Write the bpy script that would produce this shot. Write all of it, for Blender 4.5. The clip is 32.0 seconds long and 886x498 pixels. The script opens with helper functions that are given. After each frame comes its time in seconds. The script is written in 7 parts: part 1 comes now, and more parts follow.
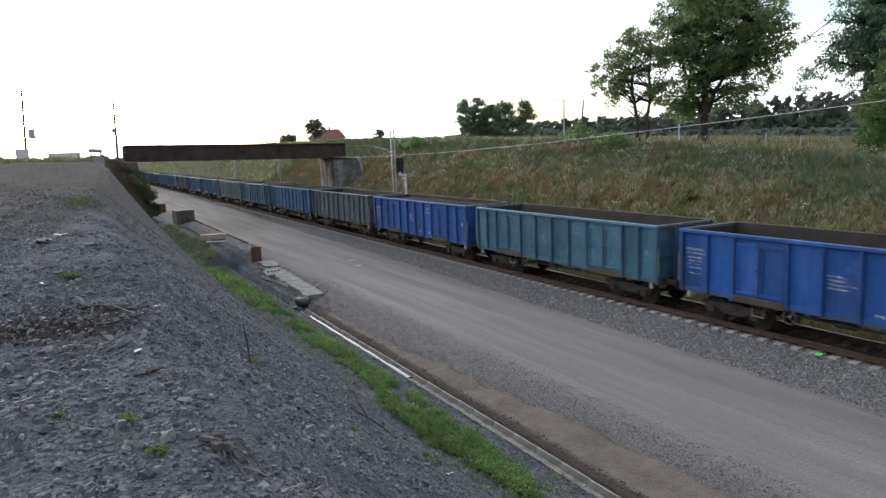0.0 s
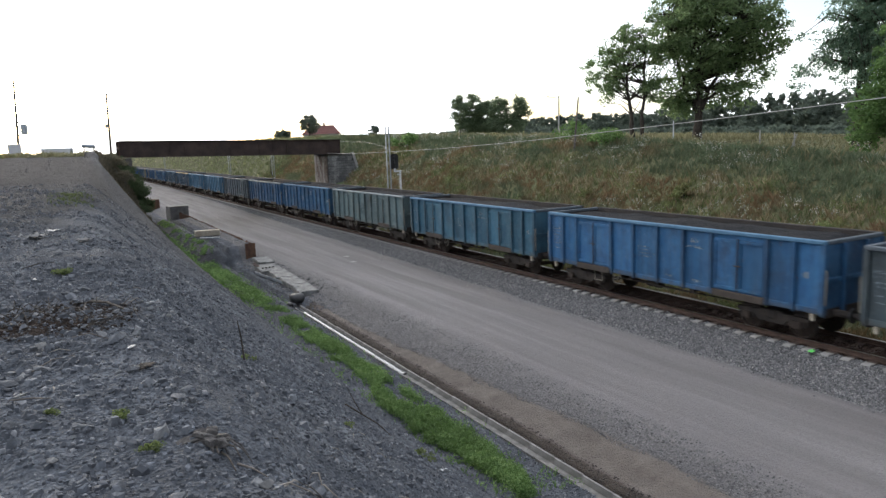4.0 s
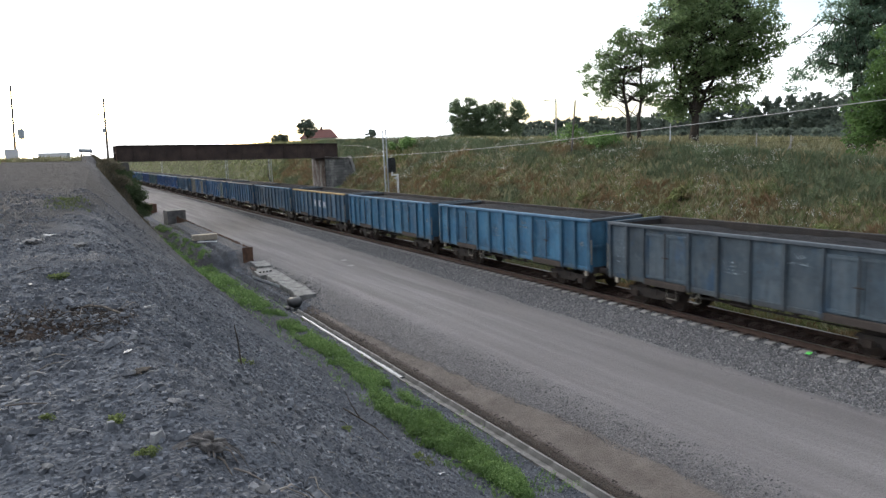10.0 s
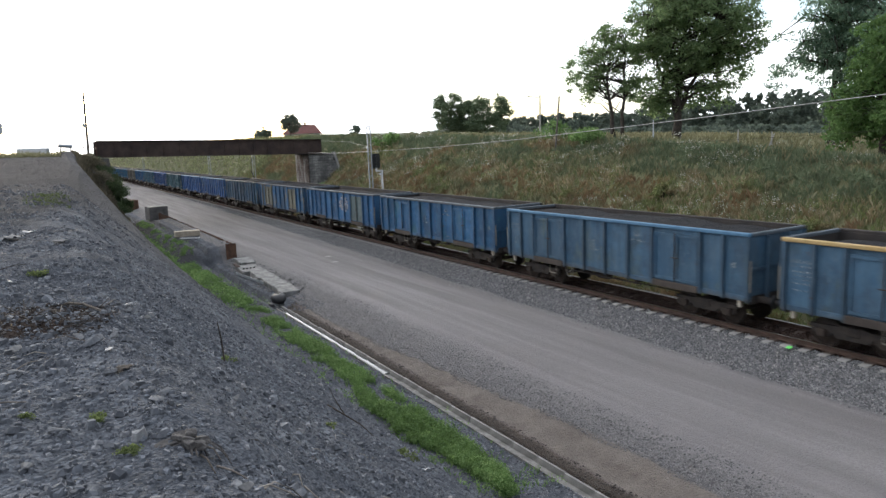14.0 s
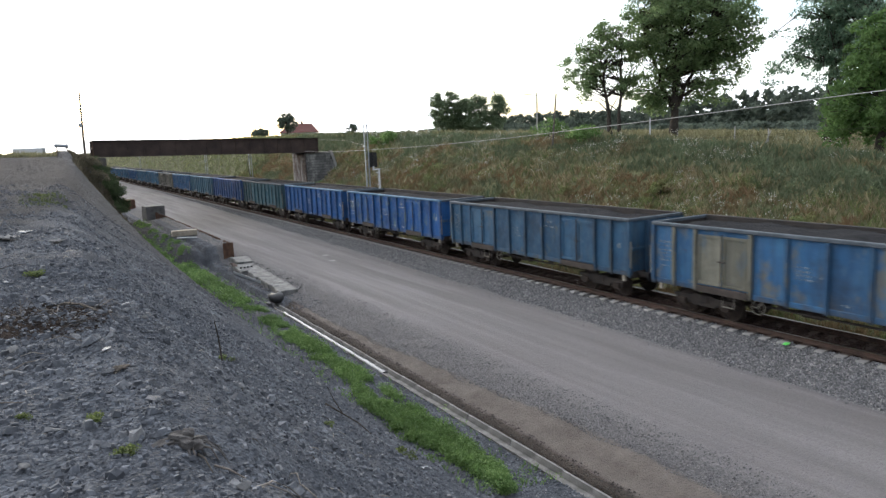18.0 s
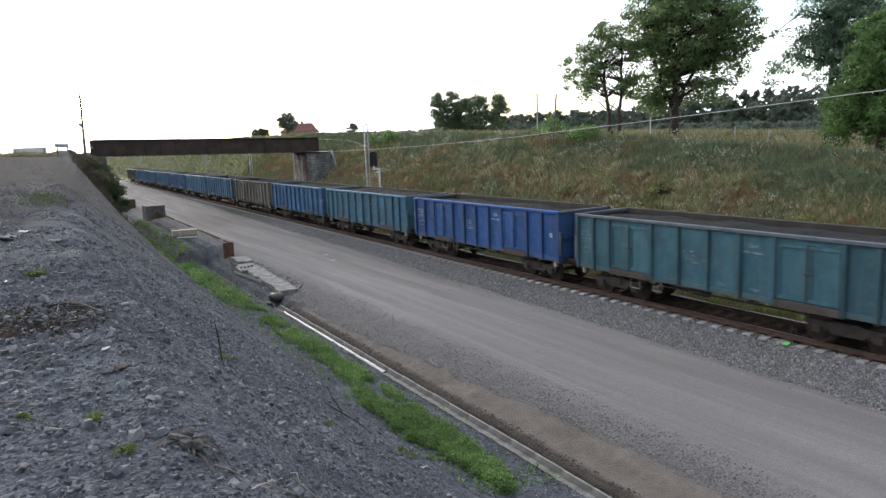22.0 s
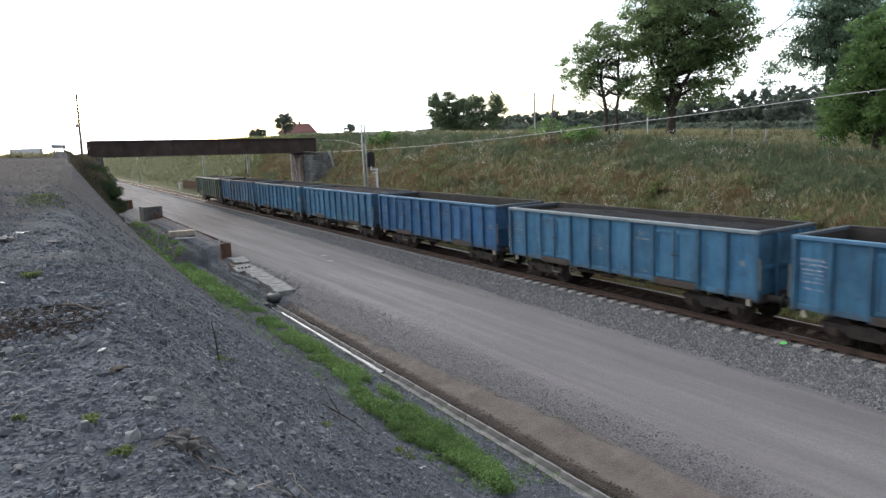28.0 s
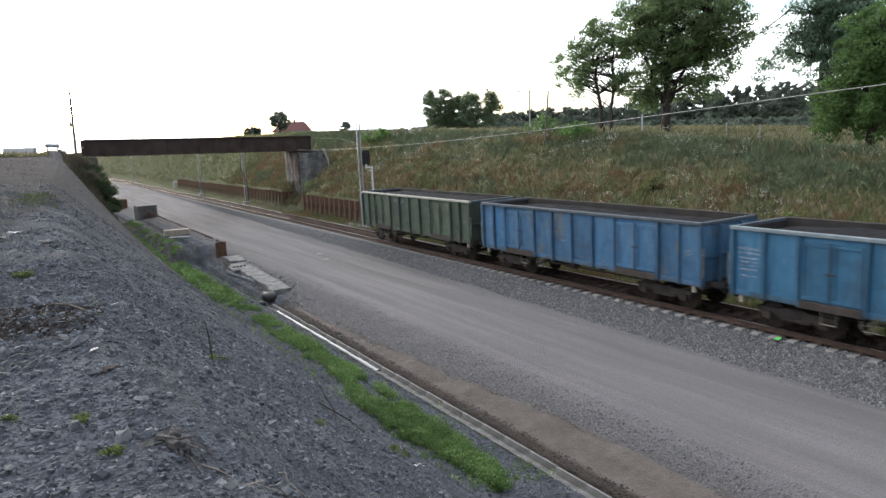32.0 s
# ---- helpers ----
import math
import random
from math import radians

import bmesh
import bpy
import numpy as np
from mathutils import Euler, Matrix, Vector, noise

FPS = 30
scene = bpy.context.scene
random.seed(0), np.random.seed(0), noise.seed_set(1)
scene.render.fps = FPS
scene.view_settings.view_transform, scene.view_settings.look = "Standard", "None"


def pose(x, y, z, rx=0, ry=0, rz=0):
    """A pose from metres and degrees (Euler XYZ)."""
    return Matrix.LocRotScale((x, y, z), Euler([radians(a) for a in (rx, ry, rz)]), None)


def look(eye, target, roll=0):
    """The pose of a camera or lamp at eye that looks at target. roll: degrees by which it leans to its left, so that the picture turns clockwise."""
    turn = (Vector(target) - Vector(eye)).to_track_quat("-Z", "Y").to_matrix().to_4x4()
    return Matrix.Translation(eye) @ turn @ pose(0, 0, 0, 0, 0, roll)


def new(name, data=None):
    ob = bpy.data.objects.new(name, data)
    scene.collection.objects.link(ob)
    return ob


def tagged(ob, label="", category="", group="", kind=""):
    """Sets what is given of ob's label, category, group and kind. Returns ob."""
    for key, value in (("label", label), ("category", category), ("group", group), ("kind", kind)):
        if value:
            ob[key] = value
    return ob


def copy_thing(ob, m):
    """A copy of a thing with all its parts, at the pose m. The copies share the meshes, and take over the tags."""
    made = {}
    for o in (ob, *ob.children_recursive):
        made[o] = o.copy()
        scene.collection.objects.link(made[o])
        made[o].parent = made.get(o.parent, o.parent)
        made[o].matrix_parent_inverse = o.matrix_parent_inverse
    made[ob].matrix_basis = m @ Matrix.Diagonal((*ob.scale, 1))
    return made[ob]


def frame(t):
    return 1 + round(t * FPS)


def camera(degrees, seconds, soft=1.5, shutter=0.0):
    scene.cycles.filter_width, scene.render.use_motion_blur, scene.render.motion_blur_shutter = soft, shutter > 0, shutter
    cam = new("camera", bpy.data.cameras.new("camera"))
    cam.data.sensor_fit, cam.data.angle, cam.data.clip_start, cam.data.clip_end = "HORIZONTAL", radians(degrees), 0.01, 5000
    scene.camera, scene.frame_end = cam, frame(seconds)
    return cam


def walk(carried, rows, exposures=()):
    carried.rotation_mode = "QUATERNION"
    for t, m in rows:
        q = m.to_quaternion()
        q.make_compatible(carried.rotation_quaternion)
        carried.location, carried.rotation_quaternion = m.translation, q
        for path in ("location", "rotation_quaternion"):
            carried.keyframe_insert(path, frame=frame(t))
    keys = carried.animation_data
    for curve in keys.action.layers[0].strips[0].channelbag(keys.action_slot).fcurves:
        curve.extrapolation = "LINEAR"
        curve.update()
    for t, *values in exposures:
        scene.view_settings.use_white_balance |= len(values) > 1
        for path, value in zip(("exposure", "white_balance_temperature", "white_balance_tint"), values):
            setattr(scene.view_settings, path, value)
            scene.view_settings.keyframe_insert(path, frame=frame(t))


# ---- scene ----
# One plan for the whole clip: the track runs along +Y, rail tops lie at z = 0, the camera stands on the spoil bank west of it.
EYE = Vector((-20.531, 0.0, 6.394))
cam = camera(65.24, 32.0, soft=1.4, shutter=0.3)


def aim(yaw, pitch, roll, side):
    a, b = radians(yaw), radians(pitch)
    way = Vector((math.sin(a) * math.cos(b), math.cos(a) * math.cos(b), math.sin(b)))
    eye = EYE + Vector((math.cos(a), -math.sin(a), 0)) * side
    return look(eye, eye + way, roll)


EXPO = [(t, e + 0.22, 6380, 10) for t, e in ((0.0, -0.03), (3.0, 0.0), (6.0, 0.02), (10.0, 0.04), (14.0, 0.09), (18.0, 0.13), (22.0, 0.15), (32.0, 0.15))]

# seconds, turn to the right of the track, tilt, lean, sway to the right
walk(cam, [(t, aim(yaw, pitch, roll, side)) for t, yaw, pitch, roll, side in [
    (0, 28.197, -8.256, -2.322, -0.020), (0.5, 28.268, -8.259, -2.324, -0.019), (1, 28.323, -8.325, -2.339, -0.019), 
    (1.5, 28.408, -8.375, -2.220, -0.018), (2, 28.493, -8.441, -2.239, -0.017), (2.5, 28.568, -8.479, -2.299, -0.017), 
    (3, 28.595, -8.556, -2.326, -0.016), (3.5, 28.606, -8.585, -2.197, -0.016), (5.5, 28.652, -8.404, -2.180, -0.013), 
    (6, 28.641, -8.312, -2.117, -0.012), (6.5, 28.649, -8.209, -2.076, -0.012), (7, 28.672, -8.174, -2.171, -0.011), 
    (7.5, 28.717, -8.177, -2.220, -0.010), (8, 28.702, -8.199, -2.265, -0.010), (8.5, 28.694, -8.225, -2.280, -0.009), 
    (9, 28.714, -8.280, -2.312, -0.009), (9.5, 28.776, -8.288, -2.295, -0.008), (10, 28.830, -8.285, -2.305, -0.007), 
    (10.5, 28.842, -8.215, -2.317, -0.007), (11, 28.910, -8.287, -2.300, -0.006), 
    (11.5, 29.119, -8.375, -2.232, -0.005), (12, 29.369, -8.458, -2.243, -0.005), 
    (12.5, 29.614, -8.531, -2.210, -0.004), (13, 29.783, -8.565, -2.216, -0.003), 
    (13.5, 29.917, -8.593, -2.263, -0.003), (14, 30.102, -8.663, -2.235, -0.002), 
    (14.5, 30.311, -8.710, -2.368, -0.002), (16.5, 30.482, -8.797, -2.364, 0.001), (17, 30.425, -8.770, -2.309, 0.002), 
    (17.5, 30.367, -8.787, -2.370, 0.002), (18, 30.300, -8.816, -2.468, 0.003), (18.5, 30.276, -8.873, -2.444, 0.003), 
    (19, 30.213, -8.870, -2.424, 0.004), (19.5, 30.193, -8.868, -2.409, 0.005), (20, 30.216, -8.844, -2.444, 0.005), 
    (20.5, 30.221, -8.814, -2.506, 0.006), (21, 30.244, -8.796, -2.442, 0.007), (21.5, 30.257, -8.800, -2.402, 0.007), 
    (22, 30.276, -8.841, -2.450, 0.008), (22.5, 30.276, -8.896, -2.477, 0.009), (23, 30.285, -8.943, -2.546, 0.009), 
    (23.5, 30.327, -8.952, -2.480, 0.010), (24, 30.349, -8.900, -2.491, 0.010), (24.5, 30.343, -8.814, -2.491, 0.011), 
    (25, 30.353, -8.741, -2.522, 0.012), (25.5, 30.391, -8.697, -2.574, 0.012), (27.5, 30.406, -8.804, -2.464, 0.015), 
    (28, 30.465, -8.827, -2.553, 0.016), (28.5, 30.551, -8.813, -2.512, 0.016), (29, 30.576, -8.843, -2.550, 0.017), 
    (29.5, 30.584, -8.871, -2.488, 0.017), (30, 30.573, -8.920, -2.491, 0.018), (30.5, 30.616, -8.969, -2.471, 0.019), 
    (31, 30.633, -9.030, -2.580, 0.019), (31.5, 30.641, -9.051, -2.581, 0.020), (32, 30.790, -9.040, -2.794, 0.050),
]], exposures=EXPO)

# ---- light: a bright, thinly clouded evening sky, the sun low behind the clouds far along the cutting ----
SUN_AZ, SUN_EL = radians(-4), radians(12)
world = bpy.data.worlds.new("world")
scene.world = world
world.use_nodes = True
wn, wl = world.node_tree.nodes, world.node_tree.links
wn.clear()
w_out, w_bg = wn.new("ShaderNodeOutputWorld"), wn.new("ShaderNodeBackground")
w_sky = wn.new("ShaderNodeTexSky")
w_sky.sky_type, w_sky.sun_disc, w_sky.sun_elevation, w_sky.sun_rotation = "NISHITA", False, SUN_EL, SUN_AZ
w_sky.air_density, w_sky.dust_density = 1.0, 2.0
w_co, w_map = wn.new("ShaderNodeTexCoord"), wn.new("ShaderNodeMapping")
w_map.inputs["Scale"].default_value = (1.6, 1.6, 6.5)
w_noise, w_ramp, w_mix = wn.new("ShaderNodeTexNoise"), wn.new("ShaderNodeValToRGB"), wn.new("ShaderNodeMixRGB")
w_noise.inputs["Scale"].default_value, w_noise.inputs["Detail"].default_value = 1.7, 5.0
w_ramp.color_ramp.elements[0].position, w_ramp.color_ramp.elements[0].color = 0.38, (0.12, 0.12, 0.12, 1)
w_ramp.color_ramp.elements[1].position, w_ramp.color_ramp.elements[1].color = 0.52, (1, 1, 1, 1)
w_add, w_clamp = wn.new("ShaderNodeMixRGB"), wn.new("ShaderNodeClamp")
w_add.blend_type, w_add.inputs[0].default_value = "ADD", 1.0
wl.new(w_co.outputs["Generated"], w_map.inputs[0]), wl.new(w_map.outputs[0], w_noise.inputs["Vector"])
wl.new(w_noise.outputs["Fac"], w_ramp.inputs[0]), wl.new(w_ramp.outputs[0], w_mix.inputs[0])
w_gain = wn.new("ShaderNodeMixRGB")
w_gain.blend_type, w_gain.inputs[0].default_value, w_gain.inputs[2].default_value = "MULTIPLY", 1.0, (2.2, 2.4, 2.7, 1)
wl.new(w_sky.outputs[0], w_gain.inputs[1]), wl.new(w_gain.outputs[0], w_mix.inputs[1]), wl.new(w_mix.outputs[0], w_add.inputs[1]), wl.new(w_add.outputs[0], w_bg.inputs[0]), wl.new(w_bg.outputs[0], w_out.inputs[0])
w_bg.inputs[1].default_value = 0.1
# the veiled sun's wide glow in the thin cloud
w_dot, w_pow, w_glow = wn.new("ShaderNodeVectorMath"), wn.new("ShaderNodeMath"), wn.new("ShaderNodeMixRGB")
w_dot.operation, w_pow.operation = "DOT_PRODUCT", "POWER"
w_dot.inputs[1].default_value = (math.sin(SUN_AZ) * math.cos(SUN_EL), math.cos(SUN_AZ) * math.cos(SUN_EL), math.sin(SUN_EL))
w_pow.use_clamp, w_pow.inputs[1].default_value = True, 14.0
w_glow.inputs[1].default_value, w_glow.inputs[2].default_value = (0, 0, 0, 1), (12, 10.5, 8.5, 1)
wl.new(w_co.outputs["Generated"], w_dot.inputs[0]), wl.new(w_dot.outputs["Value"], w_clamp.inputs[0]), wl.new(w_clamp.outputs[0], w_pow.inputs[0])
wl.new(w_pow.outputs[0], w_glow.inputs[0]), wl.new(w_glow.outputs[0], w_add.inputs[2])

# the cloud veil is brightest towards the evening sun and duller in the opposite sky
w_fall, w_veil = wn.new("ShaderNodeMapRange"), wn.new("ShaderNodeMixRGB")
for i, v in ((1, -1.0), (2, 0.6), (3, 0.16), (4, 1.26)):
    w_fall.inputs[i].default_value = v
w_veil.blend_type, w_veil.inputs[0].default_value, w_veil.inputs[2].default_value = "MULTIPLY", 1.0, (15.4, 15.8, 16.6, 1)
wl.new(w_dot.outputs["Value"], w_fall.inputs[0]), wl.new(w_fall.outputs[0], w_veil.inputs[1]), wl.new(w_veil.outputs[0], w_mix.inputs[2])

sun = new("sun", bpy.data.lights.new("sun", "SUN"))
sun.data.energy, sun.data.angle, sun.data.color = 0.8, radians(20), (1.0, 0.9, 0.78)
sun.matrix_world = look((0, 0, 60), (-math.sin(SUN_AZ), -math.cos(SUN_AZ), 60 - math.tan(SUN_EL)))

# ---- materials ----


class Nodes:
    """A few shorthands to wire a procedural material."""

    def __init__(self, name):
        self.m = bpy.data.materials.new(name)
        self.m.use_nodes = True
        self.t = self.m.node_tree
        self.bsdf = self.t.nodes["Principled BSDF"]
        self.geo = self.t.nodes.new("ShaderNodeTexCoord").outputs["Object"]

    def put(self, socket, value):
        if isinstance(value, bpy.types.NodeSocket):
            self.t.links.new(value, socket)
        elif isinstance(value, (tuple, list)):
            socket.default_value = (*value, 1) if len(value) == 3 and len(socket.default_value) == 4 else value
        else:
            socket.default_value = value

    def world_place(self):
        return self.t.nodes.new("ShaderNodeNewGeometry").outputs["Position"]

    def noise(self, scale, detail=4, rough=0.6, vec=None, stretch=None):
        n = self.t.nodes.new("ShaderNodeTexNoise")
        vec = vec or self.geo
        if stretch:
            mp = self.t.nodes.new("ShaderNodeMapping")
            mp.inputs["Scale"].default_value = stretch
            self.put(mp.inputs[0], vec)
            vec = mp.outputs[0]
        self.put(n.inputs["Vector"], vec)
        n.inputs["Scale"].default_value, n.inputs["Detail"].default_value, n.inputs["Roughness"].default_value = scale, detail, rough
        return n.outputs["Fac"]

    def cells(self, scale, vec=None):
        n = self.t.nodes.new("ShaderNodeTexVoronoi")
        self.put(n.inputs["Vector"], vec or self.geo)
        n.inputs["Scale"].default_value = scale
        return n.outputs

    def ramp(self, fac, *stops):
        n = self.t.nodes.new("ShaderNodeValToRGB")
        e = n.color_ramp.elements
        while len(e) < len(stops):
            e.new(0.5)
        for el, (at, c) in zip(e, stops):
            el.position, el.color = at, (*c, 1) if isinstance(c, tuple) else (c, c, c, 1)
        self.put(n.inputs[0], fac)
        return n.outputs[0]

    def mix(self, fac, a, b, how="MIX"):
        n = self.t.nodes.new("ShaderNodeMixRGB")
        n.blend_type = how
        for s, v in zip(n.inputs, (fac, a, b)):
            self.put(s, v)
        return n.outputs[0]

    def sum(self, a, b, how="ADD"):
        n = self.t.nodes.new("ShaderNodeMath")
        n.operation = how
        self.put(n.inputs[0], a), self.put(n.inputs[1], b)
        return n.outputs[0]

    def axis(self, i, vec=None):
        n = self.t.nodes.new("ShaderNodeSeparateXYZ")
        self.put(n.inputs[0], vec or self.geo)
        return n.outputs[i]

    def step(self, value, lo, hi):
        n = self.t.nodes.new("ShaderNodeMapRange")
        n.interpolation_type = "SMOOTHSTEP"
        self.put(n.inputs[0], value)
        n.inputs[1].default_value, n.inputs[2].default_value = lo, hi
        return n.outputs[0]

    def chance(self):
        return self.t.nodes.new("ShaderNodeObjectInfo").outputs["Random"]

    def island(self):
        return self.t.nodes.new("ShaderNodeNewGeometry").outputs["Random Per Island"]

    def done(self, color, rough=0.8, metal=0.0, height=None, strength=0.3, distance=0.02):
        b = self.bsdf.inputs
        self.put(b["Base Color"], color), self.put(b["Roughness"], rough), self.put(b["Metallic"], metal)
        if height is not None:
            n = self.t.nodes.new("ShaderNodeBump")
            n.inputs["Strength"].default_value, n.inputs["Distance"].default_value = strength, distance
            self.put(n.inputs["Height"], height)
            self.put(b["Normal"], n.outputs[0])
        return self.m


def plain(name, a, b, scale=6.0, rough=0.8, metal=0.0, fine=60.0, strength=0.25, distance=0.01):
    """A worn surface: two tones at a coarse and a fine scale, with fine relief."""
    n = Nodes(name)
    big, small = n.noise(scale, 5), n.noise(fine, 3)
    c = n.mix(n.ramp(big, (0.35, 0.0), (0.68, 1.0)), a, b)
    c = n.mix(n.ramp(small, (0.3, 0.35), (0.7, 0.0)), c, tuple(v * 0.55 for v in a))
    return n.done(c, rough, metal, n.sum(big, small), strength, distance)


def paint(name, base, fade, rust=0.35, patch=None, patchy=0.0, mottle=0.75, shade_grime=0.0):
    """Old wagon paint: bays of uneven tone, rain streaks of dirt, pale scuffs, rust blisters, a dusty foot, patches of another paint."""
    n = Nodes(name)
    own = n.t.nodes.new("ShaderNodeVectorMath")
    n.put(own.inputs[0], n.geo), n.put(own.inputs[1], n.sum(n.chance(), 41.0, "MULTIPLY"))
    p = own.outputs[0]
    c = n.mix(n.ramp(n.noise(0.9, 5, 0.65, p), (0.35, 0.0), (0.7, 1.0)), base, fade)
    bay = n.t.nodes.new("ShaderNodeTexWhiteNoise")
    bay.noise_dimensions = "2D"
    at = n.t.nodes.new("ShaderNodeCombineXYZ")
    n.put(at.inputs[0], n.sum(n.sum(n.axis(1), 1.13, "DIVIDE"), 0.0, "FLOOR")), n.put(at.inputs[1], n.chance())
    n.put(bay.inputs["Vector"], at.outputs[0])
    c = n.mix(0.8, c, n.ramp(bay.outputs["Value"], (0.0, 0.72), (1.0, 1.26)), "MULTIPLY")
    if patch:
        c = n.mix(n.ramp(n.noise(mottle, 6, 0.68, p, stretch=(1, 1.1, 0.6)), (0.6 - 0.25 * patchy, 0.0), (0.72 - 0.25 * patchy, 0.9)), c, patch)
    streak = n.noise(5.0, 5, 0.72, p, stretch=(1, 1, 0.1))
    c = n.mix(n.ramp(streak, (0.45, 0.0), (0.75, 0.6)), c, tuple(v * 0.35 + 0.012 for v in base))
    wash = n.noise(1.7, 6, 0.72, p, stretch=(1, 1, 0.25))
    c = n.mix(n.ramp(wash, (0.5, 0.0), (0.75, 0.45)), c, tuple(v * 0.6 + 0.07 for v in fade))
    scuff = n.ramp(n.noise(3.4, 8, 0.78, p, stretch=(1, 1.3, 0.8)), (0.56, 0.0), (0.67, 0.34))
    c = n.mix(scuff, c, tuple(v * 0.7 + 0.13 for v in fade))
    smear = n.ramp(n.noise(0.8, 6, 0.7, p, stretch=(1, 0.7, 0.8)), (0.5, 0.0), (0.7, 0.6 + 0.4 * rust))
    c = n.mix(smear, c, tuple(v * 0.3 + 0.022 for v in base))
    blister = n.ramp(n.noise(4.2, 8, 0.72, p), (0.66 - 0.07 * rust, 0.0), (0.72 - 0.05 * rust, 0.85))
    c = n.mix(blister, c, (0.085, 0.05, 0.032))
    foot = n.sum(n.axis(2), n.sum(n.noise(2.5, 5, 0.7, p), 0.7, "MULTIPLY"))
    c = n.mix(n.sum(n.step(foot, 1.62, 1.32), 0.6, "MULTIPLY"), c, n.mix(n.noise(7, 4), (0.045, 0.04, 0.036), (0.12, 0.105, 0.085)))
    # darkens the paint unevenly: coal grime plus the painted-in shade of ribs and ends
    if shade_grime:
        shade_soot = n.noise(2.6, 6, 0.7, p, stretch=(1, 1, 0.35))
        c = n.mix(n.sum(n.ramp(shade_soot, (0.25, 0.35), (0.6, 1.0)), shade_grime, "MULTIPLY"), c, (0.02, 0.022, 0.026))
    n.bsdf.inputs["Specular IOR Level"].default_value = 0.3
    return n.done(c, n.ramp(n.noise(3, 4, 0.6, p), (0.3, 0.45), (0.7, 0.8)), 0.0, n.sum(n.noise(1.3, 3, 0.5, p), n.sum(n.noise(30, 2), 0.3, "MULTIPLY")), 0.5, 0.07)


M = {}
M["rust"] = plain("rust", (0.07, 0.035, 0.022), (0.16, 0.085, 0.05), 3.0, 0.85)
M["plate_rust"] = plain("plate_rust", (0.042, 0.033, 0.028), (0.085, 0.067, 0.056), 3.0, 0.9)
M["dark_rust"] = plain("dark_rust", (0.032, 0.021, 0.018), (0.08, 0.052, 0.043), 0.8, 0.85)
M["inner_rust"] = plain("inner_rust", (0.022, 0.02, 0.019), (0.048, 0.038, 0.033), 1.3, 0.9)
M["underside"] = plain("underside", (0.022, 0.018, 0.016), (0.058, 0.043, 0.034), 4.0, 0.8)
M["wheel_steel"] = plain("wheel_steel", (0.04, 0.03, 0.026), (0.08, 0.058, 0.044), 6.0, 0.6, 0.4)
M["rail_side"] = plain("rail_side", (0.06, 0.036, 0.027), (0.115, 0.068, 0.049), 3.0, 0.85)
M["rail_top"] = plain("rail_top", (0.42, 0.4, 0.38), (0.5, 0.48, 0.45), 3.0, 0.28, 1.0, strength=0.05)
M["concrete"] = plain("concrete", (0.3, 0.29, 0.28), (0.42, 0.41, 0.39), 2.0, 0.9)
M["joint"] = plain("joint", (0.03, 0.028, 0.026), (0.05, 0.048, 0.045), 3.0, 0.95)
M["old_stone"] = plain("old_stone", (0.07, 0.068, 0.066), (0.15, 0.142, 0.132), 1.5, 0.92)
M["dirty_concrete"] = plain("dirty_concrete", (0.13, 0.125, 0.118), (0.27, 0.26, 0.25), 1.6, 0.92, strength=0.5)
M["white_paint"] = plain("white_paint", (0.62, 0.63, 0.65), (0.78, 0.78, 0.78), 8.0, 0.6)
M["galvanised"] = plain("galvanised", (0.36, 0.39, 0.42), (0.5, 0.53, 0.56), 5.0, 0.45, 0.6)
M["black_paint"] = plain("black_paint", (0.012, 0.012, 0.013), (0.03, 0.03, 0.032), 6.0, 0.55)
M["timber"] = plain("timber", (0.36, 0.31, 0.24), (0.52, 0.46, 0.37), 5.0, 0.85)
M["grey_wood"] = plain("grey_wood", (0.1, 0.085, 0.075), (0.2, 0.175, 0.155), 5.0, 0.9)
M["wire"] = plain("wire", (0.36, 0.35, 0.33), (0.46, 0.45, 0.43), 5.0, 0.5, 0.3)
M["step_steel"] = plain("step_steel", (0.2, 0.18, 0.145), (0.34, 0.31, 0.25), 5.0, 0.7)
M["bark"] = plain("bark", (0.03, 0.025, 0.02), (0.075, 0.06, 0.048), 5.0, 0.95, fine=25, strength=0.6, distance=0.04)


def sleeper_mat():
    """Pale concrete, stained brown between and beside the rails by rust and brake dust."""
    n = Nodes("sleeper_concrete")
    c = n.mix(n.noise(5, 4), (0.25, 0.242, 0.23), (0.37, 0.355, 0.335))
    x = n.sum(n.sum(n.axis(0), 0.0, "ABSOLUTE"), n.sum(n.noise(9, 4), 0.16, "MULTIPLY"))
    c = n.mix(n.step(x, 1.18, 1.02), c, n.mix(n.noise(11, 4), (0.05, 0.032, 0.024), (0.1, 0.066, 0.05)))
    return n.done(c, 0.9, 0, n.noise(40, 3), 0.3, 0.01)


M["sleeper_concrete"] = sleeper_mat()


def stones_mat(name, dark, light, warm):
    n = Nodes(name)
    r = n.island()
    c = n.ramp(r, (0.0, dark), (0.55, tuple((a + b) / 2 for a, b in zip(dark, light))), (0.9, light), (1.0, warm))
    c = n.mix(n.ramp(n.noise(40, 3), (0.3, 0.5), (0.7, 0.0)), c, tuple(v * 0.5 for v in dark))
    return n.done(c, 0.9, 0.0, n.noise(60, 4), 0.4, 0.01)


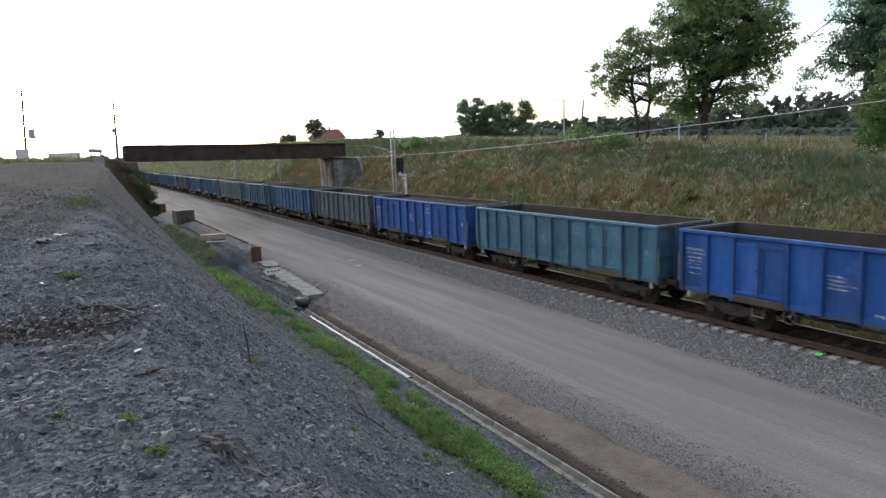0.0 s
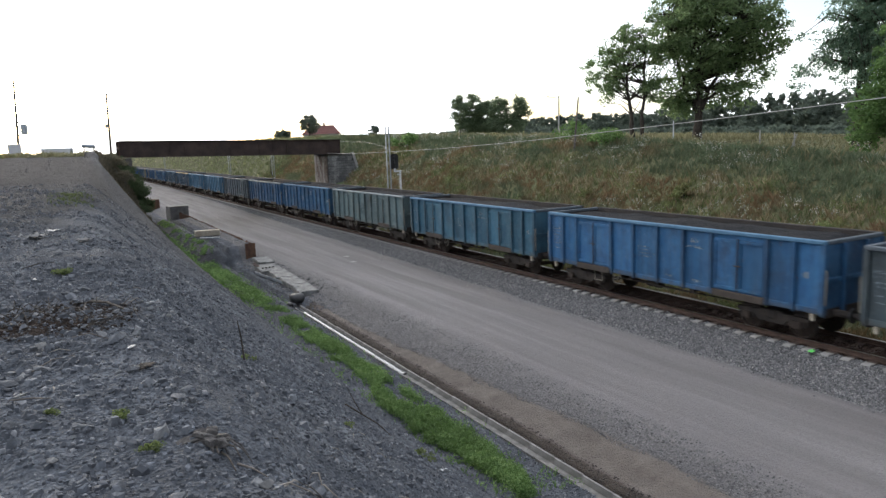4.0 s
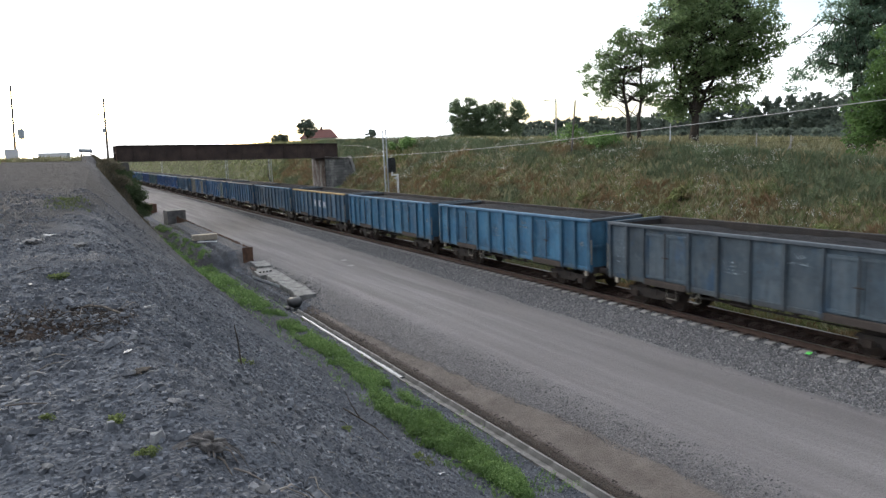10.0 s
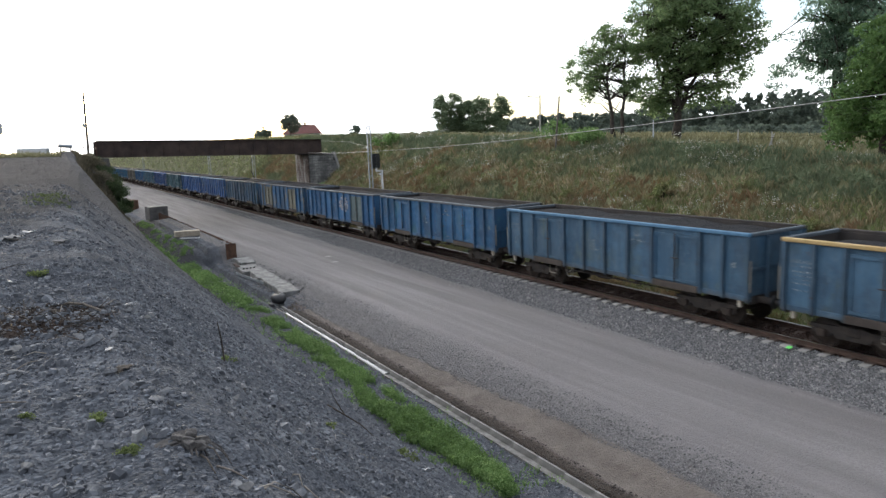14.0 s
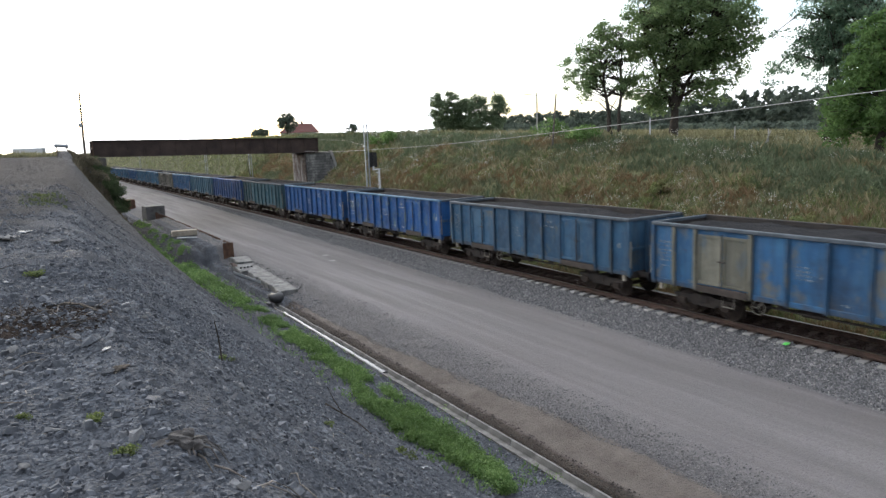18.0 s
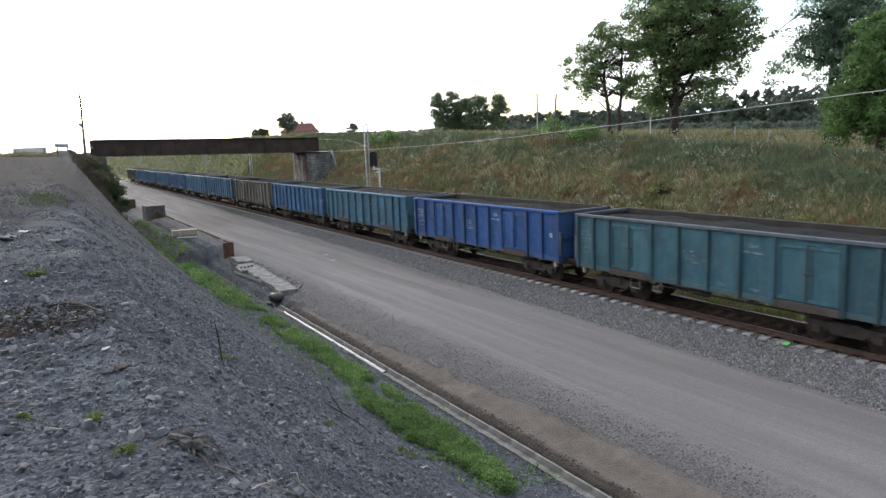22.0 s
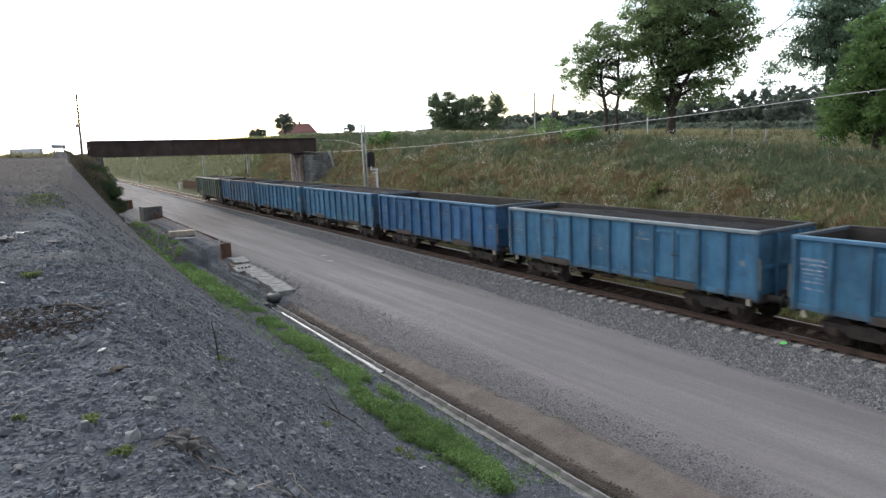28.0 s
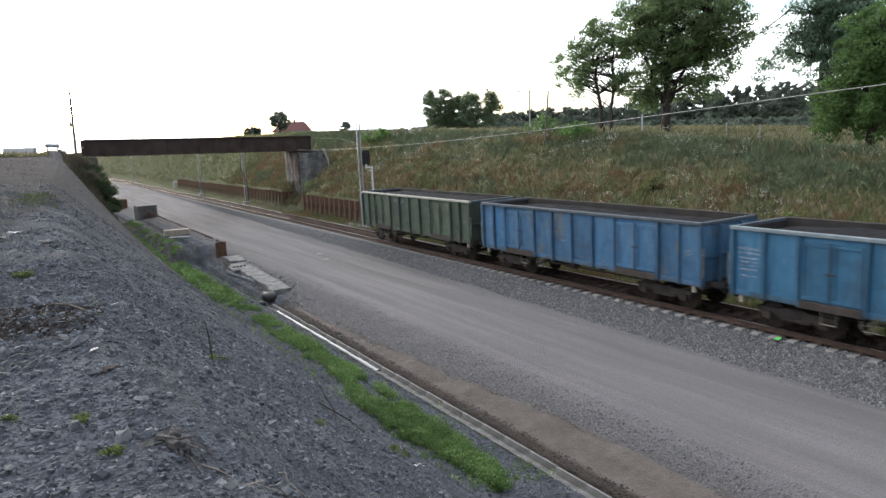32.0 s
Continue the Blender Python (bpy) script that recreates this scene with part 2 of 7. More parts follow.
M["spoil_stones"] = stones_mat("spoil_stones", (0.058, 0.063, 0.074), (0.165, 0.178, 0.203), (0.33, 0.33, 0.335))
M["bank_rocks"] = stones_mat("bank_rocks", (0.07, 0.076, 0.087), (0.18, 0.19, 0.21), (0.3, 0.295, 0.285))
M["far_stones"] = stones_mat("far_stones", (0.05, 0.048, 0.049), (0.1, 0.096, 0.097), (0.17, 0.165, 0.16))
M["bed_stones"] = stones_mat("bed_stones", (0.045, 0.025, 0.019), (0.09, 0.052, 0.039), (0.11, 0.075, 0.058))
M["clods"] = stones_mat("clods", (0.04, 0.034, 0.03), (0.085, 0.073, 0.063), (0.13, 0.12, 0.11))
M["edge_gravel"] = stones_mat("edge_gravel", (0.115, 0.111, 0.112), (0.2, 0.192, 0.193), (0.29, 0.28, 0.27))
M["ballast_stones"] = stones_mat("ballast_stones", (0.11, 0.108, 0.111), (0.345, 0.337, 0.335), (0.48, 0.455, 0.43))


def leaf_mat(name, a, b, c):
    n = Nodes(name)
    col = n.ramp(n.island(), (0.0, a), (0.6, b), (1.0, c))
    col = n.mix(n.ramp(n.noise(0.5, 3), (0.35, 0.0), (0.65, 0.6)), col, tuple(v * 0.7 for v in a))
    m = n.done(col, 0.6)
    n.bsdf.inputs["Specular IOR Level"].default_value = 0.25
    tr, add = n.t.nodes.new("ShaderNodeBsdfTranslucent"), n.t.nodes.new("ShaderNodeMixShader")
    n.put(tr.inputs[0], col)
    add.inputs[0].default_value = 0.6
    n.t.links.new(n.bsdf.outputs[0], add.inputs[1]), n.t.links.new(tr.outputs[0], add.inputs[2])
    n.t.links.new(add.outputs[0], n.t.nodes["Material Output"].inputs[0])
    return m


M["leaf_dark"] = leaf_mat("leaf_dark", (0.165, 0.24, 0.112), (0.23, 0.318, 0.15), (0.31, 0.4, 0.195))
M["leaf_fresh"] = leaf_mat("leaf_fresh", (0.1, 0.18, 0.06), (0.145, 0.24, 0.08), (0.2, 0.31, 0.11))
M["leaf_blue"] = leaf_mat("leaf_blue", (0.143, 0.237, 0.165), (0.215, 0.315, 0.215), (0.3, 0.4, 0.272))
M["needle"] = leaf_mat("needle", (0.154, 0.206, 0.129), (0.22, 0.284, 0.168), (0.297, 0.361, 0.206))
M["far_leaf"] = leaf_mat("far_leaf", (0.115, 0.145, 0.118), (0.15, 0.185, 0.148), (0.185, 0.22, 0.17))
M["weed"] = leaf_mat("weed", (0.105, 0.185, 0.058), (0.175, 0.28, 0.095), (0.29, 0.41, 0.175))
M["dry_scrub"] = leaf_mat("dry_scrub", (0.11, 0.1, 0.07), (0.17, 0.15, 0.105), (0.24, 0.21, 0.15))
M["shade_leaf"] = leaf_mat("shade_leaf", (0.05, 0.075, 0.035), (0.078, 0.108, 0.05), (0.11, 0.145, 0.07))
M["bank_weed"] = leaf_mat("bank_weed", (0.1, 0.13, 0.05), (0.15, 0.19, 0.07), (0.22, 0.25, 0.11))


def grass_mat(name, a, b, c):
    """Meadow grass: blades of three tones, with broad drifts of russet seed heads and of grey-green."""
    n = Nodes(name)
    col = n.ramp(n.island(), (0.0, a), (0.6, b), (1.0, c))
    low = n.sum(n.step(n.axis(0), 11.0, 8.0), 0.07, "MULTIPLY")
    col = n.mix(n.ramp(n.sum(n.noise(0.42, 4, 0.65), low), (0.5, 0.0), (0.62, 0.85)), col, n.mix(n.island(), (0.2, 0.125, 0.07), (0.3, 0.2, 0.12)))
    high = n.sum(n.step(n.axis(0), 9.5, 12.5), 0.16, "MULTIPLY")
    col = n.mix(n.ramp(n.sum(n.noise(0.2, 4, 0.6, stretch=(1.6, 0.8, 1.0)), high), (0.5, 0.0), (0.62, 0.9)), col, n.mix(n.island(), (0.11, 0.15, 0.085), (0.19, 0.235, 0.15)))
    n.done(col, 0.7)
    n.bsdf.inputs["Specular IOR Level"].default_value = 0.15
    tr, add = n.t.nodes.new("ShaderNodeBsdfTranslucent"), n.t.nodes.new("ShaderNodeMixShader")
    n.put(tr.inputs[0], col)
    add.inputs[0].default_value = 0.45
    n.t.links.new(n.bsdf.outputs[0], add.inputs[1]), n.t.links.new(tr.outputs[0], add.inputs[2])
    n.t.links.new(add.outputs[0], n.t.nodes["Material Output"].inputs[0])
    return n.m


M["dry_grass"] = grass_mat("dry_grass", (0.25, 0.2, 0.115), (0.36, 0.3, 0.18), (0.5, 0.44, 0.3))
M["green_grass"] = grass_mat("green_grass", (0.13, 0.165, 0.065), (0.2, 0.23, 0.095), (0.29, 0.31, 0.15))
M["crest_grass"] = leaf_mat("crest_grass", (0.2, 0.2, 0.11), (0.3, 0.285, 0.17), (0.43, 0.4, 0.27))
M["far_meadow"] = leaf_mat("far_meadow", (0.22, 0.25, 0.12), (0.3, 0.32, 0.165), (0.4, 0.4, 0.24))
M["flower"] = leaf_mat("flower", (0.5, 0.5, 0.45), (0.65, 0.65, 0.6), (0.75, 0.74, 0.65))


def ground_mat():
    """One soil for the whole sheet: spoil bank, weedy foot, raw earth, haul road, ballast and meadow, by their stretch of the plan."""
    n = Nodes("ground_soil")
    p = n.world_place()
    x = n.axis(0, p)
    wob = n.sum(n.sum(n.noise(0.35, 4, 0.6, p), -0.5), 1.6, "MULTIPLY")
    xs = n.sum(x, wob)
    rough_wob = n.sum(n.sum(n.noise(2.2, 5, 0.7, p), -0.5), 0.9, "MULTIPLY")
    xf = n.sum(x, n.sum(rough_wob, n.sum(wob, 0.3, "MULTIPLY")))
    grain = n.noise(22, 6, 0.75, p)
    pebble = n.cells(26, p)
    spoil = n.ramp(n.sum(n.noise(1.1, 6, 0.7, p), n.sum(grain, 0.45, "MULTIPLY")), (0.42, (0.04, 0.044, 0.052)), (0.72, (0.09, 0.098, 0.113)), (0.95, (0.18, 0.19, 0.208)))
    rubble, lumps = n.cells(34, p), n.cells(11, p)
    spoil = n.mix(0.7, spoil, n.ramp(rubble[1], (0.1, 0.6), (0.6, 1.0), (1.0, 1.5)), "MULTIPLY")
    spoil = n.mix(0.25, spoil, n.ramp(lumps[1], (0.1, 0.6), (0.9, 1.4)), "MULTIPLY")
    spoil = n.mix(n.ramp(n.noise(0.5, 4, 0.6, p), (0.5, 0.0), (0.7, 0.45)), spoil, (0.078, 0.077, 0.08))
    earth = n.ramp(n.sum(n.noise(0.9, 5, 0.65, p), n.sum(grain, 0.3, "MULTIPLY")), (0.4, (0.042, 0.033, 0.028)), (0.8, (0.078, 0.064, 0.054)), (1.0, (0.12, 0.102, 0.088)))
    dry = n.ramp(n.sum(n.noise(1.4, 5, 0.65, p), n.sum(grain, 0.3, "MULTIPLY")), (0.4, (0.11, 0.094, 0.082)), (0.9, (0.2, 0.176, 0.158)))
    coarse = n.ramp(rubble[1], (0.0, (0.095, 0.09, 0.091)), (0.7, (0.175, 0.168, 0.168)), (1.0, (0.26, 0.25, 0.245)))
    ruts = n.noise(1.3, 4, 0.6, p, stretch=(1.0, 0.035, 1.0))
    road = n.ramp(n.sum(n.sum(ruts, 0.75, "MULTIPLY"), n.sum(grain, 0.3, "MULTIPLY")), (0.36, (0.175, 0.163, 0.162)), (0.55, (0.235, 0.222, 0.222)), (0.72, (0.3, 0.286, 0.286)))
    road = n.mix(n.ramp(pebble[1], (0.45, 0.0), (0.95, 0.3)), road, (0.12, 0.115, 0.115))
    bed = n.ramp(pebble[1], (0.0, (0.08, 0.078, 0.08)), (0.6, (0.2, 0.196, 0.198)), (1.0, (0.34, 0.335, 0.34)))
    meadow = n.ramp(n.noise(0.7, 6, 0.7, p), (0.3, (0.1, 0.11, 0.05)), (0.5, (0.15, 0.148, 0.078)), (0.72, (0.21, 0.185, 0.11)))
    y = n.axis(1, p)
    beyond = n.step(y, 31.0, 35.0)
    c = n.mix(n.step(n.sum(xf, n.sum(beyond, -2.3, "MULTIPLY")), -11.35, -11.15), spoil, earth)
    worn = n.sum(n.step(n.sum(n.sum(x, n.sum(wob, 0.7, "MULTIPLY")), n.sum(n.step(y, 16.0, 34.0), -2.4, "MULTIPLY")), -20.3, -21.4), n.step(y, 11.0, 24.0), "MULTIPLY")
    c = n.mix(n.sum(worn, 0.85, "MULTIPLY"), c, n.mix(grain, (0.03, 0.029, 0.029), (0.062, 0.06, 0.06)))
    c = n.mix(n.sum(n.sum(n.step(y, 18.0, 40.0), n.step(x, -10.5, -12.5), "MULTIPLY"), 0.65, "MULTIPLY"), c, n.mix(n.noise(2.5, 5, 0.7, p), (0.04, 0.037, 0.037), (0.1, 0.093, 0.09)))
    bog = n.t.nodes.new("ShaderNodeVectorMath")
    bog.operation = "DISTANCE"
    n.put(bog.inputs[0], p)
    bog.inputs[1].default_value = (-20.8, 8.3, 4.75)
    c = n.mix(n.step(n.sum(bog.outputs["Value"], rough_wob), 1.05, 0.6), c, n.mix(grain, (0.026, 0.018, 0.014), (0.055, 0.04, 0.032)))
    bank = n.step(y, 33.0, 30.0)
    c = n.mix(n.sum(n.step(n.sum(x, n.sum(rough_wob, 0.4, "MULTIPLY")), -10.52, -10.28), bank, "MULTIPLY"), c, dry)
    spread_y = n.sum(n.sum(n.sum(y, 12.0, "MAXIMUM"), 27.0, "MINIMUM"), 0.06, "MULTIPLY")
    c = n.mix(n.step(n.sum(n.sum(x, spread_y), n.sum(rough_wob, 0.5, "MULTIPLY")), -8.5, -8.32), c, coarse)
    c = n.mix(n.step(n.sum(x, n.sum(n.sum(rough_wob, 1.3, "MULTIPLY"), n.sum(wob, 0.35, "MULTIPLY"))), -9.0, -7.5), c, road)
    c = n.mix(n.step(n.sum(n.sum(x, n.sum(n.axis(1, p), -0.012, "MULTIPLY")), n.sum(rough_wob, 0.3, "MULTIPLY")), -3.25, -3.0), c, bed)
    ax = n.sum(n.sum(x, n.sum(rough_wob, 0.25, "MULTIPLY")), 0.0)
    n_abs = n.sum(ax, 0.0, "ABSOLUTE")
    c = n.mix(n.step(n_abs, 1.15, 0.85), c, n.ramp(pebble[1], (0.0, (0.03, 0.019, 0.015)), (1.0, (0.085, 0.052, 0.04))))
    c = n.mix(n.step(n.sum(x, n.sum(rough_wob, 0.6, "MULTIPLY")), 1.75, 2.3), c, n.ramp(n.noise(1.5, 5, 0.7, p), (0.35, (0.06, 0.065, 0.032)), (0.55, (0.1, 0.1, 0.05)), (0.75, (0.16, 0.14, 0.085))))
    meadow = n.mix(n.step(y, 85.0, 130.0), meadow, n.mix(n.noise(0.4, 4, 0.6, p), (0.05, 0.065, 0.026), (0.1, 0.1, 0.045)))
    c = n.mix(n.step(xs, 4.0, 5.2), c, meadow)
    far_left = n.step(n.sum(x, n.sum(wob, 2.0, "MULTIPLY")), -27.0, -32.0)
    c = n.mix(far_left, c, meadow)
    height = n.sum(n.sum(grain, 0.5, "MULTIPLY"), n.sum(n.noise(5, 5, 0.7, p), n.sum(n.sum(pebble[0], rubble[0]), n.sum(lumps[0], 0.5, "MULTIPLY")), "SUBTRACT"))
    n.bsdf.inputs["Specular IOR Level"].default_value = 0.14
    return n.done(c, 0.95, 0.0, height, 0.8, 0.05)


M["ground"] = ground_mat()

# ---- mesh helpers ----


def part(name, bm, material, parent=None, label="", smooth=False):
    """Links a bmesh (or a ready mesh) as one object under a thing or a part."""
    if isinstance(bm, bmesh.types.BMesh):
        me = bpy.data.meshes.new(name)
        bm.to_mesh(me)
        bm.free()
        me.materials.append(material)
    else:
        me = bm
    if smooth:
        me.shade_smooth()
    ob = new(name, me)
    ob.parent = parent
    if label:
        ob["label"] = label
    return ob


def thing(name, place, label, category, group="", kind=""):
    ob = new(name)
    ob.matrix_basis = place if isinstance(place, Matrix) else Matrix.Translation(place)
    ob.empty_display_size = 0.2
    return tagged(ob, label, category, group, kind)


def box(bm, x0, x1, y0, y1, z0, z1, bevel=0.0):
    m = Matrix.LocRotScale(((x0 + x1) / 2, (y0 + y1) / 2, (z0 + z1) / 2), None, (x1 - x0, y1 - y0, z1 - z0))
    made = bmesh.ops.create_cube(bm, size=1, matrix=m)["verts"]
    if bevel:
        edges = list({e for v in made for e in v.link_edges})
        bmesh.ops.bevel(bm, geom=edges, offset=bevel, segments=1, affect="EDGES")
    return bm


def boxes(*sizes, bevel=0.0):
    bm = bmesh.new()
    for s in sizes:
        box(bm, *s, bevel=bevel)
    return bm


def rod(bm, a, b, r, r2=None, n=8):
    """A round bar from a to b."""
    a, b = Vector(a), Vector(b)
    d = b - a
    m = Matrix.Translation((a + b) / 2) @ d.to_track_quat("Z", "Y").to_matrix().to_4x4()
    bmesh.ops.create_cone(bm, cap_ends=True, segments=n, radius1=r, radius2=r if r2 is None else r2, depth=d.length, matrix=m)
    return bm


def rods(*bars, n=8):
    bm = bmesh.new()
    for a, b, r in bars:
        rod(bm, a, b, r, n=n)
    return bm


def slab(bm, outline, axis, lo, hi):
    """A flat outline (pairs) drawn out along an axis from lo to hi."""
    def at(p, h):
        return {"x": (h, p[0], p[1]), "y": (p[0], h, p[1]), "z": (p[0], p[1], h)}[axis]
    one, two = [bm.verts.new(at(p, lo)) for p in outline], [bm.verts.new(at(p, hi)) for p in outline]
    bm.faces.new(one), bm.faces.new(two)
    for i in range(len(outline)):
        bm.faces.new((one[i - 1], one[i], two[i], two[i - 1]))
    bmesh.ops.recalc_face_normals(bm, faces=bm.faces)
    return bm


def mesh_of(name, verts, faces, material, smooth=False):
    me = bpy.data.meshes.new(name)
    me.from_pydata(verts, [], faces)
    me.materials.append(material)
    if smooth:
        me.shade_smooth()
    return me


# ---- ground ----


def ease(v, a, b):
    t = min(1.0, max(0.0, (v - a) / (b - a)))
    return t * t * (3 - 2 * t)


def line(v, *knots):
    """Straight pieces through knots (at, value)."""
    if v <= knots[0][0]:
        return knots[0][1]
    for (a, p), (b, q) in zip(knots, knots[1:]):
        if v <= b:
            return p + (q - p) * (v - a) / (b - a)
    return knots[-1][1]


def bank_top(y):
    """The level of the spoil bank's top."""
    return 4.72 + 1.8 * ease(y, 8, 78)


def crest(y):
    """The crest of the meadow bank east of the track."""
    return line(y, (-60, 3.2), (15, 4.3), (20, 4.75), (28, 5.4), (37, 5.95), (45, 6.3), (60, 6.85), (85, 7.7), (120, 8.2), (220, 9.3), (600, 9.0))


def ground(x, y, rough=True):
    top, c = bank_top(y), crest(y)
    foot = -0.35 + 1.6 * ease(y, 48.5, 52) * (1 - ease(y, 70.6, 71.6) + ease(y, 75.6, 76.6)) * (1 - ease(y, 134, 142))
    edge = -20.0 + 1.8 * ease(y, 20, 62)
    if x < edge:
        z = top + 0.02 * min(10, edge - x)
        z += 2.4 * math.exp(-((x + 40) / 9) ** 2 - ((y - 108) / 16) ** 2)
    elif x < 4.3:
        z = line(x, (edge, top), (edge + 0.5, top - 0.25), (-13.3, -0.95), (-11.3, -1.16), (-11.17, -1.2), (-11.1, -1.56), (-10.83, -1.56), (-10.8, -1.16), (-10.4, -1.15), (-9.9, -1.12), (-8.5, -0.84), (-7.6, -0.78), (-3.0, -0.74), (-1.75, -0.26), (-0.8, -0.24), (-0.6, -0.2), (0.6, -0.2), (0.8, -0.24), (1.75, -0.26), (2.7, -0.6), (4.3, -0.45))
        if 50 < y < 80:
            z += 1.9 * math.exp(-((x + 16.0) / 1.8) ** 2) * ease(y, 62, 68) * (1 - ease(y, 75, 79))
        if 48 < y < 84 and -13.5 < x < -9.05:
            z += 1.0 * ease(y, 48.3, 49.2) * (1 - ease(y, 74, 83)) * ease(x, -13.5, -11.6)
    elif x < 14.5:
        z = line(x, (4.3, -0.45), (4.55, foot), (12.0, c - 0.75), (14.5, c))
    else:
        z = c - (0.024 + 0.055 * (1 - ease(y, 24, 40))) * min(250, x - 14.5) if x < 60 else c - 0.024 * min(250, x - 14.5) - 0.055 * 45.5 * (1 - ease(y, 24, 40))
    if not rough:
        return z
    far = max(abs(x), abs(y))
    if far < 260:
        a = 0.1 if abs(x) < 1.7 else 0.35 if -3.4 < x < 4 else 0.25 if -8.6 < x <= -3.4 else 0.35 if -11.4 < x <= -8.6 else 1.0
        z += a * (0.16 * noise.noise((x * 0.35, y * 0.35, 1.0)) + 0.07 * noise.noise((x * 1.3, y * 1.3, 2.0)))
        if x < -11.5 or x > 5:
            z += 0.035 * noise.noise((x * 4.1, y * 4.1, 3.0))
        if x < -13 and y < 30:
            z += 0.05 * noise.noise((x * 2.4, y * 2.4, 11.0)) + 0.02 * noise.noise((x * 7.5, y * 7.5, 12.0))
    return z


def spread(lo, hi, fine, *zones):
    """Grid lines from lo to hi: step `fine` inside the zones (a, b, step), growing outside."""
    at, out = lo, []
    while at < hi:
        out.append(at)
        step = None
        for a, b, s in zones:
            if a <= at < b:
                step = s
        if step is None:
            near = min(min(abs(at - a), abs(at - b)) for a, b, s in zones)
            step = max(fine, near * 0.16)
            for a, b, s in zones:
                if at < a:
                    step = min(step, max(fine, a - at))
        at += step
    return out + [hi]


def build_ground():
    xs = spread(-2500, 2500, 0.5, (-26, -22.5, 0.2), (-22.5, -17.5, 0.085), (-17.5, -10, 0.14), (-10, -3.4, 0.3), (-3.4, 5, 0.17), (5, 16, 0.4))
    ys = spread(-2500, 2500, 0.5, (-4, 1.5, 0.2), (1.5, 10, 0.085), (10, 24, 0.16), (24, 60, 0.4), (60, 150, 1.2))
    verts = [(x, y, ground(x, y)) for y in ys for x in xs]
    w = len(xs)
    faces = [(j * w + i, j * w + i + 1, (j + 1) * w + i + 1, (j + 1) * w + i) for j in range(len(ys) - 1) for i in range(w - 1)]
    ob = new("ground", mesh_of("ground", verts, faces, M["ground"], True))
    return tagged(ob, "grey spoil bank, haul road, ballast bed and dry meadow cutting", "ground", kind="structure")


build_ground()

# ---- railway track ----
SLEEPER_STEP = 0.6


def build_track():
    track = thing("railway_track", (0, 0, 0), "single railway track on pale concrete sleepers in crushed ballast", "railway track", kind="structure")
    profile = [(-0.07, -0.16), (0.07, -0.16), (0.07, -0.145), (0.012, -0.125), (0.012, -0.04), (0.036, -0.03), (0.036, -0.004), (-0.036, -0.004), (-0.036, -0.03), (-0.012, -0.04), (-0.012, -0.125), (-0.07, -0.145)]
    for side in (-0.753, 0.753):
        rail = part("rail", slab(bmesh.new(), [(x + side, z) for x, z in profile], "y", -80, 700), M["rail_side"], track)
        part("running_surface", boxes((side - 0.03, side + 0.03, -80, 700, -0.0045, 0)), M["rail_top"], rail, "bright worn steel running surface")
    bm = bmesh.new()
    slab(bm, [(-1.3, -0.36), (1.3, -0.36), (1.3, -0.19), (1.24, -0.165), (0.5, -0.165), (0.3, -0.2), (-0.3, -0.2), (-0.5, -0.165), (-1.24, -0.165), (-1.3, -0.19)], "y", -0.13, 0.13)
    ob = part("sleeper", bm, M["sleeper_concrete"], track)
    for i in range(300):
        o = ob if i == 0 else part("sleeper", ob.data, None, track)
        o.location = (random.uniform(-0.02, 0.02), -6 + i * SLEEPER_STEP, 0)
    verts, faces = [], []
    for i in range(300, 800):
        y, b = -6 + i * SLEEPER_STEP, len(verts)
        verts += [(x, y + d, z) for z in (-0.36, -0.17) for x, d in ((-1.3, -0.13), (1.3, -0.13), (1.3, 0.13), (-1.3, 0.13))]
        faces += [(b + 4, b + 5, b + 6, b + 7), (b, b + 1, b + 5, b + 4), (b + 2, b + 3, b + 7, b + 6), (b + 3, b, b + 4, b + 7)]
    tagged(part("far_sleepers", mesh_of("far_sleepers", verts, faces, M["sleeper_concrete"]), None, track), kind="stuff")
    return track


build_track()

# ---- open coal wagons ----
PITCH, HALF, TOP = 14.04, 6.47, 3.236
# two makes of wagon: where the ribs stand and the doors hang
MAKES = {"short_door": (0.0, 1.13, 2.25, 4.2, 5.3, 6.40), "wide_door": (0.0, 1.23, 2.45, 4.57, 5.48, 6.40)}
WIDE = {3, 5, 6, 7, 10, 11, 12, 13, 14, 15, 16, 17, 18, 19, 22, 24, 32, 33}
PAINTED = ("side_sill", "side_wall", "end_wall", "rib", "door_leaf", "end_post", "end_bar")


def wheel_mesh():
    """A wheelset: axle with two dished, flanged wheels, its axle along x."""
    bm = rods(((-0.95, 0, 0), (0.95, 0, 0), 0.085), n=10)
    for s in (-1, 1):
        prev = None
        for x, r in ((0.80, 0.07), (0.80, 0.2), (0.745, 0.4), (0.80, 0.42), (0.80, 0.455), (0.71, 0.462), (0.68, 0.49), (0.665, 0.49), (0.665, 0.4), (0.70, 0.2), (0.665, 0.07)):
            ring = [bm.verts.new((s * x, r * math.cos(a), r * math.sin(a))) for a in (i * math.tau / 20 for i in range(20))]
            if prev:
                for i in range(20):
                    bm.faces.new((prev[i - 1], prev[i], ring[i], ring[i - 1]))
            prev = ring
    bmesh.ops.recalc_face_normals(bm, faces=bm.faces)
    return bm


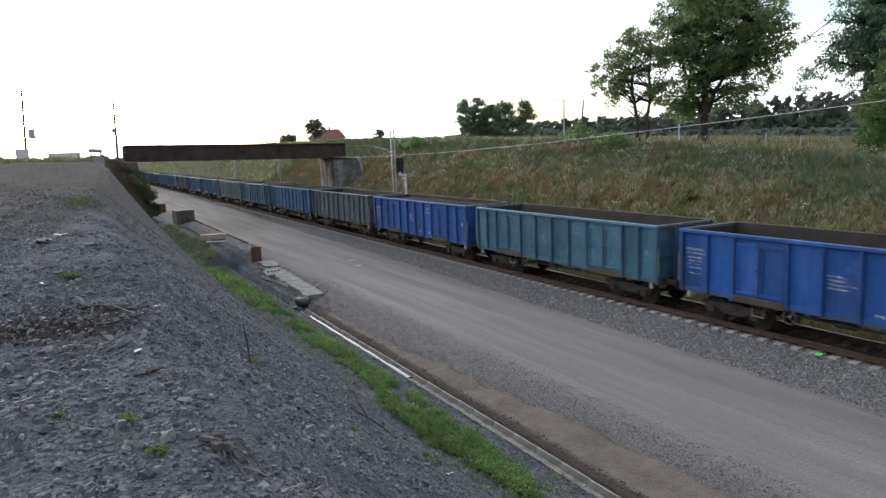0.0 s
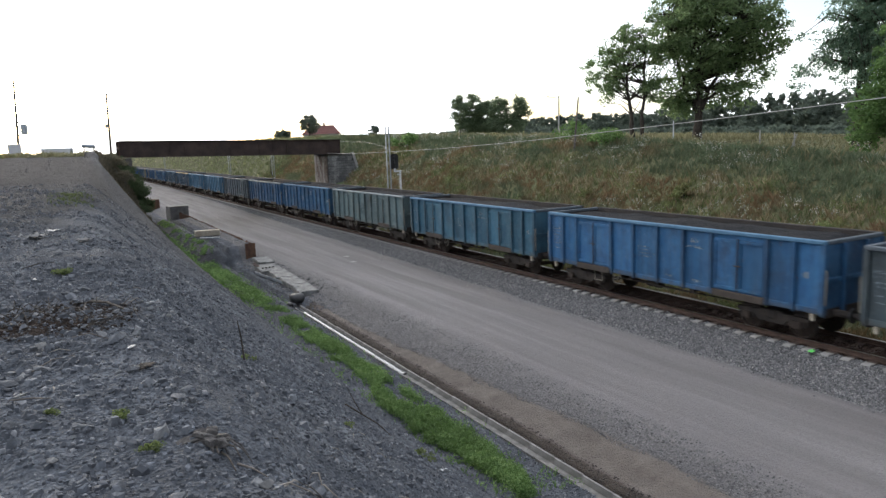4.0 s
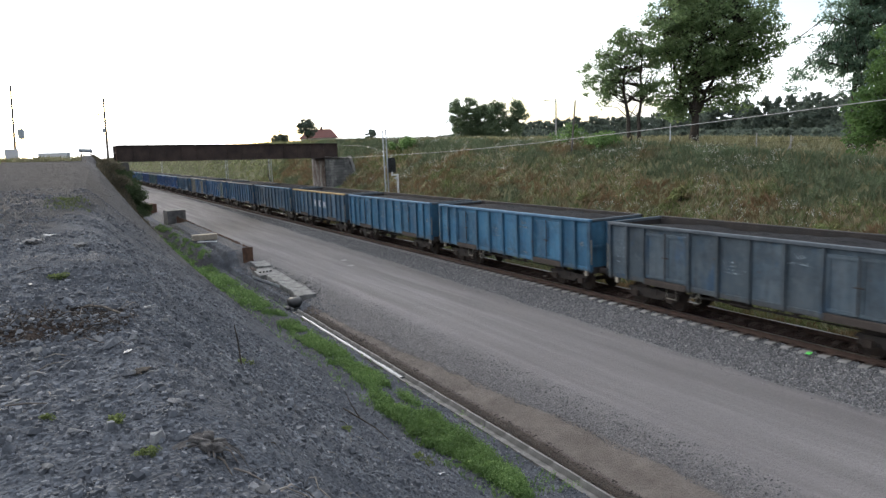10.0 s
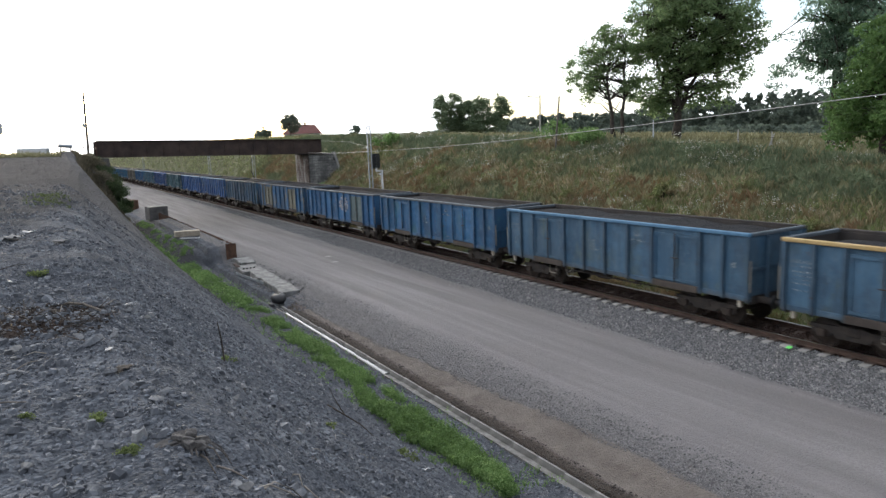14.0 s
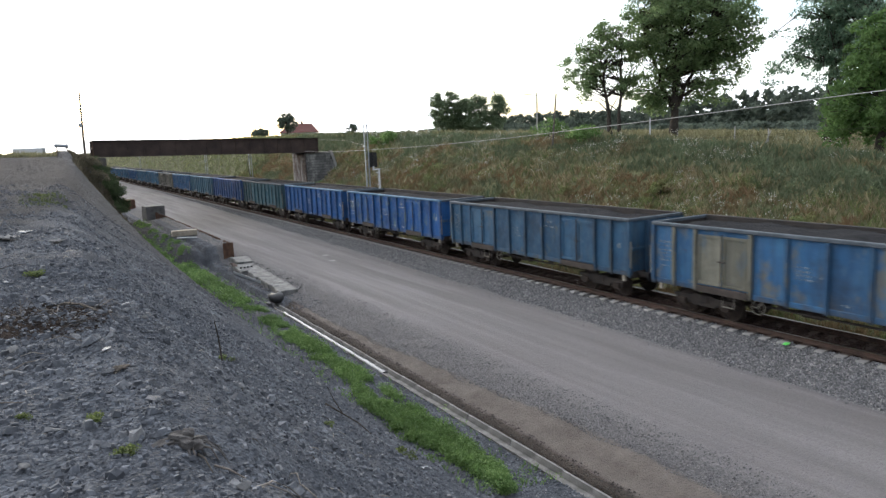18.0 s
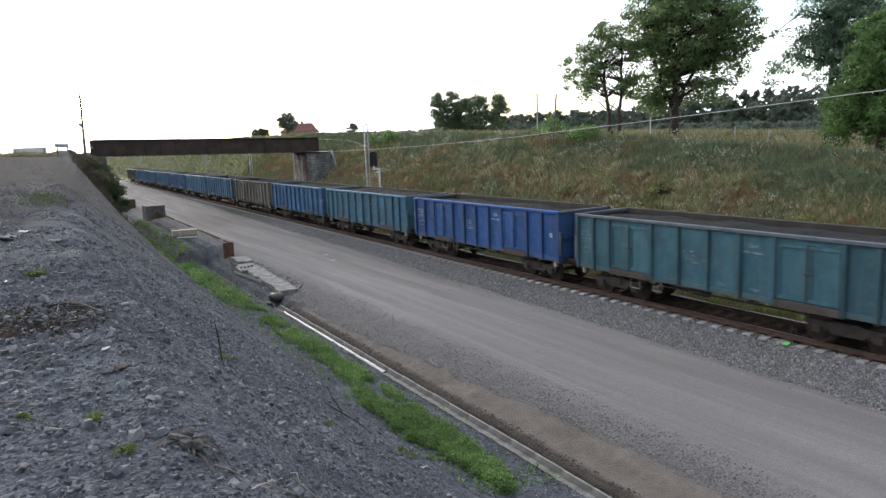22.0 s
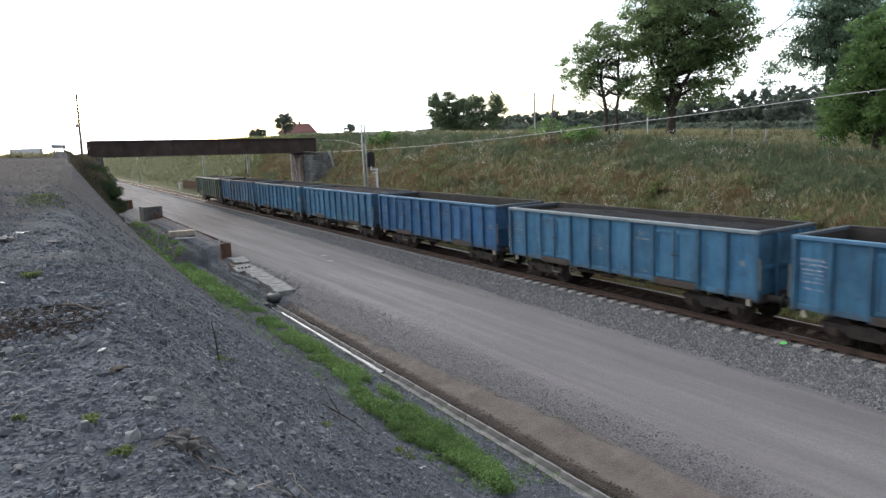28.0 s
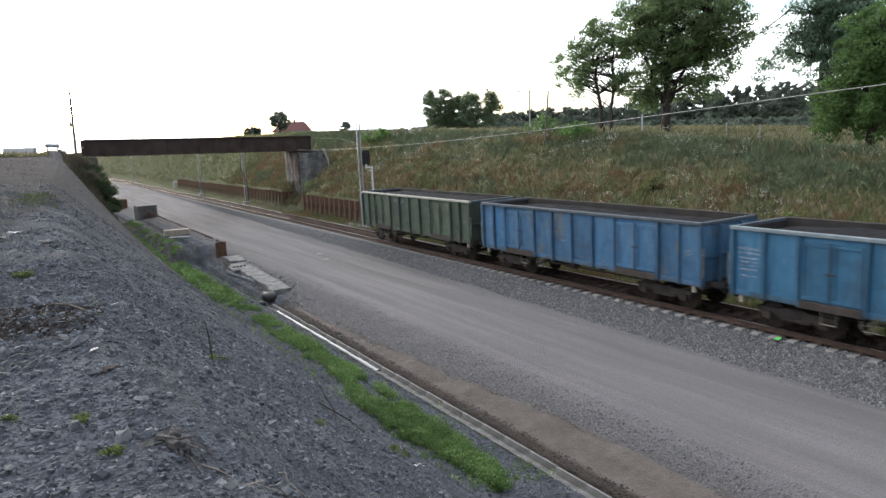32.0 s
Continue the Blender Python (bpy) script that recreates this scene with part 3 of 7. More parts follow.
def build_wagon(k, make):
    half = MAKES[make]
    bays = [-y for y in half[:0:-1]] + list(half)
    doors = [(-half[3], -half[2]), (half[2], half[3])]
    wagon = thing("coal_wagon", (0, PITCH * k, 0), "x", "railway wagon", "wagons of the coal train")
    steel = M["underside"]
    # box of the wagon
    for s in (-1, 1):
        part("side_wall", boxes((min(s * 1.352, s * 1.392), max(s * 1.352, s * 1.392), -6.44, 6.44, 1.2, TOP - 0.1)), M["rust"], wagon)
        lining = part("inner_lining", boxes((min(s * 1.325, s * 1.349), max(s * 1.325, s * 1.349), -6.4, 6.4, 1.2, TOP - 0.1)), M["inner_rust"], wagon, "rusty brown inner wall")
        part("side_sill", boxes((min(s * 1.3, s * 1.41), max(s * 1.3, s * 1.41), -6.47, 6.47, 1.02, 1.2), bevel=0.012), M["underside"], wagon, "dirt-caked lower sill")
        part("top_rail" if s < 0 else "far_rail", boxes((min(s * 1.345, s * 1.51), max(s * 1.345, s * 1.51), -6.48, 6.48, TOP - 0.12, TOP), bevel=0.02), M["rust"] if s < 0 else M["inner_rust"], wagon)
        for y in bays:
            bm = bmesh.new()
            w = 0.055 if abs(y) < 6.3 else 0.075
            slab(bm, [(1.392, TOP - 0.12), (1.505, TOP - 0.125), (1.505, 1.5), (1.475, 1.06), (1.436, 0.98), (1.392, 1.0)], "y", -w, w)
            if s < 0:
                bmesh.ops.scale(bm, vec=(-1, 1, 1), verts=bm.verts)
                bmesh.ops.reverse_faces(bm, faces=bm.faces)
            part("rib", bm, M["rust"], wagon).location = (0, y, 0)
        for a, b in doors:
            mid = (a + b) / 2
            for y0, y1 in ((a + 0.11, mid - 0.035), (mid + 0.035, b - 0.11)):
                bm = boxes((1.402, 1.42, y0, y1, 1.27, 2.95), (1.42, 1.465, y0, y0 + 0.08, 1.27, 2.95), (1.42, 1.465, y1 - 0.08, y1, 1.27, 2.95), (1.42, 1.465, y0 + 0.08, y1 - 0.08, 1.27, 1.37), (1.42, 1.465, y0 + 0.08, y1 - 0.08, 2.85, 2.95))
                if s < 0:
                    bmesh.ops.scale(bm, vec=(-1, 1, 1), verts=bm.verts)
                    bmesh.ops.reverse_faces(bm, faces=bm.faces)
                leaf = part("door_leaf", bm, M["rust"], wagon)
            part("door_latch", rods(((s * 1.48, mid, 1.2), (s * 1.48, mid, 3.0), 0.018), ((s * 1.485, mid - 0.14, 2.1), (s * 1.485, mid + 0.14, 2.1), 0.022), n=6), M["underside"], wagon)
            part("door_sill", boxes((min(s * 1.43, s * 1.5), max(s * 1.43, s * 1.5), a + 0.06, b - 0.06, 0.99, 1.22), bevel=0.01), M["plate_rust"], wagon, "dirty brown plate below the doors")
    for e in (-1, 1):
        part("end_wall", boxes((-1.36, 1.36, min(e * 6.4, e * 6.45), max(e * 6.4, e * 6.45), 1.2, TOP - 0.1)), M["rust"], wagon)
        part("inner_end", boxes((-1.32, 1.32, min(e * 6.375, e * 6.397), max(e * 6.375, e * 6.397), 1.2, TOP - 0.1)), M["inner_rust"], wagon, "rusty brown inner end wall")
        part("end_rail", boxes((-1.345, 1.345, min(e * 6.36, e * 6.5), max(e * 6.36, e * 6.5), TOP - 0.12, TOP), bevel=0.02), M["rust"], wagon)
        for x in (-0.55, 0.55):
            part("end_post", boxes((x - 0.06, x + 0.06, min(e * 6.45, e * 6.56), max(e * 6.45, e * 6.56), 1.0, TOP - 0.13), bevel=0.015), M["rust"], wagon)
        part("end_bar", boxes((-1.35, 1.35, min(e * 6.452, e * 6.51), max(e * 6.452, e * 6.51), 2.0, 2.12)), M["rust"], wagon)
        part("headstock", boxes((-1.3, 1.3, min(e * 6.3, e * 6.45), max(e * 6.3, e * 6.45), 0.92, 1.19), bevel=0.02), steel, wagon)
        for x in (-0.875, 0.875):
            bm = rods(((x, e * 6.44, 1.05), (x, e * 6.86, 1.05), 0.11), n=12)
            rod(bm, (x, e * 6.85, 1.05), (x, e * 6.99, 1.05), 0.085, n=12)
            part("buffer", bm, steel, wagon)
            rod(bm2 := bmesh.new(), (x, e * 6.985, 1.05), (x, e * 7.012, 1.05), 0.22, n=16)
            part("buffer_plate", bm2, M["black_paint"], wagon)
        part("coupling", rods(((0, e * 6.44, 1.0), (0, e * 6.8, 1.0), 0.05), ((0.03, e * 6.8, 1.0), (0.03, e * 6.95, 0.75), 0.025), ((-0.03, e * 6.8, 1.0), (-0.03, e * 6.95, 0.75), 0.025), ((-0.05, e * 6.95, 0.75), (0.05, e * 6.95, 0.75), 0.03)), steel, wagon)
        part("brake_hose", rods(((0.35, e * 6.45, 1.0), (0.33, e * 6.75, 0.72), 0.028), ((0.33, e * 6.75, 0.72), (0.2, e * 6.98, 0.8), 0.028), n=6), M["black_paint"], wagon)
        for s in (-1, 1):
            x = s * 1.46
            part("handrail", rods(((x, e * 6.53, 1.35), (x, e * 6.53, 2.35), 0.022), ((x, e * 6.53, 1.35), (s * 1.38, e * 6.45, 1.35), 0.016), ((x, e * 6.53, 2.35), (s * 1.38, e * 6.45, 2.35), 0.02), n=6), M["step_steel"], wagon, "grey corner handrail")
            part("lamp_bracket", boxes((min(s * 1.3, s * 1.42), max(s * 1.3, s * 1.42), e * 6.1 - 0.05, e * 6.1 + 0.05, 0.8, 1.02), bevel=0.01), M["timber"], wagon, "pale yellowed bracket")
    part("floor", boxes((-1.36, 1.36, -6.4, 6.4, 1.12, 1.2)), M["inner_rust"], wagon, "rust-brown bare wagon floor")
    part("centre_sill", boxes((-0.25, 0.25, -6.4, 6.4, 0.8, 1.12), (-1.3, 1.3, -1.6, -1.45, 0.9, 1.12), (-1.3, 1.3, 1.45, 1.6, 0.9, 1.12), (-1.3, 1.3, -3.1, -2.95, 0.95, 1.12), (-1.3, 1.3, 2.95, 3.1, 0.95, 1.12)), steel, wagon)
    part("air_tank", rods(((0.7, -0.9, 0.75), (0.7, 0.5, 0.75), 0.19), n=12), steel, wagon)
    part("brake_cylinder", rods(((-0.7, 0.5, 0.78), (-0.7, 1.1, 0.78), 0.17), ((-0.7, 1.1, 0.78), (-0.7, 2.6, 0.7), 0.03), n=10), steel, wagon)
    part("brake_rigging", rods(((-0.35, -3.2, 0.62), (-0.35, 3.2, 0.62), 0.025), ((0.35, -3.2, 0.62), (0.35, 3.2, 0.62), 0.025), ((-0.9, 1.3, 0.75), (0.9, 1.3, 0.6), 0.035), n=6), steel, wagon)
    for s in (-1, 1):
        y = -s * 2.9
        x = s * 1.36
        bm = bmesh.new()
        ring = [(x, y + s * 0.7 + 0.22 * math.cos(a), 0.8 + 0.22 * math.sin(a)) for a in (i * math.tau / 14 for i in range(14))]
        for a, b in zip(ring, ring[1:] + ring[:1]):
            rod(bm, a, b, 0.013, n=5)
        for i in (0, 5, 9):
            rod(bm, (x, y + s * 0.7, 0.8), ring[i], 0.009, n=5)
        rod(bm, (x, y + s * 0.7, 0.8), (x - s * 0.2, y + s * 0.7, 0.95), 0.03, n=6)
        part("brake_wheel", bm, M["step_steel"], wagon, "pale hand brake wheel")
        for y in (-s * 3.3, ):
            part("footstep", rods(((x, y - 0.22, 1.05), (x, y - 0.22, 0.6), 0.014), ((x, y + 0.22, 1.05), (x, y + 0.22, 0.6), 0.014), ((x, y - 0.22, 0.6), (x, y + 0.22, 0.6), 0.022), n=6), M["step_steel"], wagon)
        part("lever_rod", rods(((s * 1.3, -1.8, 0.86), (s * 1.3, 2.4, 0.86), 0.018), n=6), steel, wagon)
    # running gear
    for e in (-1, 1):
        bogie = part("bogie", boxes((-1.1, 1.1, -0.2, 0.2, 0.5, 0.78), (-0.3, 0.3, -0.3, 0.3, 0.75, 0.95), bevel=0.03), steel, wagon)
        bogie.location = (0, e * 4.5, 0)
        for s in (-1, 1):
            bm = bmesh.new()
            slab(bm, [(-1.3, 0.62), (-1.25, 0.72), (-0.5, 0.72), (-0.25, 0.78), (0.25, 0.78), (0.5, 0.72), (1.25, 0.72), (1.3, 0.62), (0.62, 0.55), (0.45, 0.38), (-0.45, 0.38), (-0.62, 0.55)], "x", min(s * 0.94, s * 1.06), max(s * 0.94, s * 1.06))
            part("side_frame", bm, steel, bogie)
            for w in (-0.9, 0.9):
                part("axle_box", boxes((min(s * 0.93, s * 1.13), max(s * 0.93, s * 1.13), w - 0.16, w + 0.16, 0.34, 0.6), bevel=0.03), M["wheel_steel"], bogie)
                for d in (-0.24, 0.24):
                    part("spring", rods(((s * 1.0, w + d, 0.42), (s * 1.0, w + d, 0.66), 0.07), n=8), steel, bogie)
        for w in (-0.9, 0.9):
            part("wheelset", wheel_mesh(), M["wheel_steel"], bogie).location = (0, w, 0.46)
    return wagon




def coats(name, *tones, shade_grime=0.32, **more):
    """A wagon's paint, and a grimy copy of it with shade painted in for ribs and ends."""
    return paint(name, *tones, **more), paint("shaded_grimy_" + name, *tones, shade_grime=shade_grime, **more)


P = {
    "royal": coats("paint_royal", (0.008, 0.068, 0.265), (0.014, 0.092, 0.325), 0.12, shade_grime=0.3),
    "royal_patched": coats("paint_royal_patched", (0.012, 0.075, 0.24), (0.022, 0.105, 0.29), 0.2, (0.15, 0.21, 0.2), 0.3, 2.0),
    "royal_worn": coats("paint_royal_worn", (0.012, 0.078, 0.24), (0.024, 0.11, 0.3), 0.2, shade_grime=0.4),
    "violet": coats("paint_violet", (0.018, 0.07, 0.215), (0.03, 0.098, 0.265), 0.2, shade_grime=0.4),
    "blue": coats("paint_blue", (0.024, 0.095, 0.215), (0.042, 0.145, 0.285), 0.4),
    "deep": coats("paint_deep", (0.022, 0.09, 0.195), (0.042, 0.135, 0.25), 0.45, (0.04, 0.12, 0.15), 0.2),
    "steel": coats("paint_steel", (0.037, 0.127, 0.226), (0.06, 0.18, 0.282), 0.4),
    "teal": coats("paint_teal", (0.035, 0.11, 0.17), (0.06, 0.158, 0.22), 0.35),
    "green_teal": coats("paint_green_teal", (0.032, 0.098, 0.128), (0.052, 0.132, 0.158), 0.4, (0.08, 0.12, 0.12), 0.12),
    "pale": coats("paint_pale", (0.09, 0.14, 0.148), (0.145, 0.19, 0.188), 0.35, (0.06, 0.13, 0.175), 0.12),
    "grey": coats("paint_grey", (0.062, 0.088, 0.1), (0.1, 0.122, 0.13), 0.5, (0.035, 0.095, 0.145), 0.22),
    "grey_blue": coats("paint_grey_blue", (0.06, 0.088, 0.112), (0.1, 0.124, 0.14), 0.5, (0.035, 0.09, 0.165), 0.22),
    "slate": coats("paint_slate", (0.042, 0.095, 0.155), (0.068, 0.13, 0.19), 0.4, (0.085, 0.12, 0.12), 0.12),
    "slate_patched": coats("paint_slate_patched", (0.03, 0.09, 0.17), (0.055, 0.13, 0.205), 0.55, (0.13, 0.125, 0.095), 0.2, 1.1),
    "patchwork": coats("paint_patchwork", (0.028, 0.102, 0.22), (0.045, 0.138, 0.255), 0.5, (0.17, 0.158, 0.12), 0.24, 1.1),
    "olive": coats("paint_olive", (0.125, 0.12, 0.095), (0.19, 0.18, 0.15), 0.4, (0.15, 0.13, 0.1), 0.2),
    "worn_blue": coats("paint_worn_blue", (0.05, 0.145, 0.27), (0.09, 0.2, 0.32), 0.45, (0.17, 0.165, 0.135), 0.2),
    "khaki": coats("paint_khaki", (0.15, 0.145, 0.11), (0.21, 0.2, 0.155), 0.45, (0.07, 0.12, 0.17), 0.1),
    "green": coats("paint_green", (0.065, 0.095, 0.066), (0.1, 0.13, 0.09), 0.4, (0.13, 0.125, 0.09), 0.15),
    "grey_green_door": coats("paint_grey_green_door", (0.09, 0.13, 0.13), (0.12, 0.16, 0.16), 0.4),
}
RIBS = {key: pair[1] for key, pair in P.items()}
P = {key: pair[0] for key, pair in P.items()}
RAILS = {
    "royal": P["royal"], "pale_rail": plain("pale_rail", (0.16, 0.2, 0.22), (0.26, 0.3, 0.31), 3.0, 0.7),
    "dark_rail": plain("dark_rail", (0.05, 0.065, 0.08), (0.1, 0.12, 0.14), 3.0, 0.7),
    "ochre_rail": plain("ochre_rail", (0.36, 0.24, 0.09), (0.5, 0.36, 0.17), 3.0, 0.75),
    "bone_rail": plain("bone_rail", (0.34, 0.33, 0.28), (0.46, 0.45, 0.39), 3.0, 0.75),
    "blue_rail": plain("blue_rail", (0.05, 0.14, 0.24), (0.09, 0.2, 0.31), 3.0, 0.7),
}
# paint, top rail and wording of each wagon, from the head of the train
TRAIN = {
    2: ("royal", "royal", "bright royal-blue"), 3: ("teal", "blue_rail", "faded teal-blue"), 4: ("royal", "royal", "fresh royal-blue"),
    5: ("grey", "dark_rail", "dull grey and teal"), 6: ("blue", "blue_rail", "worn mid-blue"), 7: ("teal", "blue_rail", "weathered teal-blue"),
    8: ("pale", "pale_rail", "bleached grey-teal"), 9: ("deep", "blue_rail", "deep blue, white plated"), 10: ("blue", "pale_rail", "worn mid-blue"),
    11: ("grey_blue", "dark_rail", "grey and blue patched"), 12: ("steel", "blue_rail", "steel-blue"), 13: ("steel", "blue_rail", "clean steel-blue"),
    14: ("slate", "ochre_rail", "blue, white lettered, ochre-edged"), 15: ("slate", "blue_rail", "grey and blue patched"), 16: ("deep", "dark_rail", "deep blue"),
    17: ("blue", "dark_rail", "blue, white splashed, grey-doored"), 18: ("patchwork", "dark_rail", "blue and khaki patched"), 19: ("slate_patched", "dark_rail", "dull patched blue"),
    20: ("royal_patched", "blue_rail", "pale-patched royal-blue"), 21: ("royal_worn", "blue_rail", "bright royal-blue"), 22: ("green_teal", "dark_rail", "dark green-teal"),
    23: ("violet", "royal", "violet-blue"), 24: ("teal", "blue_rail", "teal-blue"), 25: ("blue", "blue_rail", "mid-blue"), 26: ("olive", "dark_rail", "drab olive-grey"),
    27: ("steel", "blue_rail", "steel-blue"), 28: ("steel", "pale_rail", "light steel-blue"), 29: ("blue", "blue_rail", "mid-blue"), 30: ("steel", "blue_rail", "steel-blue"),
    31: ("steel", "pale_rail", "light blue"), 32: ("worn_blue", "dark_rail", "pale blue, rust-blotched"), 33: ("green", "bone_rail", "dark green, bone-edged, rearmost"),
}
WAGONS = {}


def bars(*rects):
    """Painted marks on the west wall: (y0, y1, z0, z1), each a skin 4 mm thick, clear of the wall."""
    return boxes(*[(-1.4005, -1.3965, a, b, c, d) for a, b, c, d in rects])


def stencils():
    """The marks that the wagons carry: a number panel, a load table, an emblem, a pair of plates."""
    rng = np.random.default_rng(8)
    def words(y_hi, y_lo, z, h):
        """A line of short dashes, as small lettering reads from afar."""
        at, out = y_hi, []
        while at > y_lo:
            w = rng.uniform(0.03, 0.11)
            out.append((max(y_lo - 0.04, at - w), at, z, z + h))
            at -= w + rng.uniform(0.02, 0.05)
        return out
    panel = words(6.22, 5.5, 2.5, 0.085) + words(6.22, 5.48, 2.37, 0.06)
    for i in range(4):
        panel += words(6.2 - rng.uniform(0, 0.1), rng.uniform(5.5, 5.8), 2.22 - i * 0.12, 0.05)
    panel += words(6.1, 5.6, 1.66, 0.04)
    table = []
    for i in range(4):
        table += words(1.0, rng.uniform(0.2, 0.5), 2.26 - i * 0.12, 0.055)
    emblem = [(-1.92, -1.46, 2.5, 2.58), (-2.05, -1.35, 2.52, 2.56)]
    bm = bars(*emblem[:1])
    slab(bm, [(-1.86, 2.74), (-1.72, 2.86), (-1.52, 2.86), (-1.56, 2.78), (-1.5, 2.72), (-1.66, 2.66)], "x", -1.4005, -1.3965)
    slab(bm, [(-2.08, 2.5), (-1.95, 2.5), (-1.95, 2.56), (-2.08, 2.56)], "x", -1.4005, -1.3965)
    slab(bm, [(-1.43, 2.51), (-1.3, 2.51), (-1.3, 2.58), (-1.43, 2.58)], "x", -1.4005, -1.3965)
    plates = bars((-5.95, -5.75, 2.05, 2.25))
    tail = bars((-0.75, -0.4, 1.32, 1.4), (-1.95, -1.6, 1.3, 1.38))
    out = {}
    for key, b in (("number_panel", bars(*panel)), ("load_table", bars(*table)), ("emblem", bm), ("side_plate", plates), ("sill_marks", tail)):
        out[key] = bpy.data.meshes.new(key)
        b.to_mesh(out[key]), b.free()
        out[key].materials.append(M["stencil"])
    return out


def mark_wagons():
    marks = stencils()
    bold = {2, 4, 9, 20, 21, 23, 27, 31}
    for k, wagon in WAGONS.items():
        for key in ("number_panel", "load_table", "emblem", "side_plate", "sill_marks"):
            if (key == "emblem" and k in (10, 14, 18, 26, 32, 33)) or (key == "sill_marks" and k % 2) or (key == "load_table" and k in (5, 14, 26, 33)):
                continue
            o = part(key, marks[key], None, wagon, "white stencilled marks" if k in bold else "faded stencilled marks")
            if key in ("number_panel", "load_table", "sill_marks"):
                tagged(o, kind="stuff")
            if k not in bold:
                dress(o, M["faded_stencil"])
    for letter, y in (("R", 0.56), ("K", -0.56), ("M", -1.69)):
        text = bpy.data.curves.new("letter", "FONT")
        text.body, text.size, text.extrude, text.offset, text.align_x = letter, 0.82, 0.003, 0.006, "CENTER"
        ob = bpy.data.objects.new("letter", text)
        scene.collection.objects.link(ob)
        bpy.context.view_layer.update()
        me = bpy.data.meshes.new_from_object(ob.evaluated_get(bpy.context.evaluated_depsgraph_get()))
        bpy.data.objects.remove(ob)
        me.materials.clear()
        me.materials.append(M["letter_paint"])
        o = part("lettering", me, None, WAGONS[14], "large white letter")
        o.matrix_basis = Matrix(((0, 0, -1, -1.399), (-1, 0, 0, y), (0, 1, 0, 1.9), (0, 0, 0, 1)))
    o = part("white_plate", bars((-5.3, -5.0, 1.75, 2.1)), M["stencil"], WAGONS[9], "small white plate")
    bm = bmesh.new()
    rim = []
    for i in range(40):
        a = i * math.tau / 40
        r = 1 + 0.22 * noise.noise((math.cos(a) * 2.5, math.sin(a) * 2.5, 3)) + 0.12 * noise.noise((math.cos(a) * 7, math.sin(a) * 7, 5))
        rim.append((-1.1 + 0.85 * r * math.cos(a), 2.25 + (0.62 if math.sin(a) > 0 else 0.5) * r * math.sin(a)))
    slab(bm, rim, "x", -1.4005, -1.3965)
    part("paint_splash", bm, M["splash"], WAGONS[17], "chalky white paint splash")
    part("number_board", bars((5.4, 6.2, 1.95, 2.5)), M["faded_stencil"], WAGONS[20], "pale number board")
    part("lettering_band", bars(*[(3.9 - i * 0.9 - 0.45, 3.9 - i * 0.9, 2.68, 2.92) for i in range(5)]), M["faded_stencil"], WAGONS[33], "worn pale letters")


def worn_marks(name, a, clear, fine=True):
    """Flaking white marks: thin places let the wall show through."""
    n = Nodes(name)
    m = n.done(n.mix(n.noise(6, 4), a, tuple(v * 0.75 for v in a)), 0.7)
    n.put(n.bsdf.inputs["Alpha"], n.ramp(n.sum(n.sum(n.noise(7, 4, 0.7), 0.5, "MULTIPLY"), n.sum(n.noise(34 if fine else 9, 2, 0.5), 0.5, "MULTIPLY")), (clear - 0.06, 0.0), (clear + 0.06, 1.0)))
    return m


M["letter_paint"] = worn_marks("letter_paint", (0.74, 0.76, 0.78), 0.28, False)
M["stencil"] = worn_marks("stencil", (0.5, 0.55, 0.62), 0.51)
M["faded_stencil"] = worn_marks("faded_stencil", (0.3, 0.36, 0.4), 0.53)
M["splash"] = worn_marks("splash", (0.42, 0.42, 0.43), 0.5, False)


def dress(ob, m):
    ob.material_slots[0].link = "OBJECT"
    ob.material_slots[0].material = m


def build_train():
    first = {"short_door": build_wagon(2, "short_door"), "wide_door": build_wagon(3, "wide_door")}
    for k in range(2, 34):
        make = "wide_door" if k in WIDE else "short_door"
        WAGONS[k] = first[make] if k in (2, 3) else copy_thing(first[make], Matrix.Translation((0, PITCH * k, 0)))
    for k, wagon in WAGONS.items():
        colour, rail, words = TRAIN[k]
        wagon["label"] = f"{words} open steel coal wagon rolling on the track"
        for o in wagon.children:
            kind = o.name.split(".")[0]
            if kind in PAINTED:
                # ribs, end posts, bars and end walls take the copy with painted-in shade
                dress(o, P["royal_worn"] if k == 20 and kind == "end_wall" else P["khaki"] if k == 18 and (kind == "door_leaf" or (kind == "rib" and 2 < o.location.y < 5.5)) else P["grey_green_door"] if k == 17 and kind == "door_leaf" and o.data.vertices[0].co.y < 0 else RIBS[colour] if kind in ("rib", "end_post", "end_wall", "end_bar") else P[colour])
            elif kind == "top_rail":
                dress(o, RAILS[rail])
            elif kind == "end_rail":
                dress(o, RAILS["dark_rail"])


build_train()
mark_wagons()


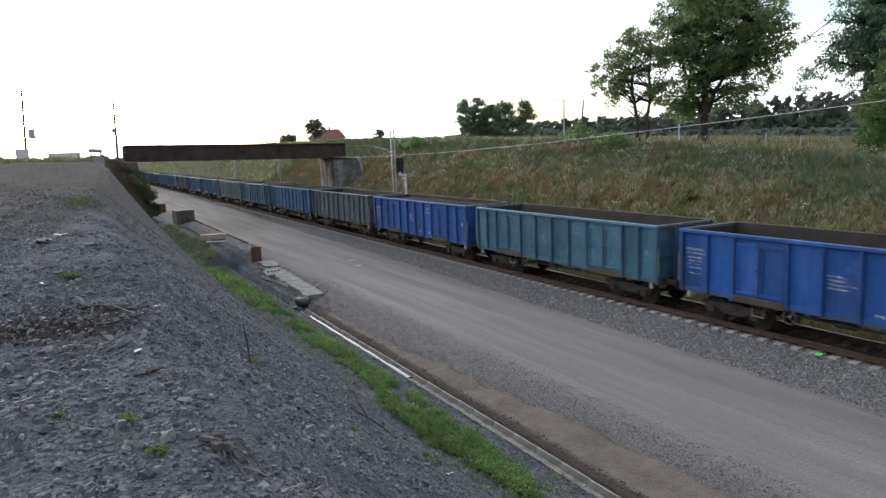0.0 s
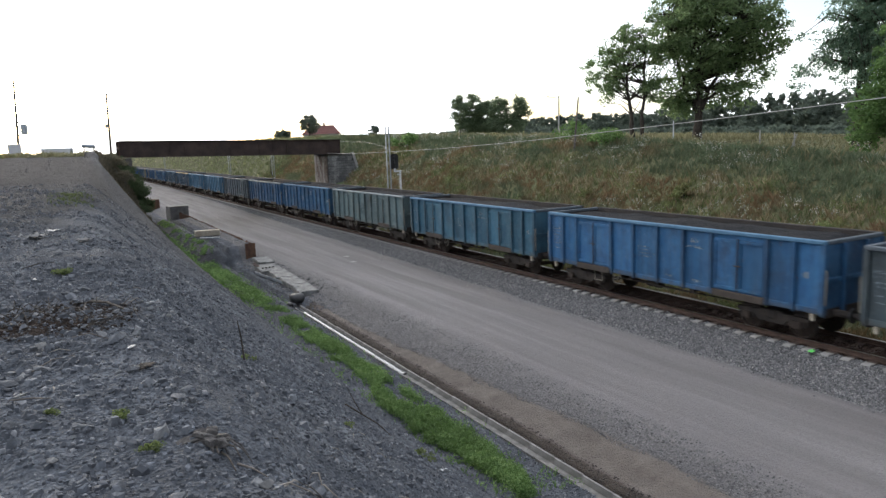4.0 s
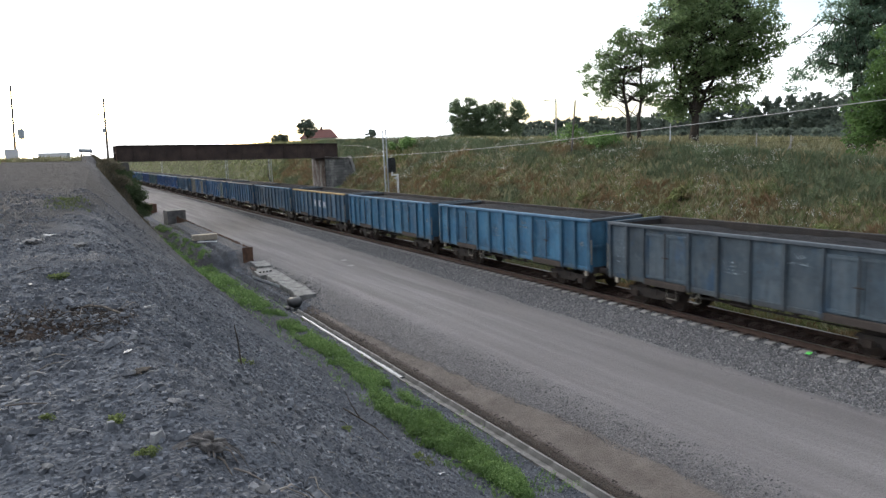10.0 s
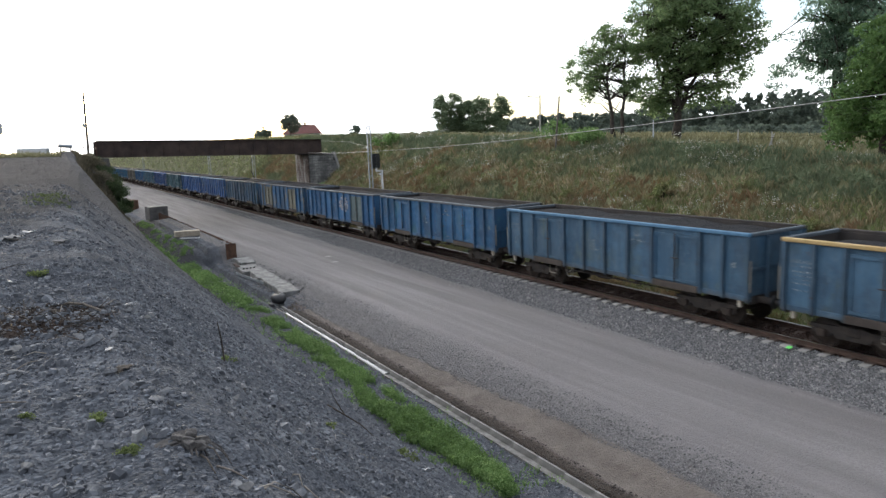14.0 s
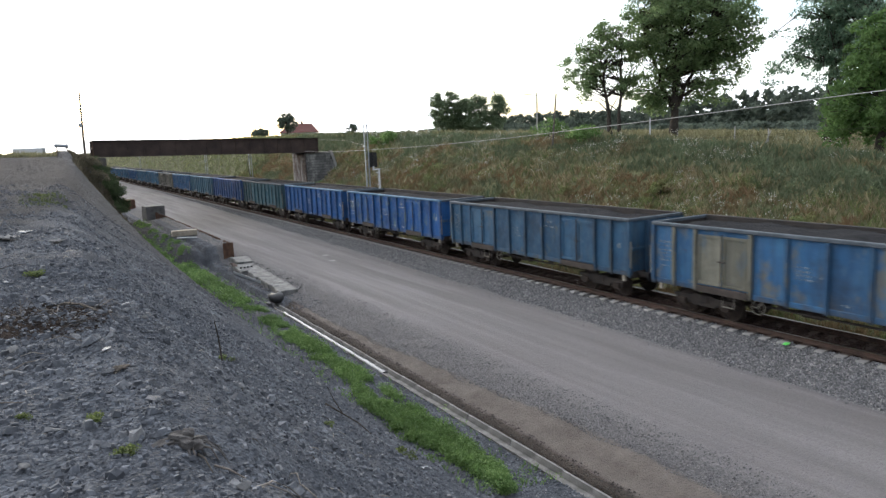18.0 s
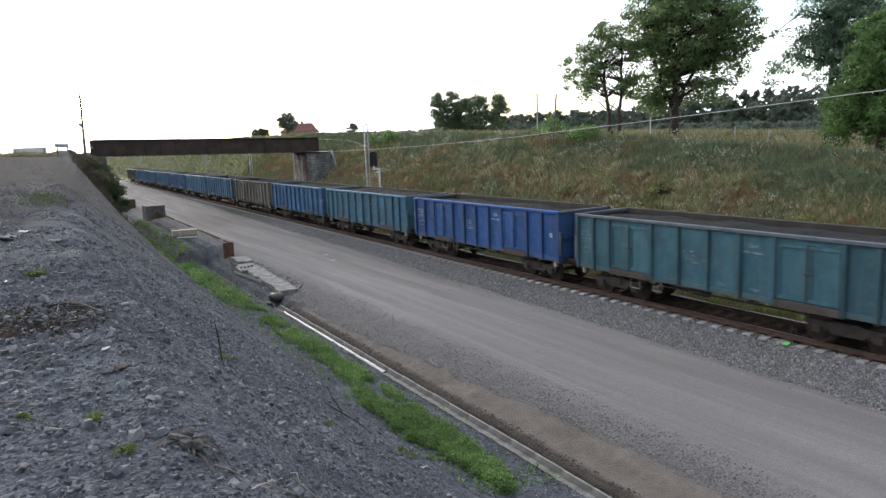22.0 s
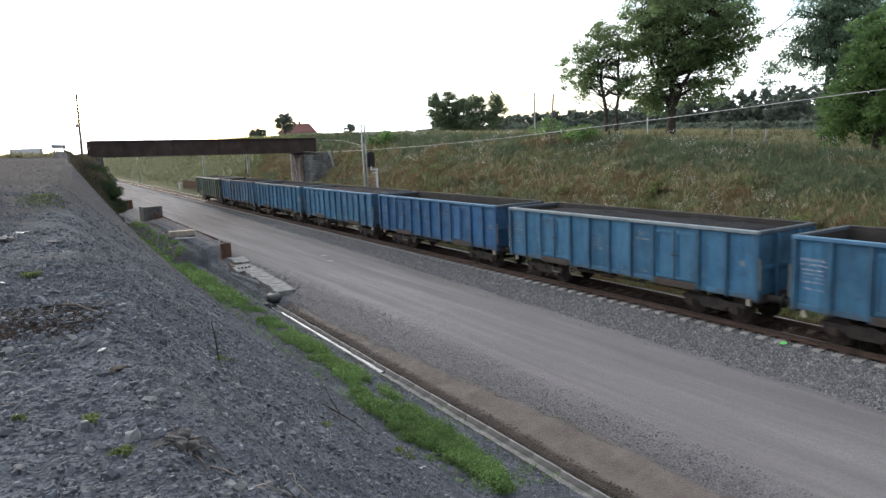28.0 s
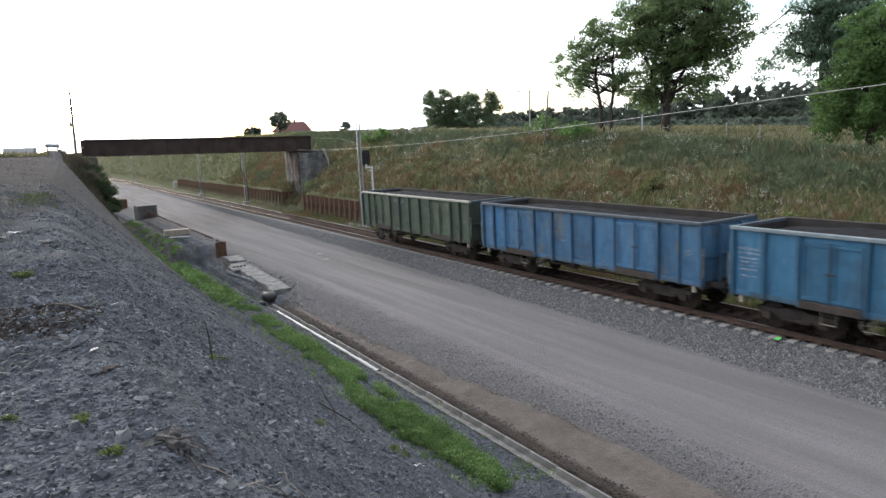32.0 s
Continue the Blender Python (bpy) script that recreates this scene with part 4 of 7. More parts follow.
def load_wagons():
    """Coal heaped to just under the rim; a few wagons ride half empty."""
    coal = plain("coal", (0.014, 0.014, 0.016), (0.034, 0.034, 0.037), 5.0, 0.95, fine=22, strength=0.9, distance=0.05)
    coal.node_tree.nodes["Principled BSDF"].inputs["Specular IOR Level"].default_value = 0.12
    shapes = []
    for seed in range(4):
        nx, ny = 12, 56
        verts, faces = [], []
        for j in range(ny + 1):
            for i in range(nx + 1):
                x, y = -1.322 + 2.644 * i / nx, -6.37 + 12.74 * j / ny
                heap = 0.1 * math.cos(x * 1.15) * (1 + 0.5 * math.sin(y * 0.9 + seed))
                slump = -0.35 * ease(abs(y), 5.2, 6.4)
                verts.append((x, y, heap + slump + 0.1 * noise.noise((x * 0.9, y * 0.7, seed)) + 0.05 * noise.noise((x * 3.5, y * 3.5, seed))))
        faces = [(j * (nx + 1) + i, j * (nx + 1) + i + 1, (j + 1) * (nx + 1) + i + 1, (j + 1) * (nx + 1) + i) for j in range(ny) for i in range(nx)]
        shapes.append(mesh_of("coal_load", verts, faces, coal, True))
    low = {2: 0.3, 3: 0.32, 5: 0.22, 27: 0.55, 29: 0.6}
    for k, wagon in WAGONS.items():
        o = part("coal_load", shapes[k % 4], None, wagon, "heaped black coal")
        o.location = (0, 0, TOP - 0.16 - low.get(k, 0.05 * (k % 3)))


load_wagons()

# ---- bridge over the cutting ----


def build_bridge():
    bridge = thing("girder_bridge", pose(-15.2, 74.6, 7.93, 0, 1.3, 0), "dark rust-brown riveted plate girder bridge across the railway cutting", "bridge")
    for y in (0.0, 3.7):
        g = part("girder", slab(bmesh.new(), [(y - 0.2, 0), (y + 0.2, 0), (y + 0.2, -0.05), (y + 0.02, -0.06), (y + 0.02, -1.57), (y + 0.2, -1.58), (y + 0.2, -1.63), (y - 0.2, -1.63), (y - 0.2, -1.58), (y - 0.02, -1.57), (y - 0.02, -0.06), (y - 0.2, -0.05)], "x", 0, 22.7), M["dark_rust"], bridge)
        for i in range(16):
            x = 0.12 + i * 22.46 / 15
            part("stiffener", boxes((x - 0.05, x + 0.05, y - 0.1, y - 0.02, -1.57, -0.06), (x - 0.05, x + 0.05, y + 0.02, y + 0.17, -1.57, -0.06)), M["dark_rust"], g)
    part("deck", boxes((0, 22.7, 0.22, 3.48, -0.8, -0.6)), M["dark_rust"], bridge)
    for i in range(9):
        x = 0.4 + i * 2.7
        part("cross_beam", boxes((x - 0.12, x + 0.12, 0.03, 3.67, -1.3, -0.8)), M["dark_rust"], bridge)
    return bridge


build_bridge()

# ---- trees ----


def tube(verts, faces, points, radii, n=6):
    base = len(verts)
    for i, (p, r) in enumerate(zip(points, radii)):
        d = (points[min(i + 1, len(points) - 1)] - points[max(i - 1, 0)]).normalized()
        u = d.orthogonal().normalized()
        v = d.cross(u)
        verts += [tuple(p + (u * math.cos(a) + v * math.sin(a)) * r) for a in (j * math.tau / n for j in range(n))]
    for i in range(len(points) - 1):
        for j in range(n):
            a, b = base + i * n + j, base + i * n + (j + 1) % n
            faces.append((a, b, b + n, a + n))


def leaf_cloud(rng, centres, radius, count, size, flat=0.7):
    """Small folded leaves strewn in clumps round the centres."""
    centres = np.asarray(centres, float)
    n = len(centres) * count
    c = np.repeat(centres, count, 0)
    r = np.repeat(np.asarray(radius, float) * np.ones(len(centres)), count)
    d = rng.normal(size=(n, 3))
    d /= np.linalg.norm(d, axis=1)[:, None]
    d *= (rng.random((n, 1)) ** 0.45) * r[:, None]
    d[:, 2] *= flat
    at = c + d
    u = rng.normal(size=(n, 3))
    u /= np.linalg.norm(u, axis=1)[:, None]
    w = np.cross(u, rng.normal(size=(n, 3)))
    w /= np.linalg.norm(w, axis=1)[:, None]
    s = size * (0.6 + 0.8 * rng.random((n, 1)))
    quad = np.stack([at - u * s, at + w * s * 0.55, at + u * s, at - w * s * 0.55], 1).reshape(-1, 3)
    return quad, np.arange(n * 4).reshape(-1, 4)


def build_tree(name, base, label, blobs, trunks, leaf, seed, clumps=90, leaves=70, size=0.16, clump_r=0.8, bark="bark", category="tree", droop=0.0):
    """A tree: tapered trunks and limbs that reach into the crown's masses (centre, radii), and leaves in clumps."""
    rng = np.random.default_rng(seed)
    base = Vector(base)
    tree = thing(name, base, label, category)
    verts, faces, centres = [], [], []
    stems = []
    for foot, head, r in trunks:
        foot, head = Vector(foot), Vector(head)
        pts = [foot.lerp(head, i / 7) + Vector((rng.normal() * 0.1, rng.normal() * 0.1, 0)) * (i > 0) for i in range(8)]
        tube(verts, faces, pts, [r * (1.25 if i == 0 else 1 - 0.8 * i / 7) for i in range(8)], 8)
        stems.append((pts, r))
    volume = np.array([b[1][0] * b[1][1] * b[1][2] for b in blobs]) ** 0.75
    for i in range(clumps):
        (cx, cy, cz), (rx, ry, rz) = blobs[rng.choice(len(blobs), p=volume / volume.sum())]
        d = rng.normal(size=3)
        d *= (0.45 + 0.6 * rng.random() ** 0.6) / np.linalg.norm(d)
        end = Vector((cx + d[0] * rx, cy + d[1] * ry, cz + d[2] * rz))
        pts, r = stems[int(rng.integers(len(stems)))] if len(stems) > 1 else stems[0]
        near = min((p for p in pts[2:]), key=lambda p: (p - end).length + 1.2 * max(0, p.z - end.z + 0.8 - 3 * droop))
        if droop:
            near = min(pts[3:] if droop > 0 else pts[2:], key=lambda p: abs(p.z - end.z - droop))
        mid = near.lerp(end, 0.5) + Vector((rng.normal() * 0.25, rng.normal() * 0.25, 0.35 + 0.8 * max(0, droop)))
        rr = max(0.02, r * 0.16 * (0.6 + rng.random()))
        tube(verts, faces, [near, near.lerp(mid, 0.6), mid, mid.lerp(end, 0.6), end], [rr * 1.3, rr, rr * 0.75, rr * 0.5, 0.012], 5)
        centres.append(end)
        if droop > 0:
            centres += [mid + Vector(rng.normal(size=3) * 0.3), near.lerp(mid, 0.65) + Vector(rng.normal(size=3) * 0.3)]
        if rng.random() < 0.7:
            centres.append(mid.lerp(end, 0.4) + Vector(rng.normal(size=3) * 0.3))
    part("trunk", mesh_of("trunk", verts, faces, M[bark], True), None, tree)
    quads, fs = leaf_cloud(rng, centres, [clump_r * (0.6 + 0.8 * rng.random()) for _ in centres], leaves, size)
    me = bpy.data.meshes.new("crown")
    me.from_pydata(quads.tolist(), [], fs.tolist())
    me.materials.append(M[leaf])
    part("crown", me, None, tree)
    return tree


def bearing(d, x0, y0):
    """A place d metres from the eye along a plan direction, on the ground."""
    n = math.hypot(x0, y0)
    x, y = EYE.x + d * x0 / n, EYE.y + d * y0 / n
    return x, y, ground(x, y, False) - 0.05

# ---- loose stones, weeds and grass ----


def stone_field(name, label, material, places, sizes, seed, flat=0.6, sides=4, chunk=True):
    """Broken stones, half sunk where they lie: uneven stumps of a few sides, or mere points of grit."""
    rng = np.random.default_rng(seed)
    n = len(places)
    a = (np.arange(sides) * math.tau / sides)[None] + rng.uniform(-0.35, 0.35, (n, sides))
    ring = np.stack([np.cos(a), np.sin(a)], -1)
    low = np.concatenate([ring * rng.uniform(0.8, 1.2, (n, sides, 1)), rng.uniform(-0.7, -0.4, (n, sides, 1))], -1)
    if chunk:
        top = np.concatenate([ring * rng.uniform(0.45, 0.95, (n, sides, 1)), rng.uniform(0.3, 0.85, (n, sides, 1))], -1)
        side = [(i, (i + 1) % sides, sides + (i + 1) % sides, sides + i) for i in range(sides)] + [tuple(range(sides, 2 * sides))]
    else:
        top = np.concatenate([rng.uniform(-0.35, 0.35, (n, 1, 2)), rng.uniform(0.5, 0.9, (n, 1, 1))], -1)
        side = [(i, (i + 1) % sides, sides) for i in range(sides)]
    v = np.concatenate([low, top], 1)
    count = v.shape[1]
    v *= np.stack([rng.uniform(0.85, 1.35, n), rng.uniform(0.55, 1.0, n), flat * rng.uniform(0.6, 1.2, n)], 1)[:, None]
    a, b = rng.uniform(0, math.tau, n), rng.normal(0, 0.3, n)
    ca, sa, cb, sb = np.cos(a), np.sin(a), np.cos(b), np.sin(b)
    y, z = v[..., 1] * cb[:, None] - v[..., 2] * sb[:, None], v[..., 1] * sb[:, None] + v[..., 2] * cb[:, None]
    x = v[..., 0]
    v = np.stack([x * ca[:, None] - y * sa[:, None], x * sa[:, None] + y * ca[:, None], z], -1) * (0.5 * np.asarray(sizes))[:, None, None] + np.asarray(places)[:, None]
    v[..., 2] += (0.1 * np.asarray(sizes))[:, None]
    faces = [tuple(c + k * count for c in f) for k in range(n) for f in side]
    ob = new(name, mesh_of(name, v.reshape(-1, 3).tolist(), faces, M[material]))
    return tagged(ob, label, "stones", kind="stuff")


def strew(seed, n, x0, x1, y0, y1, near=None, lift=0.0, keep=None):
    """Places on the ground between the bounds; near: draws them towards the low end of y."""
    rng = np.random.default_rng(seed)
    out = []
    while len(out) < n:
        u = rng.random()
        x, y = rng.uniform(x0, x1), y0 + (y1 - y0) * (u ** near if near else u)
        if keep and not keep(x, y, rng):
            continue
        out.append((x, y, ground(x, y) + lift))
    return out


def road_edge(y):
    """Where the haul road's gravel ends on the bare earth."""
    return -8.5 - 0.06 * min(27, max(12, y)) + 0.28 * noise.noise((y * 0.7, 0, 19.0))


def clear_of_sleepers(x, y):
    """True off the pale sleeper ends, which lie bare."""
    return x < -1.28 or x > -1.07 or abs((y + 6) % SLEEPER_STEP - SLEEPER_STEP * ((y + 6) % SLEEPER_STEP > 0.3)) > 0.085


def spoil_heaps(x, y, rng):
    v = noise.noise((x * 0.5, y * 0.5, 7.0)) + 0.5 * noise.noise((x * 1.9, y * 1.9, 8.0))
    return rng.random() < 0.42 + 1.2 * v


M["peat"] = plain("peat", (0.022, 0.016, 0.013), (0.05, 0.037, 0.03), 9.0, 0.95, strength=0.8, distance=0.03)
rng = np.random.default_rng(11)
stone_field("spoil_stones", "grey broken shale stones strewn over the spoil bank", "spoil_stones", strew(1, 40000, -26, -12.6, -5, 34, 1.25, 0.0, spoil_heaps), 0.024 + 0.075 * rng.random(40000) ** 4, 2, 1.0, 5)
stone_field("near_rubble", "loose grey rubble on the near edge of the spoil bank", "spoil_stones", strew(2, 26000, -23, -16.3, 1.8, 12.5, 1.35, 0.0, lambda x, y, r: r.random() < 0.6 + 0.8 * noise.noise((x * 1.4, y * 1.4, 17.0))), 0.018 + 0.042 * rng.random(26000) ** 3, 3, 0.9)
stone_field("spoil_rocks", "larger grey rocks on the spoil bank", "bank_rocks", strew(3, 4200, -24, -14, -4, 22, 1.0, 0.0, spoil_heaps), 0.05 + 0.09 * rng.random(4200) ** 4, 4, 0.9, 6)
stone_field("spoil_grit", "fine grey grit on the spoil slope", "spoil_stones", strew(5, 36000, -24, -13.5, -1, 17, 1.1, 0.0), 0.014 + 0.022 * rng.random(36000), 6, 1.1, 4, False)
stone_field("ballast_shoulder", "crushed grey granite ballast on the track shoulder", "ballast_stones", strew(7, 30000, -3.25, -1.3, 5, 62, 1.5, 0.008, lambda x, y, r: (x > -3.05 + 0.012 * y or r.random() < 0.015) and clear_of_sleepers(x, y)), 0.045 + 0.04 * rng.random(30000), 8, 1.0)
stone_field("ballast_crib", "grey ballast between the sleeper ends", "ballast_stones", strew(9, 9000, -1.32, -0.85, 5, 62, 1.5, 0.025, lambda x, y, r: clear_of_sleepers(x, y)), 0.045 + 0.03 * rng.random(9000), 10, 1.0)
stone_field("road_gravel", "coarse gravel along the edge of the haul road", "edge_gravel", strew(11, 12000, -10.1, -7.9, 4, 40, 1.3, 0.0, lambda x, y, r: r.random() < (x > road_edge(y)) * (0.18 + 0.9 * math.exp(-(x - road_edge(y)) / 0.35))), 0.02 + 0.04 * rng.random(12000) ** 2, 12, 0.9)
stone_field("earth_clods", "dark damp clods on the earth beside the channel", "clods", strew(61, 4200, -10.8, -10.3, 8, 33, 1.3, -0.005), 0.02 + 0.06 * rng.random(4200) ** 3, 62, 0.8)
stone_field("bed_stones", "rust-brown stones between the rails", "bed_stones", strew(63, 9000, -0.7, 1.0, 5, 62, 1.5, 0.02), 0.042 + 0.03 * rng.random(9000), 64, 0.8)
stone_field("far_spoil", "coarse rubble on the far end of the spoil bank", "far_stones", strew(15, 7000, -34, -13.2, 32, 82, None, 0.0), 0.04 + 0.07 * rng.random(7000) ** 3, 16, 0.7)
stone_field("far_ballast", "grey ballast along the far track shoulder", "ballast_stones", strew(17, 7000, -2.6, -1.3, 55, 130, 1.3, 0.0, lambda x, y, r: x > -3.05 + 0.012 * y), 0.08 + 0.05 * rng.random(7000), 18, 0.8)
stone_field("berm_rubble", "dark rubble on the earth berm by the slabs", "spoil_stones", strew(19, 3500, -13, -9.2, 31, 84, 1.2, 0.0), 0.05 + 0.08 * rng.random(3500) ** 2, 20, 0.7)
stone_field("peat_crumbs", "dark brown peat crumbs and root scraps", "peat", strew(20, 1800, -21.9, -19.9, 7.2, 9.4, None, 0.01, lambda x, y, r: math.hypot(x + 20.8, y - 8.3) < 0.95 + 0.3 * noise.noise((x * 2, y * 2, 3.0))), 0.012 + 0.035 * rng.random(1800) ** 3, 21, 0.7)
stone_field("foot_stones", "dark stones at the foot of the spoil bank", "spoil_stones", strew(13, 4600, -12.6, -11.2, 8, 30, 1.3, 0.0), 0.03 + 0.05 * rng.random(4600), 14, 0.6)


def sprig_field(name, label, material, places, height, width, seed, blades=6, category="grass", lean=0.35):
    """Tufts of narrow blades that lean outwards."""
    rng = np.random.default_rng(seed)
    n = len(places)
    p = np.repeat(np.asarray(places, float), blades, 0)
    m = n * blades
    h = np.repeat(np.asarray(height, float) * np.ones(n), blades) * rng.uniform(0.55, 1.1, m)
    a = rng.uniform(0, math.tau, m)
    out = np.stack([np.cos(a), np.sin(a), np.zeros(m)], 1)
    side = np.stack([-np.sin(a), np.cos(a), np.zeros(m)], 1) * width
    foot = p + out * (0.12 * h * rng.random(m))[:, None]
    bend = foot + out * (lean * 0.4 * h)[:, None] + np.array([0, 0, 1.0]) * (0.6 * h)[:, None]
    tip = foot + out * (lean * h * rng.uniform(0.5, 1.6, m))[:, None] + np.array([0, 0, 1.0]) * h[:, None]
    v = np.stack([foot - side, foot + side, bend + side * 0.7, tip, bend - side * 0.7], 1).reshape(-1, 3)
    f = (np.arange(m) * 5)[:, None] + np.arange(5)[None]
    ob = new(name, mesh_of(name, v.tolist(), f.tolist(), M[material]))
    return tagged(ob, label, category, kind="stuff")


def dry_patch(x, y, r):
    return noise.noise((x * 0.22, y * 0.16, 5.0)) + 0.5 * noise.noise((x * 0.8, y * 0.6, 6.0)) > -0.12 - 0.25 * (x > 12)


def tall(places, seed, lo, hi):
    rng = np.random.default_rng(seed)
    return lo + (hi - lo) * rng.random(len(places)) ** 1.4


spots = strew(21, 15000, 4.8, 17.5, 4, 105, 1.35, 0, lambda x, y, r: dry_patch(x, y, r) or r.random() < 0.25)
sprig_field("dry_grass", "tall straw-coloured dry grass on the cutting slope", "dry_grass", spots, tall(spots, 1, 0.25, 0.62), 0.013, 22, 6)
spots = strew(23, 17000, 4.8, 16.5, 4, 105, 1.35, 0, lambda x, y, r: not dry_patch(x, y, r) or r.random() < 0.4)
sprig_field("green_grass", "olive-green meadow grass on the cutting slope", "green_grass", spots, tall(spots, 2, 0.18, 0.5), 0.016, 24, 6)
spots = strew(25, 9000, 13.5, 70, 10, 150, 1.3)
sprig_field("crest_grass", "pale ripe grass along the crest and the field beyond", "crest_grass", spots, tall(spots, 3, 0.4, 0.8), 0.03, 26, 5)
spots = strew(27, 9000, 5, 32, 100, 330, 1.5)
sprig_field("far_grass", "light green grass on the far cutting slope", "far_meadow", spots, tall(spots, 4, 0.3, 0.7), 0.035, 28, 6)
spots = strew(65, 5200, 2.0, 4.7, 4, 70, 1.4, 0, lambda x, y, r: r.random() < 0.2 + 0.3 * x + noise.noise((x, y * 0.6, 15.0)))
sprig_field("verge_weeds", "olive weeds and grass on the far side of the track", "green_grass", spots, tall(spots, 10, 0.1, 0.35), 0.014, 66, 6)


def leaf_field(name, label, material, centres, radius, count, size, seed, category="weeds", flat=0.7):
    rng = np.random.default_rng(seed)
    v, f = leaf_cloud(rng, centres, radius, count, size, flat)
    ob = new(name, mesh_of(name, v.tolist(), f.tolist(), M[material]))
    return tagged(ob, label, category, kind="stuff")


spots = [(x, y, z + 0.35 + 0.25 * (i % 3)) for i, (x, y, z) in enumerate(strew(31, 620, 5.0, 15, 6, 75, 1.3, 0, lambda x, y, r: noise.noise((x * 0.3, y * 0.3, 9.0)) > 0.08))]
leaf_field("white_flowers", "scattered white yarrow flower heads in the grass", "flower", spots, 0.4, 13, 0.034, 32, "flowers", 0.5)
spots = [(x, y, z + 0.25) for x, y, z in strew(33, 260, 4.9, 15, 5, 75, 1.3, 0, lambda x, y, r: noise.noise((x * 0.25, y * 0.25, 12.0)) > 0.12)]
leaf_field("slope_weeds", "leafy green weeds in the meadow slope", "green_grass", spots, 0.5, 60, 0.06, 34)


def strip(x, y, r):
    lo = line(y, (11, -12.8), (13.5, -12.9), (15, -13.2), (17.5, -13.15), (20.5, -12.65), (36, -12.65), (37, -12.4)) + 0.25 * noise.noise((y * 0.9, 2.0, 0.0))
    hi = line(y, (11.3, -12.5), (12.3, -12.05), (14, -11.9), (24, -11.85), (30, -11.85)) + 0.15 * noise.noise((y * 1.1, 5.0, 0.0))
    return lo < x < hi and noise.noise((x * 1.1, y * 0.8, 4.0)) > (-0.2 if y < 30 else -0.05) - 0.1 * (12.5 < y < 27)


spots = [(x, y, z + 0.09) for x, y, z in strew(35, 2700, -13.7, -11.2, 11.2, 75, 1.5, 0, lambda x, y, r: strip(x, y, r) or r.random() < 0.012)]
leaf_field("green_weeds", "fresh green weeds in a strip at the foot of the bank", "weed", spots, 0.18, 34, 0.026, 36, flat=0.85)
spots = [(x, y, z + 0.1) for x, y, z in strew(36, 620, -14.4, -12.2, 33, 100, None, 0, lambda x, y, r: abs(x + 12.6 + 0.022 * (y - 33)) < 0.5 and noise.noise((x, y * 0.4, 14.0)) > -0.2)]
leaf_field("far_weeds", "narrow green strip of weeds running to the bridge", "weed", spots, 0.3, 34, 0.06, 40, flat=0.6)
stone_field("slab_rubble", "broken concrete crumbs round the slabs", "edge_gravel", strew(67, 900, -10.5, -8.6, 34.5, 48.5, None, 0.0), 0.05 + 0.16 * rng.random(900) ** 3, 68, 0.7)
spots = strew(37, 3800, -13.6, -11.3, 11.2, 60, 1.5, 0, lambda x, y, r: strip(x, y, r) or r.random() < 0.05)
sprig_field("weed_blades", "bright grass blades in the weed strip", "weed", spots, tall(spots, 12, 0.08, 0.24), 0.006, 38, 5, "weeds")


spots = strew(38, 260, -21.0, -19.6, 23.5, 30, None, 0, lambda x, y, r: r.random() < math.exp(-((x + 20.3) / 0.45) ** 2 - ((y - 26.5) / 1.8) ** 2))
sprig_field("bank_grass", "short yellow-green grass on the top of the spoil bank", "bank_weed", spots, tall(spots, 13, 0.05, 0.12), 0.007, 41, 6, "grass")


def build_weed(x, y, r, material, seed):
    rng = np.random.default_rng(seed)
    v, f = leaf_cloud(rng, [(rng.normal() * r * 0.5, rng.normal() * r * 0.5, r * 0.35) for _ in range(7)], r * 0.55, 60, r * 0.12, 0.6)
    ob = new("weed", mesh_of("weed", v.tolist(), f.tolist(), M[material]))
    ob.location = (x, y, ground(x, y))
    return tagged(ob, "small green weed rooted in the grey spoil", "weed", "weeds on the bank")


for i, (x, y, r, m) in enumerate(((-20.25, 4.2, 0.085, "bank_weed"), (-20.35, 4.72, 0.09, "bank_weed"), (-20.75, 5.0, 0.06, "bank_weed"), (-20.66, 11.5, 0.16, "bank_weed"), (-18.6, 9.4, 0.12, "bank_weed"), (-15.2, 10.9, 0.22, "bank_weed"), (-17.6, 8.2, 0.12, "bank_weed"))):
    build_weed(x, y, r * 0.8, m, 50 + i)

# ---- things on the spoil bank ----


def bent(bm, points, r0, r1, n=6):
    verts, faces = [], []
    pts = [Vector(p) for p in points]
    tube(verts, faces, pts, [r0 + (r1 - r0) * i / (len(pts) - 1) for i in range(len(pts))], n)
    vs = [bm.verts.new(v) for v in verts]
    for f in faces:
        bm.faces.new([vs[i] for i in f])
    return bm


M["dry_wood"] = plain("dry_wood", (0.2, 0.175, 0.15), (0.34, 0.31, 0.27), 6.0, 0.9)


def lay(name, label, category, points, r0, r1, material, lift=0.02, group=""):
    """A stick or root that follows the ground."""
    bm = bent(bmesh.new(), [(x, y, ground(x, y) + lift + h) for x, y, h in points], r0, r1)
    ob = part(name, bm, M[material], smooth=True)
    return tagged(ob, label, category, group)


